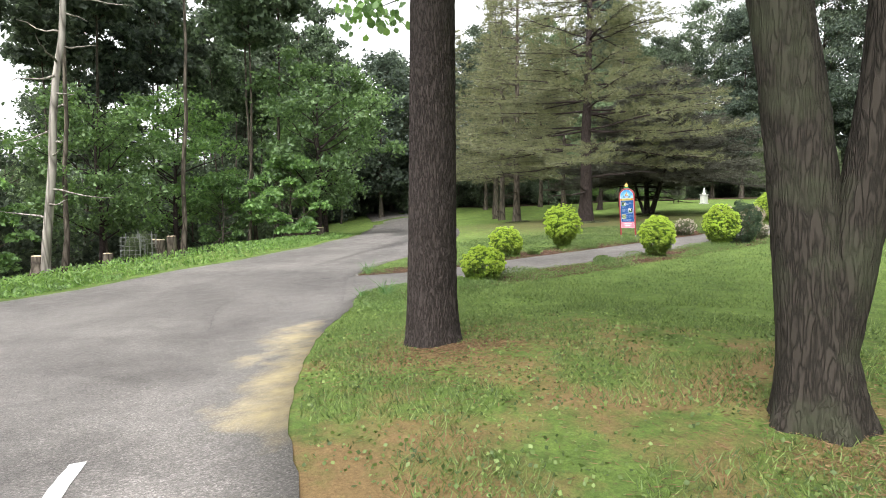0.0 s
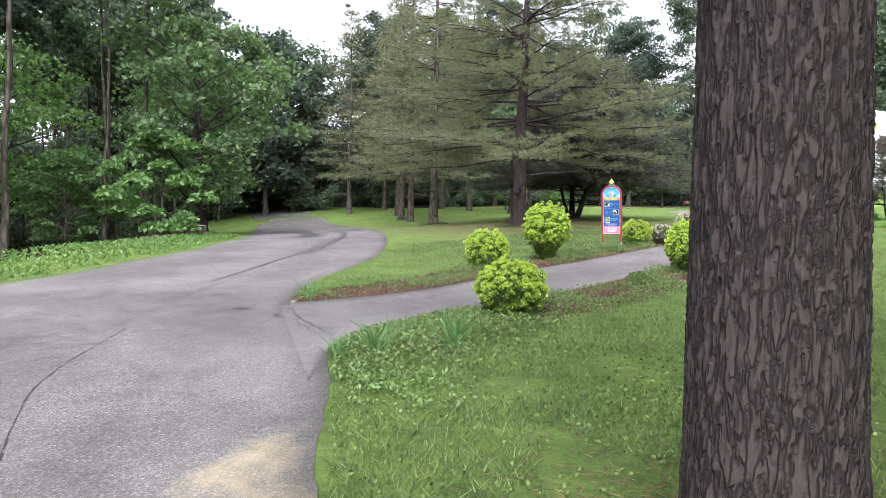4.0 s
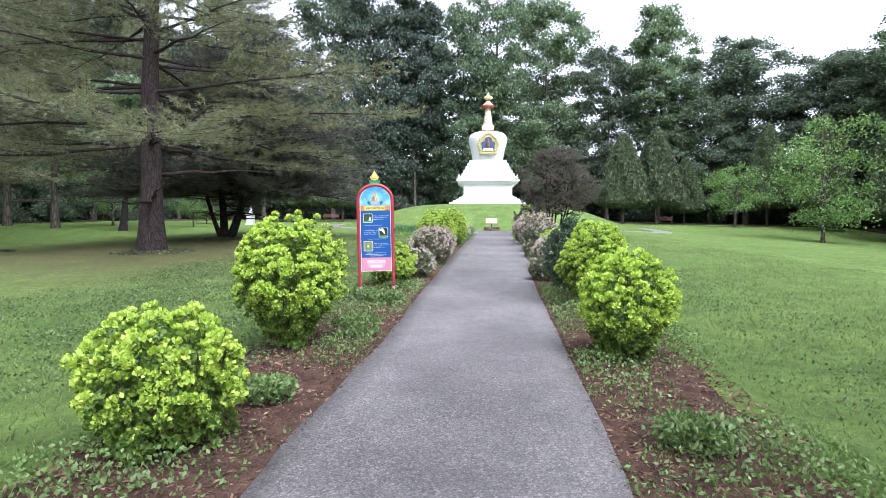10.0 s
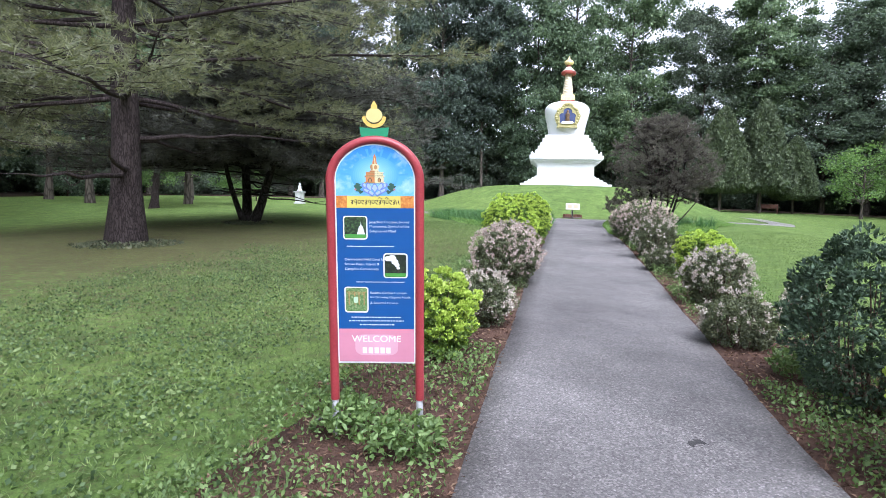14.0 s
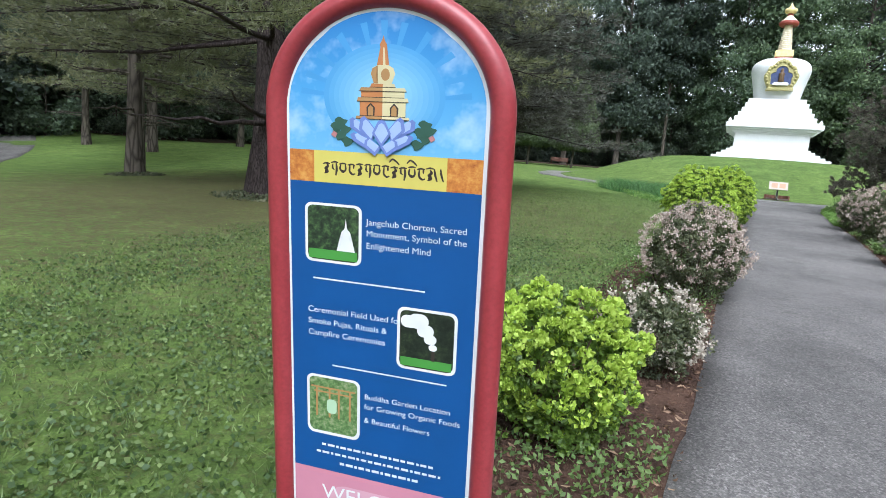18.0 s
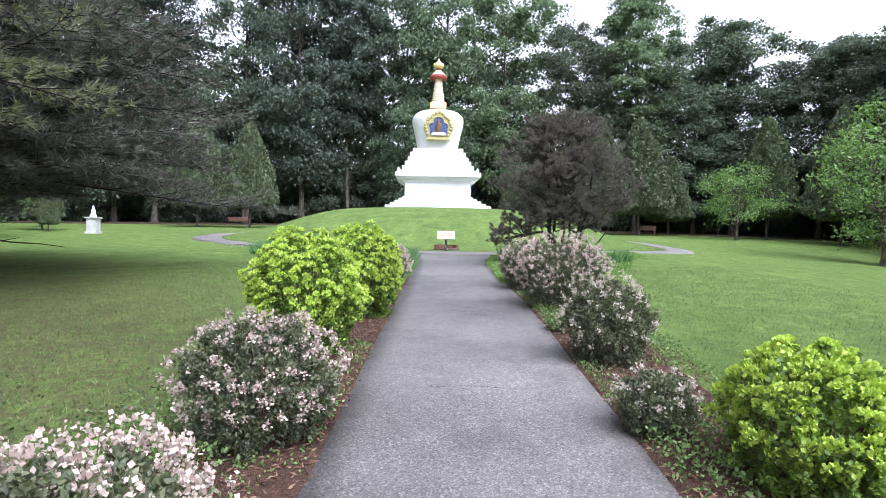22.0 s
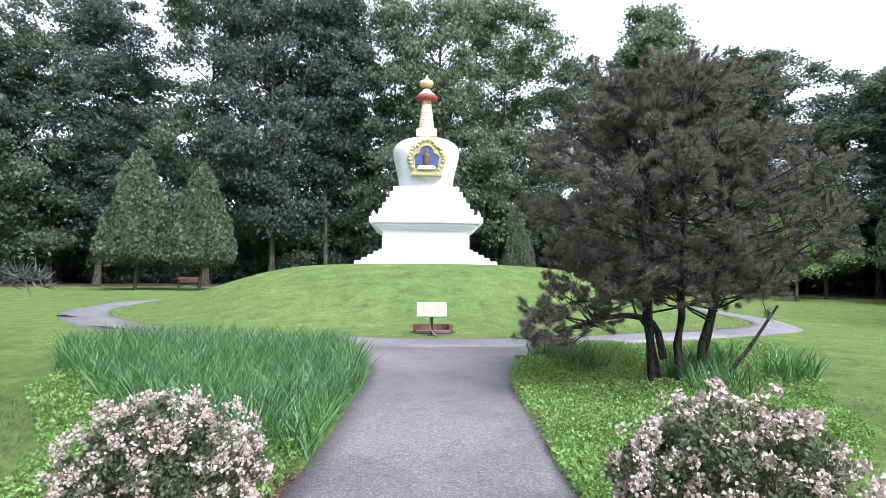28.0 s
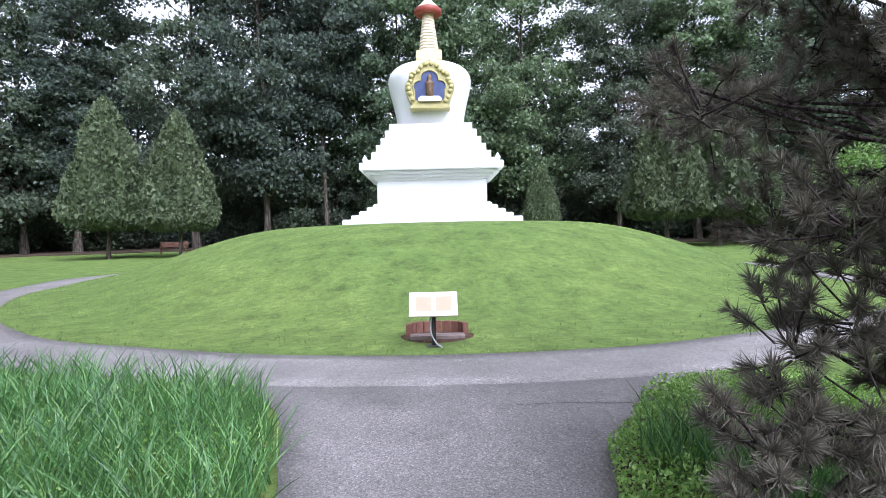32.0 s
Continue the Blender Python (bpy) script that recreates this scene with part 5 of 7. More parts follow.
def dark_shrub():
    rng = np.random.default_rng(130)
    x, y = 0.88, 1.1
    root = thing("dark_shrub", x, y, lz(x, y), "tall dark green shrub among the lime shrubs", "shrub")
    p, d, u, s = clumped(15000, 1.2, 1.28, 0.45, rng, 300, 0.09)
    part("leaves", Heap().add(leaf_arrays(p, d, 0.045, rng, 0.5, 0.1, 0.9)).mesh("leaves", leaf_dark), root)
    shrub_stems(root, 1.05, 1.22, 0.5, 18, rng)


dark_shrub()

# ---- the welcome sign ----

sign_red = mottled("red_tube_paint", (0.29, 0.034, 0.042), (0.37, 0.052, 0.06), 5, 90, 0.35, 0.5, 0.05, 0.002)
steel = mottled("galvanised_post", (0.25, 0.25, 0.25), (0.38, 0.38, 0.37), 8, 70, 0.5, 0.5)
plain = {}


def print_ink(name, col):
    if name not in plain:
        m, nt, p = material("ink_" + name, 0.45, 0.35)
        nt.links.new(ramp(nt, noise_tex(nt, 7, 4), [(0.3, tuple(c * 0.9 for c in col)), (0.7, col)]), p.inputs["Base Color"])
        plain[name] = m
    return plain[name]


SX, SY, TURN = -2.513, -0.081, 9.3
sign = thing("welcome_sign", SX, SY, lz(SX, SY) + 0.13, "arched blue welcome sign in a red tube frame beside the path", "sign", turn=TURN)
sign.matrix_world = sign.matrix_world @ pose(0, 0, 0, 4.9, -1.3, 0) @ Matrix.Diagonal((1.03, 1.0, 0.931, 1))  # leans towards the path
SPR, HW = 1.625, 0.228


def arch(hw, low, spring, steps=28, high=None):
    pts = [(-hw, low), (hw, low)]
    for i in range(steps + 1):
        t = math.pi * i / steps
        pts.append((hw * math.cos(t), spring + (high or hw) * math.sin(t)))
    return pts


line = [(-0.262, 0, z) for z in np.linspace(0.14, SPR, 6)] + [(-0.262 * math.cos(t), 0, SPR + 0.262 * math.sin(t)) for t in np.linspace(0, math.pi, 30)[1:-1]] + [(0.262, 0, z) for z in np.linspace(SPR, 0.14, 6)]
part("tube_frame", Heap().add(tube_arrays(line, np.full(len(line), 0.027), 14)).mesh("tube_frame", sign_red, True), sign, "glossy red tube frame")
for sx in (-1, 1):
    part("post", bm_mesh("post", lathe([(0.021, -0.3), (0.021, 0.2)], 14), steel, True), sign, "grey steel post").location = (0.262 * sx, 0, 0)
part("panel", bm_mesh("panel", flat_shape(arch(HW + 0.012, 0.398, SPR), 0.012, -0.006), print_ink("white", (0.75, 0.75, 0.75))), sign, "white edged sign board")
FY = -0.0085
DRAWN = (0.41, 0.664, 0.7, 0.828, 0.942, 1.05, 1.172, 1.298, 1.435, 1.514, 1.598, 1.804)
LAID = (0.41, 0.639, 0.69, 0.853, 0.958, 1.071, 1.197, 1.325, 1.451, 1.53, 1.61, 1.8)


def laid(z):
    """The height on the board of a drawn height."""
    return float(np.interp(z, DRAWN, LAID)) if 0.41 <= z <= 1.804 else z


def print_shape(name, pts, ink, depth=0.0, label=""):
    bm = bmesh.new()
    bm.faces.new([bm.verts.new((x, FY - depth, laid(z))) for x, z in pts])
    bmesh.ops.triangulate(bm, faces=bm.faces[:])
    me = bpy.data.meshes.new(name)
    bm.to_mesh(me)
    bm.free()
    me.materials.append(ink)
    return part(name, me, sign, label)


def box(x0, x1, z0, z1):
    return [(x0, z0), (x1, z0), (x1, z1), (x0, z1)]


def round_box(x0, x1, z0, z1, r, n=6):
    out = []
    for cx, cz, a0 in ((x1 - r, z1 - r, 0), (x0 + r, z1 - r, 90), (x0 + r, z0 + r, 180), (x1 - r, z0 + r, 270)):
        for i in range(n + 1):
            t = radians(a0 + 90 * i / n)
            out.append((cx + r * math.cos(t), cz + r * math.sin(t)))
    return out


def sky_ink():
    m, nt, p = material("ink_sky", 0.4, 0.35)
    tc = nt.nodes.new("ShaderNodeTexCoord")
    sep = nt.nodes.new("ShaderNodeSeparateXYZ")
    nt.links.new(tc.outputs["Object"], sep.inputs[0])
    mr = nt.nodes.new("ShaderNodeMapRange")
    mr.inputs[1].default_value, mr.inputs[2].default_value = 1.5, 1.86
    nt.links.new(sep.outputs[2], mr.inputs[0])
    cloud = noise_tex(nt, 9, 4, 0.6, tc.outputs["Object"])
    col = ramp(nt, mr.outputs[0], [(0.0, (0.18, 0.43, 0.68)), (0.5, (0.085, 0.31, 0.60)), (1.0, (0.035, 0.19, 0.50))])
    col = blend(nt, ramp(nt, cloud, [(0.5, grey(0)), (0.75, grey(0.5))]), col, (0.75, 0.85, 0.92))
    nt.links.new(col, p.inputs["Base Color"])
    return m


def photo_ink(name, c1, c2, c3, scale):
    m, nt, p = material("ink_" + name, 0.4, 0.35)
    tc = nt.nodes.new("ShaderNodeTexCoord")
    nt.links.new(ramp(nt, noise_tex(nt, scale, 4, 0.7, tc.outputs["Object"]), [(0.3, c1), (0.5, c2), (0.7, c3)]), p.inputs["Base Color"])
    return m


blue, pink = print_ink("blue", (0.012, 0.078, 0.26)), print_ink("pink", (0.56, 0.23, 0.31))
ivory, yellow, orange = print_ink("ivory", (0.62, 0.66, 0.72)), print_ink("yellow", (0.72, 0.55, 0.10)), print_ink("orange", (0.62, 0.20, 0.04))
tan, lotus, dark_ink, leafink = print_ink("tan", (0.42, 0.23, 0.09)), print_ink("lotus", (0.16, 0.22, 0.52)), print_ink("dark", (0.05, 0.035, 0.03)), print_ink("leaf", (0.04, 0.10, 0.07))
print_shape("picture_sky", [(x, max(z, 1.514)) for x, z in arch(HW, 1.514, SPR)], sky_ink(), label="blue sky picture with pale rays")
for k in range(11):
    t = math.pi * (k + 0.5) / 11 + 0.05 * math.sin(5 * k)
    print_shape("sky_ray", [(0.06 * math.cos(t), 1.64 + 0.06 * math.sin(t)), (0.198 * math.cos(t - 0.04), 1.635 + 0.198 * math.sin(t - 0.04)), (0.198 * math.cos(t + 0.04), 1.635 + 0.198 * math.sin(t + 0.04))], print_ink("ray", (0.085, 0.305, 0.605)), 0.0006)
for k in range(8):
    u = k / 7
    print_shape("sky_glow", [((0.14 - 0.085 * u) * math.cos(t), 1.655 + (0.13 - 0.075 * u) * math.sin(t)) for t in np.linspace(0, 2 * math.pi, 41)[:-1]], print_ink("glow_" + "abcdefgh"[k], (0.10 + 0.15 * u, 0.33 + 0.19 * u, 0.62 + 0.12 * u)), 0.0007 + 0.00006 * k)
print_shape("script_band", box(-HW, HW, 1.435, 1.514), photo_ink("band_orange", (0.30, 0.08, 0.02), (0.5, 0.19, 0.04), (0.62, 0.33, 0.08), 45), 0.0006, "orange and yellow band")
print_shape("script_band_middle", box(-0.165, 0.15, 1.435, 1.514), print_ink("olive_yellow", (0.62, 0.53, 0.12)), 0.0012)


def pen_stroke(pts, width, depth=0.0018):
    """A flat pen stroke along a curve, broad in its middle."""
    c = curve_points(pts, 4 * len(pts))
    t = unit(np.gradient(c, axis=0))
    w = width * 0.5 * (0.45 + 0.55 * np.sin(np.linspace(0.15, math.pi - 0.15, len(c))))
    side = np.stack([-t[:, 1], t[:, 0]], 1) * w[:, None]
    print_shape("script_stroke", [tuple(q) for q in np.vstack([c - side, (c + side)[::-1]])], dark_ink, depth)


script_rng = random.Random(18)
for k in range(13):
    x = -0.142 + k * 0.0205
    lift = 0.004 * script_rng.uniform(-1, 1)
    form = k % 4
    pen_stroke([(x - 0.001, 1.484 + lift), (x + 0.008, 1.4865 + lift), (x + 0.017, 1.485 + lift)], 0.0042)
    if form == 0:  # a double hook
        pen_stroke([(x + 0.008, 1.484), (x + 0.013, 1.476), (x + 0.005, 1.471), (x + 0.012, 1.463), (x + 0.003, 1.458)], 0.0052)
    elif form == 1:  # a stem with a tail
        pen_stroke([(x + 0.012, 1.485), (x + 0.0135, 1.47), (x + 0.011, 1.454)], 0.0052)
        pen_stroke([(x + 0.004, 1.483), (x + 0.003, 1.473), (x + 0.008, 1.468)], 0.0042, 0.002)
    elif form == 2:  # an open bowl
        pen_stroke([(x + 0.003, 1.483), (x + 0.001, 1.472), (x + 0.008, 1.464), (x + 0.015, 1.471), (x + 0.014, 1.484)], 0.005)
    else:  # a stem and a foot
        pen_stroke([(x + 0.005, 1.484), (x + 0.004, 1.468), (x + 0.011, 1.46), (x + 0.018, 1.462)], 0.005)
        pen_stroke([(x + 0.014, 1.484), (x + 0.014, 1.474)], 0.0044, 0.002)
    if k in (8, 10):  # vowel signs above the line
        pen_stroke([(x - 0.004, 1.495), (x + 0.004, 1.503), (x + 0.014, 1.497), (x + 0.02, 1.49)], 0.0044)
for x in (0.122, 0.136):
    pen_stroke([(x, 1.487), (x + 0.002, 1.473), (x + 0.007, 1.457)], 0.005)
print_shape("blue_field", box(-HW, HW, 0.664, 1.435), blue, 0.0006, "deep blue printed field")
print_shape("pink_field", box(-HW, HW, 0.41, 0.664), pink, 0.0006, "pink welcome field")
print_shape("pink_glow", round_box(-0.13, 0.13, 0.46, 0.62, 0.05), print_ink("pale_pink", (0.62, 0.34, 0.42)), 0.001)
# the drawn monument on its lotus
cream_ink, rust = print_ink("cream", (0.66, 0.58, 0.34)), print_ink("rust", (0.50, 0.20, 0.07))
for z0, z1, w0, w1, dep in [(1.598, 1.606, 0.062, 0.062, 0.0022), (1.606, 1.642, 0.053, 0.053, 0.0018), (1.642, 1.653, 0.06, 0.057, 0.0022), (1.653, 1.668, 0.05, 0.05, 0.0018), (1.668, 1.678, 0.055, 0.05, 0.0022), (1.678, 1.688, 0.03, 0.026, 0.0018)]:
    print_shape("drawn_terrace", [(-w0, z0), (0.0, z0), (0.0, z1), (-w1, z1)], rust if dep < 0.002 else tan, dep)
    print_shape("drawn_terrace", [(0.0, z0), (w0, z0), (w1, z1), (0.0, z1)], cream_ink, dep)
    print_shape("drawn_edge", box(-w0, w0, z0, z0 + 0.0016), dark_ink, dep + 0.0004)
print_shape("drawn_dome", [(-0.02, 1.687), (0.02, 1.687), (0.028, 1.712), (0.024, 1.726), (0.012, 1.733), (-0.012, 1.733), (-0.024, 1.726), (-0.028, 1.712)], cream_ink, 0.0024)
print_shape("drawn_dome_shade", [(-0.02, 1.688), (-0.011, 1.688), (-0.016, 1.712), (-0.012, 1.732), (-0.024, 1.725), (-0.027, 1.712)], tan, 0.0028)
print_shape("drawn_niche", [(0.006 + 0.01 * math.cos(t), 1.71 + 0.015 * math.sin(t)) for t in np.linspace(0, 2 * math.pi, 19)[:-1]], tan, 0.0028)
print_shape("drawn_spire", [(-0.014, 1.733), (0.014, 1.733), (0.006, 1.775), (0.008, 1.783), (0.004, 1.79), (0.0, 1.804), (-0.004, 1.79), (-0.008, 1.783), (-0.006, 1.775)], rust, 0.0024)
print_shape("drawn_spire_light", [(0.0, 1.733), (0.006, 1.733), (0.003, 1.775), (0.0, 1.775)], cream_ink, 0.0028)
for sx in (-1, 1):
    print_shape("drawn_door", [(0.027 * sx - 0.009, 1.607), (0.027 * sx + 0.009, 1.607), (0.027 * sx + 0.01, 1.628), (0.027 * sx, 1.64), (0.027 * sx - 0.01, 1.628)], dark_ink, 0.0023)
    print_shape("drawn_door_light", [(0.027 * sx - 0.006, 1.608), (0.027 * sx + 0.006, 1.608), (0.027 * sx + 0.006, 1.627), (0.027 * sx, 1.635), (0.027 * sx - 0.006, 1.627)], tan, 0.0026)
pale_lotus = print_ink("lotus_pale", (0.36, 0.46, 0.76))
for k, (cx, w, z0, z1, lean_) in enumerate([(-0.055, 0.02, 1.55, 1.602, -0.014), (0.055, 0.02, 1.55, 1.602, 0.014), (-0.034, 0.02, 1.54, 1.606, -0.008), (0.034, 0.02, 1.54, 1.606, 0.008), (0.0, 0.022, 1.53, 1.6, 0.0), (-0.045, 0.022, 1.522, 1.565, -0.02), (0.045, 0.022, 1.522, 1.565, 0.02), (-0.02, 0.02, 1.508, 1.552, -0.01), (0.02, 0.02, 1.508, 1.552, 0.01)]):
    mid = (z0 + z1) / 2
    petal = [(cx * 0.7, z0), (cx - w, mid), (cx + lean_ - w * 0.4, z1 - 0.006), (cx + lean_, z1), (cx + lean_ + w * 0.4, z1 - 0.006), (cx + w, mid)]
    print_shape("lotus_petal", petal, lotus, 0.0026 + 0.0006 * k)
    print_shape("lotus_petal_light", [(cx * 0.75 + (x - cx * 0.75) * 0.72, z0 + 0.01 + (z - z0) * 0.72) for x, z in petal], pale_lotus, 0.0029 + 0.0006 * k)
for k, (x, z) in enumerate([(-0.098, 1.588), (-0.088, 1.57), (-0.1, 1.555), (-0.082, 1.54), (0.098, 1.588), (0.088, 1.57), (0.1, 1.555), (0.082, 1.54), (-0.108, 1.575), (0.108, 1.575)]):
    print_shape("drawn_leaf", [(x + 0.014 * math.cos(t) * (1 + 0.25 * math.sin(3 * t)), z + 0.012 * math.sin(t) * (1 + 0.25 * math.cos(3 * t))) for t in np.linspace(0, 2 * math.pi, 19)[:-1]], leafink, 0.0012 + 0.0003 * (k % 3))
for sx in (-1, 1):
    print_shape("drawn_bud", [(0.112 * sx, 1.548), (0.122 * sx, 1.556), (0.116 * sx, 1.566), (0.106 * sx, 1.56)], print_ink("bud", (0.45, 0.2, 0.2)), 0.0021)
# three photographs with rounded white edges
for x, z, ink in [(-0.118, 1.298, photo_ink("photo_trees", (0.01, 0.012, 0.01), (0.03, 0.05, 0.025), (0.10, 0.17, 0.06), 60)), (0.118, 1.05, photo_ink("photo_smoke", (0.008, 0.01, 0.008), (0.02, 0.028, 0.018), (0.05, 0.07, 0.03), 40)), (-0.118, 0.828, photo_ink("photo_garden", (0.04, 0.07, 0.03), (0.12, 0.22, 0.07), (0.35, 0.36, 0.22), 80))]:
    print_shape("photo_edge", round_box(x - 0.072, x + 0.072, z - 0.08, z + 0.08, 0.018), print_ink("white", (0.75, 0.75, 0.75)), 0.0012)
    print_shape("photo", round_box(x - 0.065, x + 0.065, z - 0.073, z + 0.073, 0.015), ink, 0.0018)
white_ink = print_ink("white", (0.75, 0.75, 0.75))
grass_ink = print_ink("grass", (0.08, 0.28, 0.05))
print_shape("photo_lawn", box(-0.18, -0.056, 1.228, 1.252), grass_ink, 0.0022)
print_shape("photo_monument", [(-0.108, 1.252), (-0.062, 1.252), (-0.068, 1.278), (-0.076, 1.283), (-0.074, 1.302), (-0.082, 1.312), (-0.085, 1.34), (-0.088, 1.312), (-0.096, 1.302), (-0.094, 1.283), (-0.102, 1.278)], white_ink, 0.0026)
print_shape("photo_lawn", box(0.056, 0.18, 0.98, 1.002), grass_ink, 0.0022)
for x, z, r in [(0.075, 1.095, 0.02), (0.098, 1.098, 0.024), (0.115, 1.075, 0.02), (0.127, 1.055, 0.015), (0.134, 1.035, 0.01)]:
    print_shape("photo_smoke", round_box(x - r, x + r, z - r * 0.8, z + r * 0.8, r * 0.75), white_ink, 0.0022 + 0.01 * r)
print_shape("photo_fire", box(0.131, 0.139, 1.0, 1.028), dark_ink, 0.0022)
for x0, x1, z in [(-0.178, -0.058, 0.872), (-0.17, -0.066, 0.858)]:
    print_shape("photo_gate", box(x0, x1, z - 0.005, z), tan, 0.0022)
for x in (-0.165, -0.13, -0.105, -0.075):
    print_shape("photo_gate", box(x, x + 0.005, 0.79, 0.87), tan, 0.0024)
print_shape("photo_statue", round_box(-0.135, -0.108, 0.80, 0.835, 0.01), print_ink("pale_green", (0.45, 0.62, 0.42)), 0.0026)
for x0, x1, z in [(-0.17, 0.11, 1.172), (-0.12, 0.17, 0.942)]:
    print_shape("rule_line", box(x0, x1, z, z + 0.004), ivory, 0.0012)


def lettering(name, text, x, z, size, ink, align="LEFT", depth=0.0016):
    cu = bpy.data.curves.new(name, "FONT")
    cu.body, cu.size, cu.align_x = text, size, align
    tmp = new(name + "_tmp", cu)
    me = bpy.data.meshes.new_from_object(tmp.evaluated_get(bpy.context.evaluated_depsgraph_get()))
    bpy.data.objects.remove(tmp)
    me.materials.clear()
    me.materials.append(ink)
    ob = part(name, me, sign)
    ob.matrix_local = pose(x, FY - depth, laid(z), 90, 0, 0)
    return ob


for i, t in enumerate(("Jangchub Chorten, Sacred", "Monument, Symbol of the", "Enlightened Mind")):
    lettering("sign_text", t, -0.035, 1.328 - 0.031 * i, 0.0225, ivory)
for i, t in enumerate(("Ceremonial Field Used for", "Smoke Pujas, Rituals &", "Campfire Ceremonies")):
    lettering("sign_text", t, -0.185, 1.083 - 0.031 * i, 0.0225, ivory)
for i, t in enumerate(("Buddha Garden Location", "for Growing Organic Foods", "& Beautiful Flowers")):
    lettering("sign_text", t, -0.035, 0.857 - 0.031 * i, 0.0215, ivory)
for i, (x0, x1) in enumerate(((-0.15, 0.15), (-0.165, 0.165), (-0.1, 0.11))):
    k, x = 0, x0
    while x < x1:
        w_ = (0.012, 0.019, 0.007, 0.015)[k % 4]
        print_shape("small_print", box(x, min(x + w_, x1), 0.72 - 0.019 * i, 0.7255 - 0.019 * i), ivory, 0.0012)
        x, k = x + w_ + 0.0045, k + 1
lettering("welcome_text", "WELCOME", 0.0, 0.565, 0.062, white_ink, "CENTER")
for k in range(5):
    print_shape("faded_letter", box(-0.085 + k * 0.036, -0.06 + k * 0.036, 0.475, 0.52), white_ink, 0.0014)
# finial over the arch
part("finial_base", bm_mesh("finial_base", flat_shape([(-0.075, 1.9), (0.075, 1.9), (0.085, 1.965), (0.05, 1.962), (0, 1.955), (-0.05, 1.962), (-0.085, 1.965)], 0.014, -0.007), print_ink("green", (0.03, 0.25, 0.12))), sign, "green finial base")
moon = [(0.068 * math.cos(t), 2.03 + 0.068 * math.sin(t)) for t in np.linspace(math.pi * 1.0, math.pi * 2.0, 16)] + [(0.05 * math.cos(t), 2.035 + 0.05 * math.sin(t)) for t in np.linspace(0, -math.pi, 16)]
part("finial_crescent", bm_mesh("finial_crescent", flat_shape(moon, 0.014, -0.007), gold), sign)
part("finial_sun", bm_mesh("finial_sun", flat_shape([(0.046 * math.cos(t), 2.04 + 0.046 * math.sin(t)) for t in np.linspace(0, 2 * math.pi, 28)[:-1]], 0.012, -0.006), print_ink("pale_gold", (0.70, 0.55, 0.22))), sign, "pale gold sun disc")
part("finial_flame", bm_mesh("finial_flame", flat_shape([(-0.016, 2.08), (0.016, 2.08), (0.018, 2.1), (0.0, 2.13), (-0.018, 2.1)], 0.012, -0.0062), gold), sign)

# ---- lectern, statue and benches ----

black_paint = mottled("black_paint", (0.012, 0.012, 0.012), (0.03, 0.03, 0.03), 8, 70, 0.4, 0.4)
LX, LY = 0.0, 27.75
lect = thing("lectern_sign", LX, LY, lz(LX, LY), "low tilted plaque on a black post before the mound", "sign")
bm = slab(0.36, -0.012, 0.012, 0.006)
for v in bm.verts:
    v.co.y *= 0.62
board = part("plaque", bm_mesh("plaque", bm, print_ink("plaque", (0.46, 0.39, 0.33))), lect, "pale printed plaque")
board.matrix_local = pose(0, -0.05, 0.63, 48, 0, 0)
for sx in (-1, 1):
    bm = slab(0.115, 0.013, 0.0142, 0.0003)
    for v in bm.verts:
        v.co.y *= 1.15
    tx = part("faded_text_block", bm_mesh("faded_text_block", bm, print_ink("peach", (0.44, 0.27, 0.18))), board)
    tx.location = (0.15 * sx, 0.0, 0)
part("post", bm_mesh("post", lathe([(0.032, -0.3), (0.032, 0.6)], 14), black_paint, True), lect)
part("foot_plate", bm_mesh("foot_plate", slab(0.11, -0.02, 0.012, 0.004), black_paint), lect)
cable = curve_points([(0.05, -0.06, 0.58), (-0.05, -0.09, 0.4), (-0.04, -0.1, 0.2), (0.04, -0.14, 0.06), (0.12, -0.2, 0.01)], 16)
part("conduit", Heap().add(tube_arrays(cable, np.full(16, 0.012), 8)).mesh("conduit", steel, True), lect, "pale flexible conduit")
brick_mat = mottled("red_brown_stone", (0.13, 0.06, 0.045), (0.22, 0.11, 0.08), 9, 60, 0.9, 0.15, 0.8, 0.01)
plank_mat = mottled("grey_plank", (0.17, 0.13, 0.12), (0.26, 0.21, 0.19), 6, 50, 0.9, 0.15, 0.5, 0.006)
pit = thing("stone_edging", 0.05, 28.55, lz(0.05, 28.3), "half ring of red-brown edging stones round bare soil", "edging")
part("soil", bm_mesh("soil", lathe([(0.62, -0.1), (0.6, 0.012), (0.1, 0.03)], 24), mulch, True), pit)
for k in range(9):
    t = math.pi * (0.02 + 0.96 * k / 8)
    bm = slab(0.5, -0.5, 0.5, 0.06)
    bmesh.ops.scale(bm, vec=(0.15, 0.09, 0.2), verts=bm.verts)
    st = part("edging_stone", bm_mesh("edging_stone", bm, brick_mat), pit)
    st.matrix_local = pose(0.46 * math.cos(t), 0.34 * math.sin(t), 0.1, 0, 0, math.degrees(t) + 90)
for dy in (-0.2, -0.36):
    bm = slab(0.5, -0.5, 0.5, 0.03)
    bmesh.ops.scale(bm, vec=(0.86, 0.12, 0.05), verts=bm.verts)
    part("plank", bm_mesh("plank", bm, plank_mat), pit).location = (0, dy, 0.04)

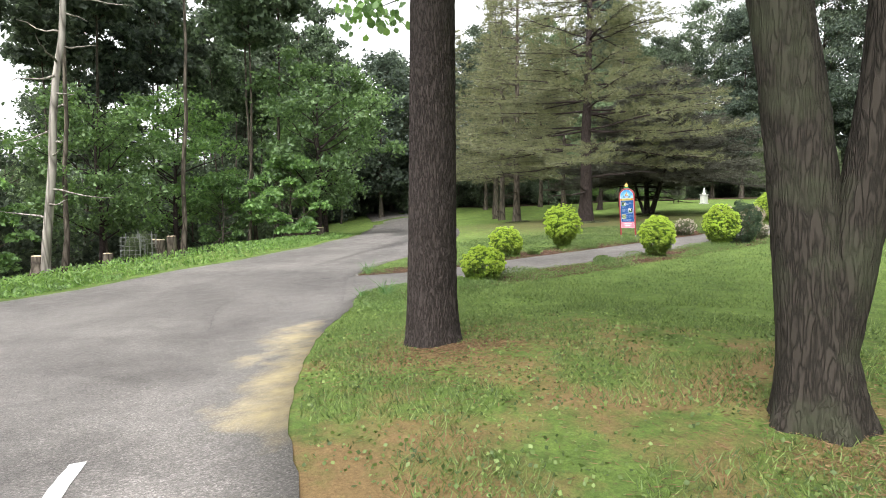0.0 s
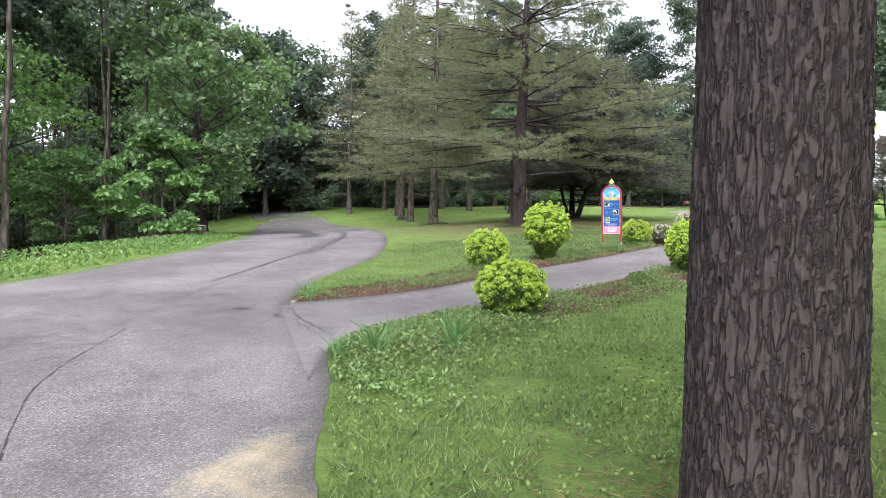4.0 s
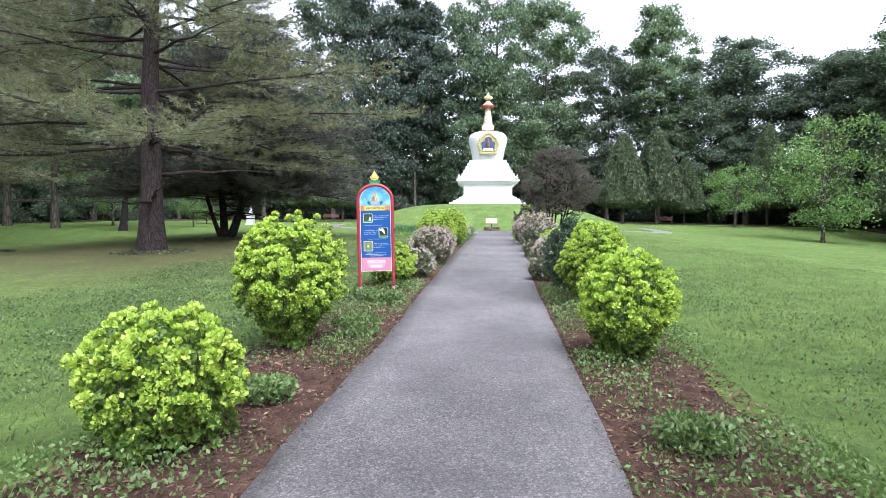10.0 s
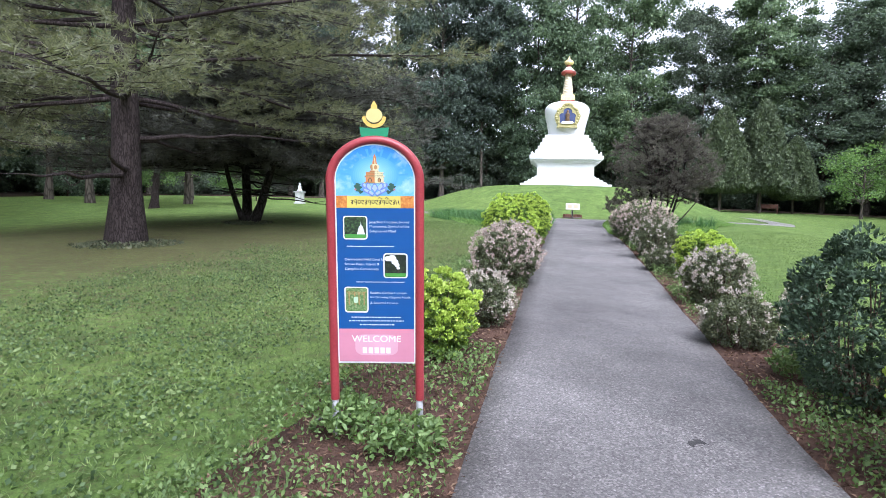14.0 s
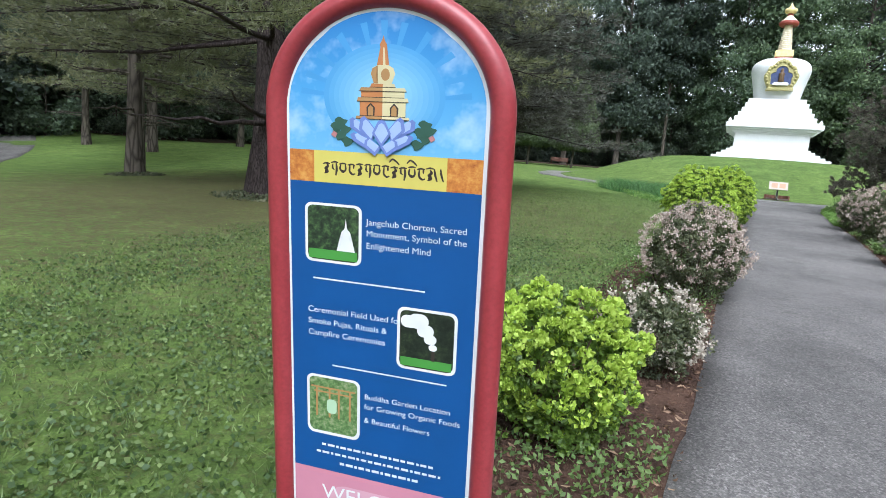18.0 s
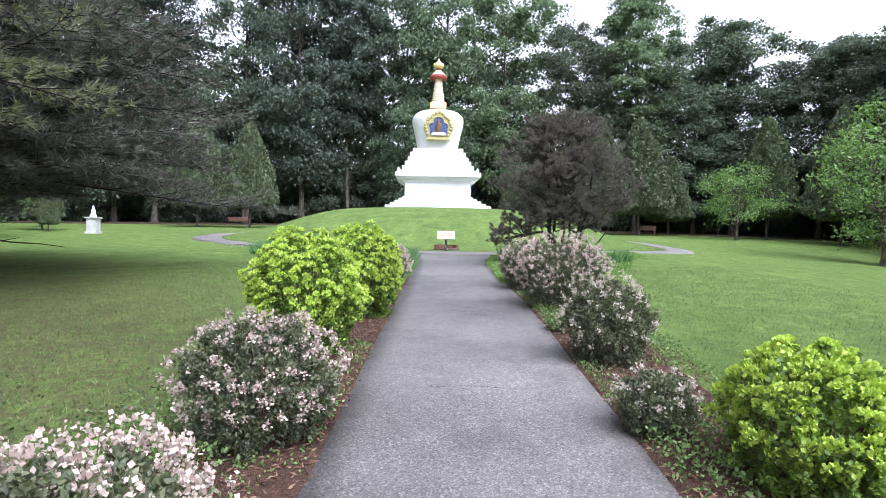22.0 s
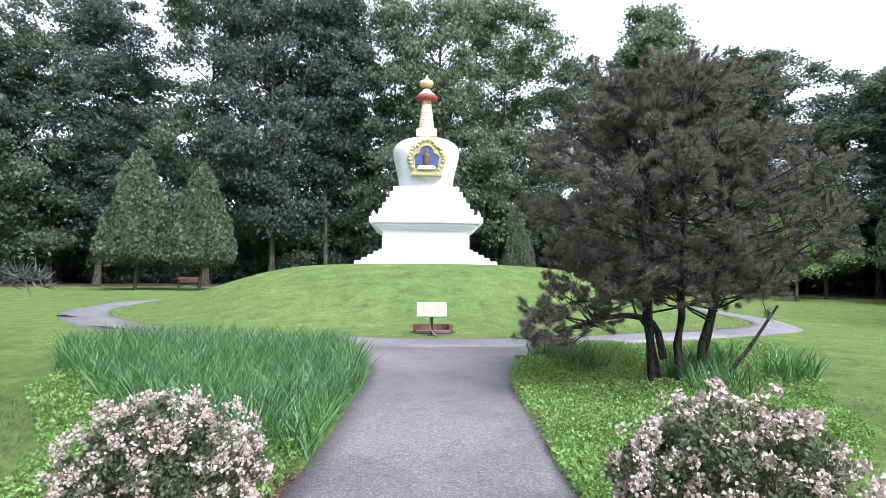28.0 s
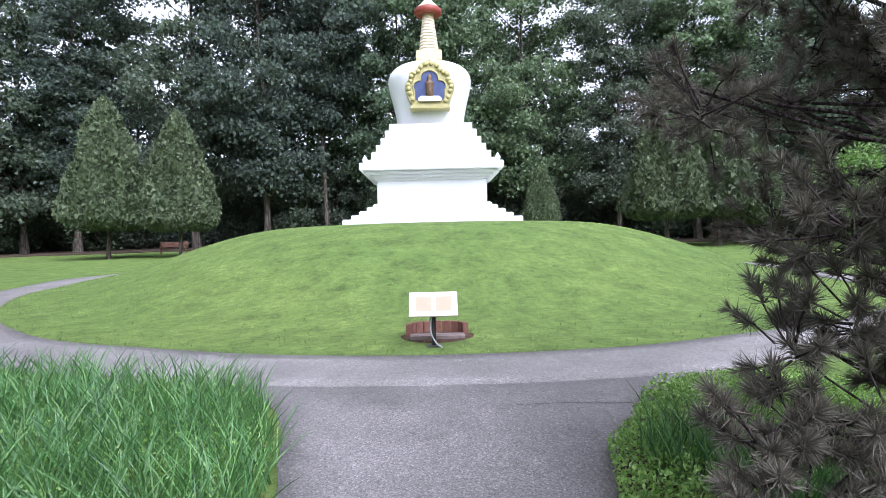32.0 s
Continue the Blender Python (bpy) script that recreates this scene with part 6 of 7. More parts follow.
ped_x, ped_y = -20.0, 38.4
ped = thing("pedestal", ped_x, ped_y, lz(ped_x, ped_y), "square white pedestal on the west lawn", "pedestal")
pale_stone = mottled("pale_weathered_stone", (0.42, 0.42, 0.4), (0.58, 0.58, 0.56), 4, 45, 0.85, 0.2, 0.3, 0.006)
part("block", bm_mesh("block", slab(0.27, 0.1, 0.86, 0.02), pale_stone), ped)
part("plinth", bm_mesh("plinth", slab(0.34, -0.2, 0.12, 0.02), pale_stone), ped)
part("cap", bm_mesh("cap", slab(0.35, 0.86, 0.95, 0.015), pale_stone), ped, "grey stone cap")
idol = tagged(new("statue", bm_mesh("statue", lathe([(0.3, 0), (0.32, 0.06), (0.26, 0.14), (0.17, 0.22), (0.19, 0.36), (0.17, 0.46), (0.07, 0.5), (0.1, 0.56), (0.09, 0.64), (0.03, 0.7)], 20), white_paint, True)), "small white seated statue on a pedestal", "statue")
idol.matrix_world = pose(ped_x, ped_y, lz(ped_x, ped_y) + 0.95) @ Matrix.Diagonal((0.62, 0.62, 0.95, 1))
red_wood = mottled("red_stained_wood", (0.16, 0.075, 0.055), (0.25, 0.13, 0.095), 6, 40, 0.7, 0.25, 0.4, 0.004)


def bench(x, y, turn):
    root = thing("park_bench", x, y, lz(x, y), "red-brown slatted wooden bench at the edge of the wood", "bench", "benches round the mound", turn=turn)

    def bar(name, cx, cy, cz, sx, sy, sz, tilt=0.0):
        b = slab(0.5, -0.5, 0.5, 0.04)
        bmesh.ops.scale(b, vec=(sx, sy, sz), verts=b.verts)
        part(name, bm_mesh(name, b, red_wood), root).matrix_local = pose(cx, cy, cz, tilt, 0, 0)

    for k in range(4):
        bar("seat_slat", 0, -0.18 + 0.12 * k, 0.45, 1.9, 0.1, 0.035)
    for k in range(4):
        bar("back_slat", 0, 0.27 + 0.03 * k, 0.56 + 0.1 * k, 1.9, 0.03, 0.085, -12)
    for sx in (-0.85, 0.85):
        bar("leg", sx, -0.18, 0.2, 0.06, 0.06, 0.46)
        bar("leg", sx, 0.24, 0.2, 0.06, 0.06, 0.46)
        bar("back_post", sx, 0.34, 0.68, 0.06, 0.05, 0.5, -12)
        bar("arm_rest", sx, 0.0, 0.66, 0.07, 0.5, 0.04)
        bar("arm_post", sx, -0.2, 0.55, 0.05, 0.05, 0.22)
    return root


bench(-19.1, 61.8, 14)
bench(21.0, 60.2, -16)

# ---- the iris bed, ground cover and grass ----

blade_iris = leafy("blade_iris", (0.042, 0.108, 0.036), (0.082, 0.19, 0.06), (0.165, 0.305, 0.1), 0.45, 0.3)
blade_lawn = leafy("blade_lawn", (0.05, 0.08, 0.024), (0.12, 0.175, 0.05), (0.24, 0.315, 0.11), 0.55, 0.3)
leaf_clover = leafy("leaf_clover", (0.045, 0.08, 0.028), (0.09, 0.14, 0.045), (0.2, 0.26, 0.09), 0.6, 0.25)
leaf_cover = leafy("leaf_ground_cover", (0.09, 0.145, 0.045), (0.145, 0.22, 0.07), (0.225, 0.315, 0.11), 0.55, 0.28)
leaf_bright = leafy("leaf_bright_cover", (0.115, 0.21, 0.05), (0.19, 0.325, 0.08), (0.3, 0.44, 0.13), 0.5, 0.35)
litter = leafy("litter_chips", (0.07, 0.035, 0.022), (0.15, 0.08, 0.05), (0.3, 0.2, 0.13), 0.9, 0.05, (1, 1, 1))
needle_litter = leafy("fallen_needles", (0.11, 0.06, 0.03), (0.2, 0.12, 0.06), (0.3, 0.2, 0.11), 0.9, 0.05, (1, 1, 1))


def edge(line, y):
    p = sorted(((b, a_) for a_, b in line))
    return np.interp(y, [q[0] for q in p], [q[1] for q in p])


def blades(p, height, width, rng, lean=0.3, droop=0.25, seg=3):
    """Grass blades at p: narrow strips that bend over."""
    n = len(p)
    h = height * rng.uniform(0.55, 1.15, n)
    th, side = rng.uniform(0, 2 * np.pi, n), rng.uniform(0, 2 * np.pi, n)
    d = np.stack([np.cos(th), np.sin(th), np.zeros(n)], 1)
    s = np.stack([np.cos(side), np.sin(side), np.zeros(n)], 1)
    k = lean * np.abs(rng.normal(0, 1, n))
    rows = []
    for i in range(seg):
        u = i / seg
        c = p + d * (h * (k * u + droop * u**2.2))[:, None] + [0, 0, 1] * (h * (u - 0.35 * droop * u**2.5))[:, None]
        w = (width * (1 - 0.55 * u))
        rows += [c - s * w, c + s * w]
    tip = p + d * (h * (k + droop))[:, None] + [0, 0, 1] * (h * (1 - 0.35 * droop))[:, None]
    rows += [tip - s * width * 0.08, tip + s * width * 0.08]
    m = len(rows)
    v = np.stack(rows, 1).reshape(-1, 3)
    b = np.arange(n)[:, None] * m
    f = np.concatenate([b + [2 * i, 2 * i + 1, 2 * i + 3, 2 * i + 2] for i in range(seg)], 1).reshape(-1, 4)
    return v, f


def on_land(x, y, lift=0.0):
    return np.stack([x, y, land(x, y) + lift], 1)


def stuff(name, me, label, category):
    return tagged(new(name, me), label, category, kind="stuff")


g = np.random.default_rng(200)
# iris bed west of the path
n = 15000
y = g.uniform(18.7, 26.3, n)
wide = np.interp(y, [18.7, 19.6, 20.5, 23.0, 25.2, 26.3], [1.0, 1.7, 2.7, 4.9, 5.4, 3.6])
x = edge(PATH_L, y) - 0.01 - wide * g.uniform(0, 1, n)
x = np.where(y > 25.2, np.minimum(x, -1.9 - (y - 25.2) * 1.5), x)
ok = np.hypot(x - RING[0], y - RING[1]) > 14.45
ok &= 0.5 + 0.5 * np.sin(x * 2.3 + y * 1.7) * np.sin(y * 2.9 - x) > g.uniform(-0.5, 0.55, n)
low_end = smooth(18.7, 20.6, y)
keep = ok & (g.uniform(0, 1, n) < 0.25 + 0.75 * low_end)
stuff("iris_leaves", Heap().add(blades(on_land(x[keep], y[keep]), 0.5, 0.008, g, 0.34, 0.27, 4)).mesh("iris_leaves", blade_iris), "dense bed of tall green iris leaves beside the path", "plants")
n = 20000
y = g.uniform(17.3, 26.0, n)
x = edge(PATH_L, y) - 0.05 - np.interp(y, [17.3, 19, 21, 26], [1.7, 2.4, 4.0, 5.6]) * g.uniform(0, 1, n)
ok = np.hypot(x - RING[0], y - RING[1]) > 14.4
stuff("bed_plants", Heap().add(leaf_arrays(on_land(x[ok], y[ok], 0.02) + np.stack([0 * x[ok], 0 * x[ok], g.uniform(0, 0.16, ok.sum())], 1), np.array([0, 0, 0.4]), 0.05, g, 0.55, 0.12, 0.9)).mesh("bed_plants", leaf_bright), "low leafy weeds among the iris leaves", "plants")
# bright ground cover under the dark pine
n = 95000
y = g.uniform(17.4, 25.4, n)
x = edge(PATH_R, y) - 0.12 + np.interp(y, [17.4, 19, 22, 25.4], [1.6, 3.2, 4.6, 5.0]) * g.uniform(0, 1, n)
ok = (np.hypot(x - RING[0], y - RING[1]) > 14.4) & (np.sin(x * 2.4 + y) + np.sin(y * 1.9 - x * 1.3) + 0.5 * np.sin(5 * x) > g.uniform(-3.2, -0.9, n))
hgt = 0.16 + 0.12 * np.sin(x * 2.1 + 1) * np.sin(y * 1.6)
stuff("ground_cover", Heap().add(leaf_arrays(on_land(x[ok], y[ok], 0.01) + np.stack([0 * x[ok], 0 * x[ok], (hgt * g.uniform(0.1, 1, n))[ok]], 1), np.array([0, 0, 0.5]), 0.043, g, 0.55, 0.12, 0.9)).mesh("ground_cover", leaf_bright), "bright green leafy ground cover under the dark pine", "plants")
n = 1500
a_ = g.uniform(0, 2 * np.pi, n)
cx, cy = np.array([[3.9, 22.3], [4.5, 22.9], [2.2, 22.6], [1.9, 23.3], [5.1, 21.9], [3.4, 20.6]])[np.arange(n) % 6].T
rr = 0.38 * np.sqrt(g.uniform(0, 1, n))
stuff("iris_tufts", Heap().add(blades(on_land(cx + rr * np.cos(a_), cy + rr * np.sin(a_)), 0.6, 0.009, g, 0.25, 0.25, 4)).mesh("iris_tufts", blade_iris), "tufts of iris leaves under the dark pine", "plants")


def road_edge(x, y):
    """Whether a place lies on the lawn side of the drive."""
    px, py = np.array(ROAD_R)[:, 0][::-1], np.array(ROAD_R)[:, 1][::-1]
    return y > np.interp(x, px, py) + 0.05


# beds along the path: weeds over the mulch, and chips of bark
for name, line, sgn, mat, seed in (("bed_weeds", PATH_L, -1, leaf_cover, 211), ("bed_weeds", PATH_R, 1, leaf_cover, 212)):
    g2 = np.random.default_rng(seed)
    n = 60000
    y = g2.uniform(-10.8, 18.5, n)
    x = edge(line, y) + sgn * g2.uniform(0.02, 1.5, n)
    clump = np.sin(x * 3.1 + y * 1.3) + np.sin(y * 2.7 - x * 1.9) + np.sin(y * 0.8 + 2) * 0.8
    ok = (clump > g2.uniform(-1.0, 2.0, n) - (0.7 if sgn > 0 else 0.0)) & road_edge(x, y)
    lift = g2.uniform(0.0, 0.11, n) * np.clip(clump + 0.5, 0.3, 1.6)
    pts = on_land(x, y, 0.01)
    pts[:, 2] += lift
    stuff(name, Heap().add(leaf_arrays(pts[ok], np.array([0, 0, 0.55]), 0.036, g2, 0.6, 0.12, 0.8)).mesh(name, mat), "low green weeds growing over the mulch", "plants")
    n = 16000
    y = g2.uniform(-11.6, 18.5, n)
    x = edge(line, y) + sgn * g2.uniform(-0.03, 1.35, n)
    ok = road_edge(x, y)
    stuff("mulch_chips", Heap().add(leaf_arrays(on_land(x[ok], y[ok], 0.014), np.array([0.0, 0, 0.05]) + g2.normal(0, 0.4, (ok.sum(), 3)) * [1, 1, 0.2], 0.055, g2, 0.3, 0.1, 0.15)).mesh("mulch_chips", litter), "bark chips and dead leaves on the bed", "mulch")


def lawn_blades(name, count, x0, x1, y0, y1, height, width, seed, label="short mown grass blades of the lawn"):
    r = np.random.default_rng(seed)
    x, y = r.uniform(x0, x1, count), r.uniform(y0, y1, count)
    ok = road_edge(x, y)
    onpath = (x > edge(PATH_L, y) - 1.0) & (x < edge(PATH_R, y) + 0.95) & (y > -11.2) & (y < 25)
    ok &= ~onpath
    rim = np.minimum.reduce([x - x0, x1 - x, y - y0, y1 - y])
    ok &= r.uniform(0, 1, count) < np.clip(rim / 1.8 + 0.1, 0, 1)
    bare = np.hypot(x - 7.2, y + 14.4)
    patch = np.sin(x * 1.9 + 0.6 * y) * np.sin(y * 2.3 - 0.7 * x) + 0.5 * np.sin(3.7 * x + 1) * np.sin(4.1 * y)
    ok &= ~((bare < 6.5) & (patch > 0.12 + 0.07 * (bare - 3)))
    stuff(name, Heap().add(blades(on_land(x[ok], y[ok]), height, width, r, 0.5, 0.35, 1)).mesh(name, blade_lawn), label, "grass")


lawn_blades("lawn_grass", 110000, -0.5, 12.5, -17.6, -8.0, 0.07, 0.0045, 301)
lawn_blades("lawn_grass", 45000, 0.6, 7.5, -9.0, 6.0, 0.05, 0.0045, 302)
lawn_blades("lawn_grass", 45000, -9.0, -2.2, -9.0, 6.0, 0.05, 0.0045, 303)
lawn_blades("lawn_grass", 36000, -8.5, -2.4, 4.0, 22.0, 0.05, 0.005, 304)
lawn_blades("lawn_grass", 30000, 1.6, 9.0, 4.0, 22.0, 0.05, 0.005, 305)
g3 = np.random.default_rng(310)
t = g3.uniform(0, 2 * np.pi, 9000)
rr = 12.8 - g3.uniform(0, 1, 9000) ** 2 * 5
x, y = RING[0] + rr * np.sin(t), RING[1] - rr * np.cos(t)
ok = y < 40
stuff("mound_grass", Heap().add(blades(on_land(x[ok], y[ok]), 0.06, 0.008, g3, 0.5, 0.3, 1)).mesh("mound_grass", blade_lawn), "short grass on the mound", "grass")
# clover and flat weeds in the lawn
def clover(count, x0, x1, y0, y1, seed, mat):
    r = np.random.default_rng(seed)
    x, y = r.uniform(x0, x1, count), r.uniform(y0, y1, count)
    ok = road_edge(x, y) & ~((x > edge(PATH_L, y) - 1.0) & (x < edge(PATH_R, y) + 0.95) & (y > -11.2))
    ok &= np.sin(x * 2.7 + 1.1 * y) + np.sin(y * 3.1 - 1.7 * x) + 0.6 * np.sin(5.3 * x) > r.uniform(-2.2, 1.2, count)
    rim = np.minimum.reduce([x - x0, x1 - x, y - y0, y1 - y])
    ok &= r.uniform(0, 1, count) < np.clip(rim / 2.2 + 0.05, 0, 1)
    pts = on_land(x, y, 0.008)
    pts[:, 2] += r.uniform(0, 0.03, count)
    stuff("clover", Heap().add(leaf_arrays(pts[ok], np.array([0.0, 0, 0.3]) + r.normal(0, 1, (ok.sum(), 3)) * [1, 1, 0.3], 0.033, r, 0.8, 0.1, 0.5)).mesh("clover", mat), "clover and flat weeds growing in the lawn", "plants")


clover(90000, -9.0, -2.0, -5.0, 10.0, 321, leaf_clover)
clover(14000, 1.2, 5.0, -9.0, 6.0, 322, leaf_clover)
clover(30000, -0.5, 11.0, -17.5, -9.0, 323, blade_lawn)
# fallen needles round the two big trunks
n = 16000
cx = np.where(np.arange(n) % 2 == 0, 4.6, 9.3)
rr, a_ = np.abs(g3.normal(0, 1.1, n)), g3.uniform(0, 2 * np.pi, n)
x, y = cx + rr * np.cos(a_), -13.9 + rr * np.sin(a_)
ok = road_edge(x, y)
stuff("needle_litter", Heap().add(leaf_arrays(on_land(x[ok], y[ok], 0.012), g3.normal(0, 1, (ok.sum(), 3)) * [1, 1, 0.12], 0.07, g3, 0.09, 0.05, 0.1)).mesh("needle_litter", needle_litter), "brown fallen pine needles round the trunks", "litter")
# weeds at the foot of the path and on the verge
n = 9000
y = g3.uniform(-12.9, -9.6, n)
x = edge(PATH_R, y) + np.abs(g3.normal(0, 0.75, n))
ok = road_edge(x, y)
pts = on_land(x, y, 0.01)
pts[:, 2] += g3.uniform(0, 0.09, n)
stuff("path_weeds", Heap().add(leaf_arrays(pts[ok], np.array([0, 0, 0.5]), 0.05, g3, 0.5, 0.12, 0.9)).mesh("path_weeds", leaf_cover), "leafy weeds at the foot of the path", "plants")
tuft_at = [(0.1, -11.95, 0.45), (0.4, -10.95, 0.4), (-3.15, -10.4, 0.38), (0.6, -11.3, 0.35), (-0.05, -12.4, 0.3)]
for tx, ty, th_ in tuft_at:
    tuft = thing("daylily", tx, ty, lz(tx, ty), "small tuft of strap-like green leaves", "plant", "daylily tufts")
    for k in range(30):
        r_, q_ = 0.09 * math.sqrt(g3.uniform(0, 1)), g3.uniform(0, 2 * np.pi)
        foot = on_land(np.array([tx + r_ * math.cos(q_)]), np.array([ty + r_ * math.sin(q_)])) - [tx, ty, lz(tx, ty)]
        part("leaf", Heap().add(blades(foot, th_, 0.008, g3, 0.45, 0.4, 4)).mesh("leaf", blade_iris), tuft)
n = 14000
u = g3.uniform(0, 1, n)
L = curve_points(ROAD_L[4:14], 200)
i = (u * 199).astype(int)
d_ = g3.uniform(0.1, 1, n) ** 1.0 * 4.2
x, y = L[i, 0] - 0.72 * d_, L[i, 1] - 0.68 * d_
pts = on_land(x, y, 0.01)
pts[:, 2] += g3.uniform(0, 0.3, n) * np.clip(d_ / 2, 0.15, 1)
stuff("verge_plants", Heap().add(leaf_arrays(pts, np.array([0, 0, 0.6]), 0.13, g3, 0.4, 0.12, 0.8)).mesh("verge_plants", leaf_fresh), "green weeds on the verge of the drive", "plants")

# leafy weeds in the beds
weed_rng = np.random.default_rng(400)
for wx_, wy_, ww, wh in [(-2.32, -2.55, 0.62, 0.24), (-2.3, -0.25, 0.55, 0.2), (-2.75, -0.05, 0.5, 0.22), (-2.55, -4.9, 0.5, 0.18), (0.5, -5.6, 0.55, 0.2), (0.75, 1.9, 0.5, 0.22), (-2.1, 4.3, 0.4, 0.2), (-2.0, 7.0, 0.4, 0.2), (1.0, 12.2, 0.5, 0.24), (-1.75, 15.0, 0.45, 0.22)]:
    weed = thing("leafy_weed", wx_, wy_, lz(wx_, wy_), "low clump of leafy green weeds in the mulch", "plant", "weeds in the beds")
    p, d, u, s = shrub_points(650, ww, wh, 0.8, weed_rng, 0.7)
    part("leaves", Heap().add(leaf_arrays(p, d, 0.05, weed_rng, 0.5, 0.12, 0.8, True)).mesh("leaves", leaf_cover), weed)

# ivy and dead leaves round the pine trunks
ivy_leaf = leafy("leaf_ivy_mixed", (0.05, 0.06, 0.03), (0.09, 0.11, 0.055), (0.16, 0.15, 0.09), 0.7, 0.15)
for tx, ty, ring_ in [(-11.57, 9.09, 1.25), (-19.3, 11.3, 0.9), (-12.6, 16.9, 0.9)]:
    ivy = thing("ground_ivy", tx, ty, lz(tx, ty), "low ring of ivy and dead leaves round a pine trunk", "plant", "ivy round the pine trunks")
    n = 1500
    rr, a_ = 0.35 + (ring_ - 0.35) * weed_rng.uniform(0, 1, n) ** 1.3, weed_rng.uniform(0, 2 * np.pi, n)
    x, y = tx + rr * np.cos(a_), ty + rr * np.sin(a_)
    p = np.stack([x - tx, y - ty, land(x, y) - lz(tx, ty) + weed_rng.uniform(0.0, 0.14, n) * np.clip(1.25 - rr / ring_, 0.1, 1)], 1)
    part("leaves", Heap().add(leaf_arrays(p, np.array([0.0, 0, 0.5]), 0.075, weed_rng, 0.8, 0.1, 0.8)).mesh("leaves", ivy_leaf), ivy)
stick = thing("fallen_stick", -2.74, 0.02, lz(-2.74, 0.02), "pale bare stick lying across the weeds", "stick")
part("wood", Heap().add(tube_arrays(curve_points([(-0.22, -0.08, 0.06), (-0.08, -0.05, 0.1), (0.05, 0.02, 0.1), (0.2, 0.12, 0.14)], 14), np.linspace(0.009, 0.005, 14), 7)).mesh("wood", bark_pale, True), stick)

# ---- marks on the asphalt ----

line_paint = mottled("worn_road_paint", (0.45, 0.45, 0.44), (0.62, 0.62, 0.6), 12, 40, 0.8, 0.2)
seam = mottled("crack_filler", (0.03, 0.028, 0.027), (0.06, 0.055, 0.053), 8, 60, 0.6, 0.3)
wet = mottled("puddle_damp", (0.03, 0.029, 0.028), (0.05, 0.047, 0.045), 5, 60, 0.12, 0.5, 0.02, 0.001)


def mark(name, pts, width, lift, mat, label, category, rag=0.3, n=60, seed=1):
    r = np.random.default_rng(seed)
    c = curve_points(pts, n)
    t = unit(np.gradient(c, axis=0))
    s = np.stack([-t[:, 1], t[:, 0]], 1)
    c = c + s * (np.convolve(r.normal(0, 1, n), np.ones(3) / 3, "same") * width * rag * 2)[:, None]
    w = width * 0.5 * (1 + rag * r.normal(0, 1, n)).clip(0.25, 2)
    a_, b_ = c - s * w[:, None], c + s * w[:, None]
    v = np.stack([a_, b_], 1).reshape(-1, 2)
    v3 = np.column_stack([v, land(v[:, 0], v[:, 1]) + lift])
    f = [(2 * k, 2 * k + 1, 2 * k + 3, 2 * k + 2) for k in range(n - 1)]
    return tagged(new(name, fastmesh(name, v3, f, mat, True)), label, category, kind="structure")


mark("parking_line", [(7.0, -18.2), (5.15, -17.57)], 0.11, 0.019, line_paint, "worn white parking line on the asphalt", "marking", 0.05, 20, 2)
damp = mottled("damp_asphalt", (0.05, 0.045, 0.043), (0.085, 0.077, 0.073), 3, 90, 0.5, 0.35, 0.3, 0.003)
for k, (pts, w) in enumerate([([(-9.0, -6.0), (-11.6, -2.9), (-14.6, 0.1), (-18.2, 2.6)], 0.22), ([(-6.2, -10.4), (-8.2, -7.4), (-10.4, -4.7), (-12.6, -2.4)], 0.07), ([(-14.0, -2.4), (-17.0, 0.0), (-20.4, 2.2)], 0.7), ([(-19.0, 0.0), (-22.0, 2.3)], 0.9)]):
    mark("damp_track", pts, w, 0.0195, damp, "dark damp wheel track on the drive", "damp track", 0.25, 60, 80 + k)
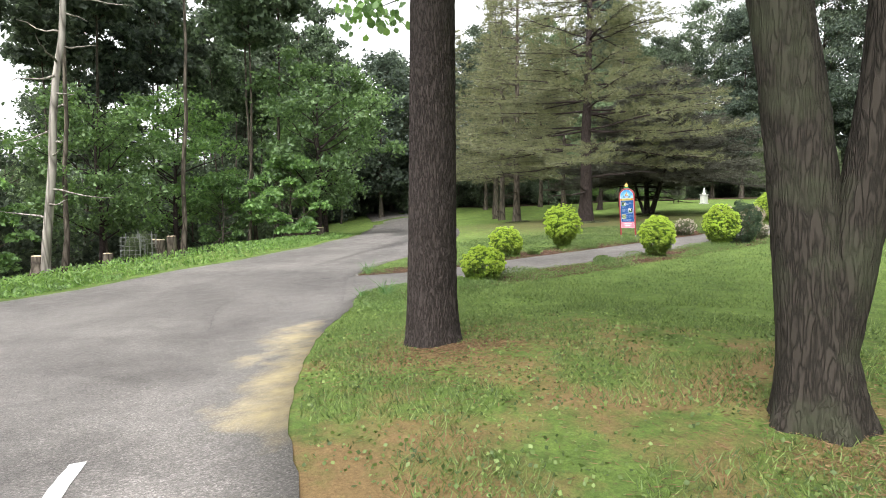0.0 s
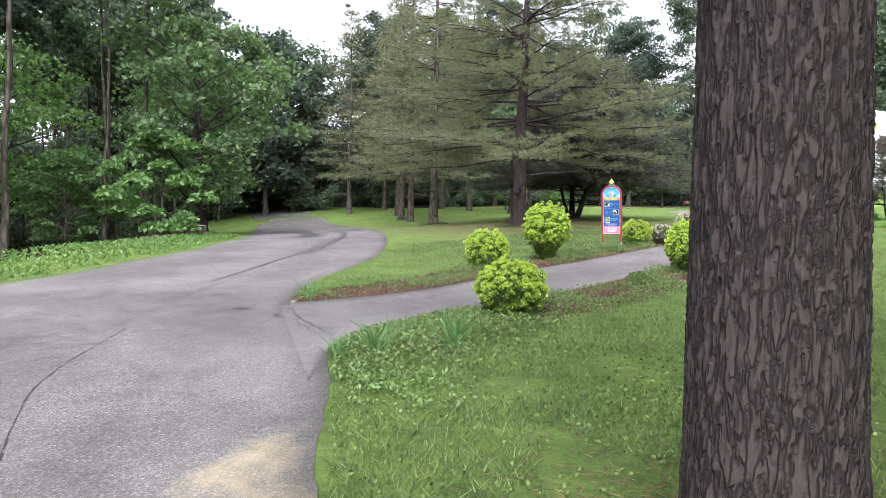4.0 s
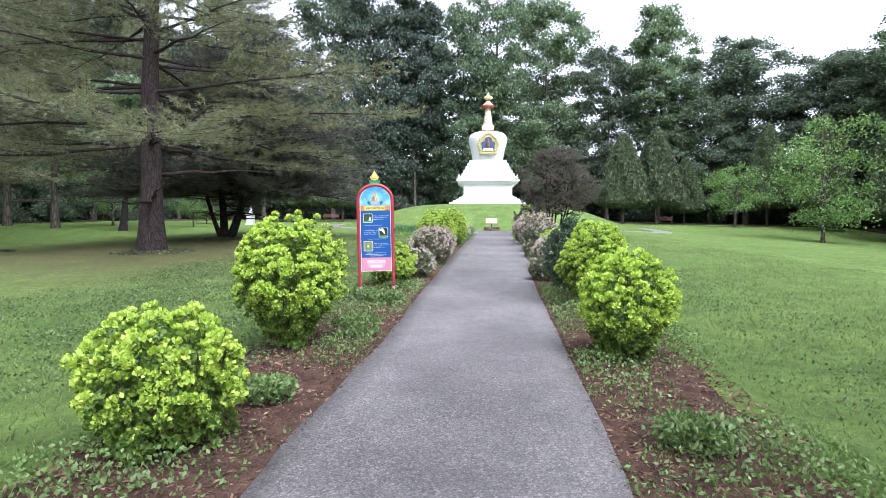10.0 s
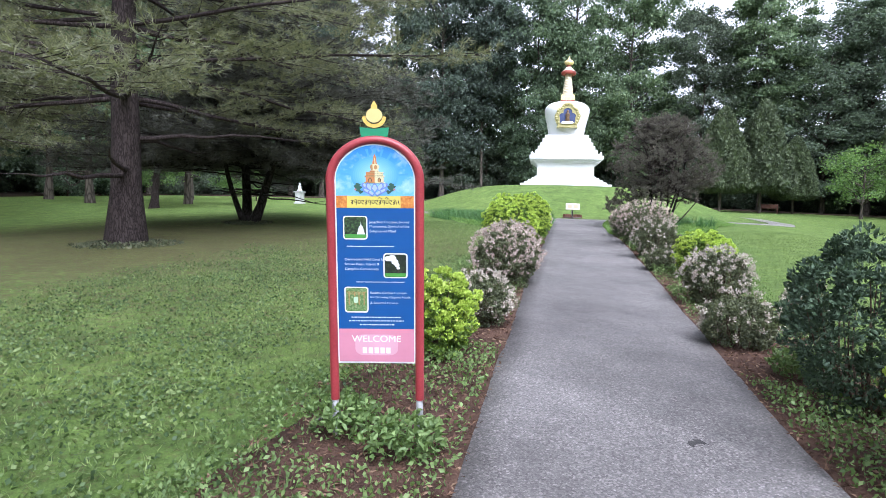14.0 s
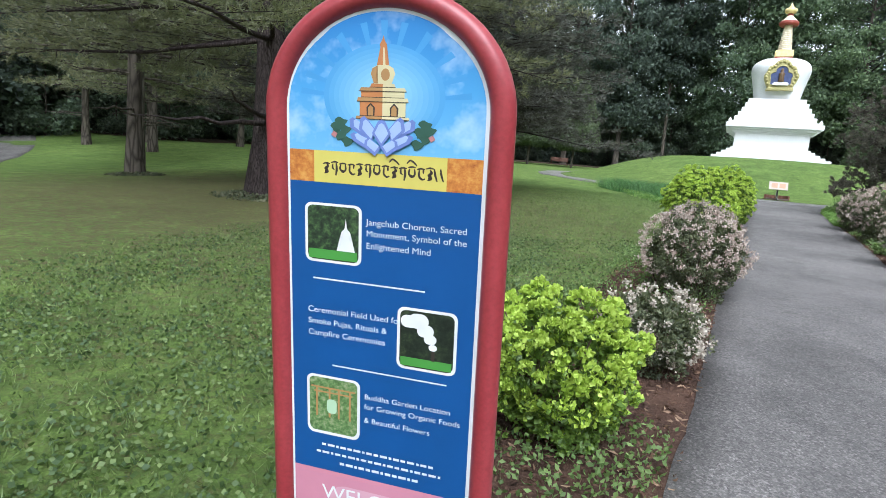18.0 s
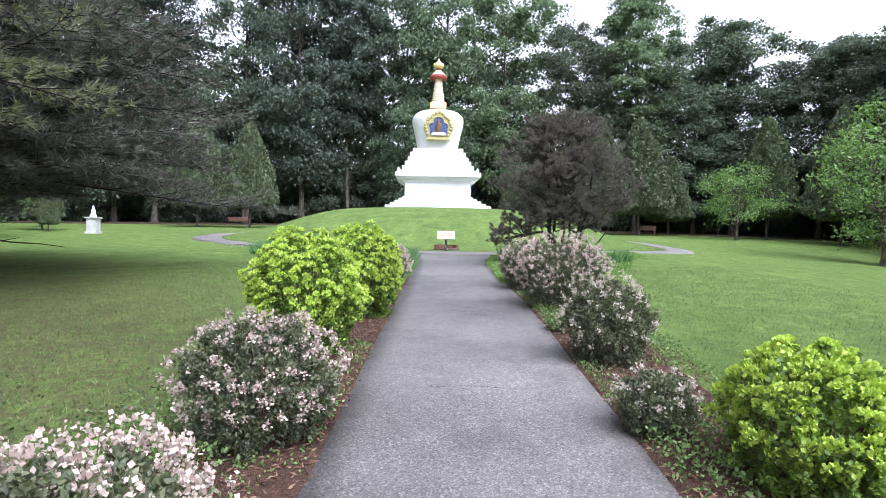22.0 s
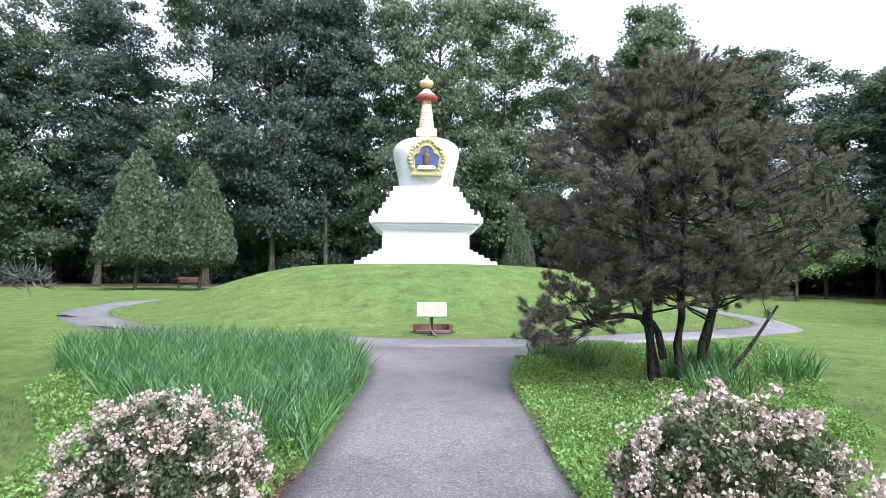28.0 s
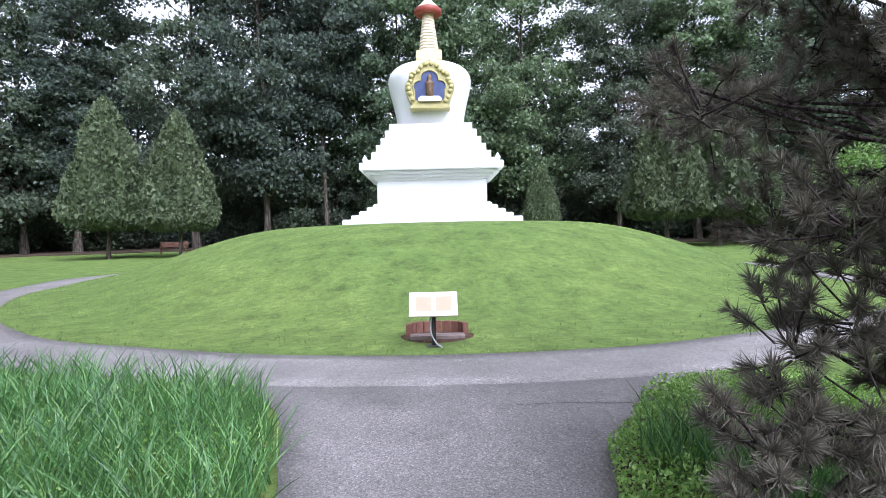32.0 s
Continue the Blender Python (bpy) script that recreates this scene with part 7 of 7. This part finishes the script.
for k, pts in enumerate([[(-3.4, -13.3), (-5.0, -11.5), (-7.0, -9.0), (-10, -5.0)], [(0.5, -15.4), (-1.5, -14.6), (-3.2, -13.2)]]):
    mark("road_crack", pts, 0.008, 0.0195, seam, "dark crack in the asphalt", "crack", 0.6, 80, 10 + k)
for k, (yy, x0, x1) in enumerate([(13.0, -1.2, 0.5), (14.9, -0.9, 0.6), (9.6, -0.9, -0.2), (24.9, 0.7, 2.0)]):
    mark("path_crack", [(x0, yy), ((x0 + x1) / 2, yy + 0.03), (x1, yy - 0.03)], 0.009, 0.0195, seam, "fine dark crack across the path", "crack", 0.6, 50, 30 + k)
for pts, w in [([(-8.9, 29.5), (-8.0, 28.8)], 0.28), ([(-12.0, 33.2), (-11.3, 32.2)], 0.24)]:
    mark("puddle", pts, w, 0.026, wet, "small dark puddle on the ring path", "puddle", 0.35, 24, 40)
for k, pts in enumerate([[(-2.66, -11.12), (-2.3, -11.3), (-1.91, -11.48), (-1.36, -11.65), (-0.86, -11.78)], [(-2.5, -11.2), (-2.45, -11.45), (-2.2, -11.75), (-2.05, -12.0)], [(-2.3, -11.3), (-2.12, -11.4), (-2.2, -11.6), (-2.38, -11.52)], [(-1.5, -11.6), (-1.3, -11.82), (-1.0, -11.84)], [(-1.9, -11.48), (-1.75, -11.66), (-1.45, -11.72)]]):
    mark("road_crack", pts, 0.011, 0.0235, seam, "crazed dark crack where the path leaves the drive", "crack", 0.75, 70, 60 + k)
for k, (x, y, w) in enumerate([(-3.15, -11.62, 0.09), (-4.6, -11.2, 0.06)]):
    mark("road_hole", [(x - 0.1, y - 0.06), (x + 0.1, y + 0.05)], w, 0.0235, seam, "shallow dark hole in the asphalt", "hole", 0.35, 14, 70 + k)
mark("leaf_mat", [(-0.55, 0.22), (-0.44, 0.28)], 0.07, 0.0195, seam, "small dark clot of leaves on the path", "litter", 0.3, 10, 45)
stone = bm_mesh("stone", lathe([(0.05, -0.02), (0.06, 0.01), (0.05, 0.03), (0.02, 0.04)], 9), ring_mat, True)
for x, y in [(-2.95, -10.85)]:
    ob = tagged(new("pale_stone", stone), "small pale stone lying at the edge of the grass", "stone", "pale stones")
    ob.matrix_world = pose(x, y, lz(x, y) + 0.012, 0, 0, 40 * x)
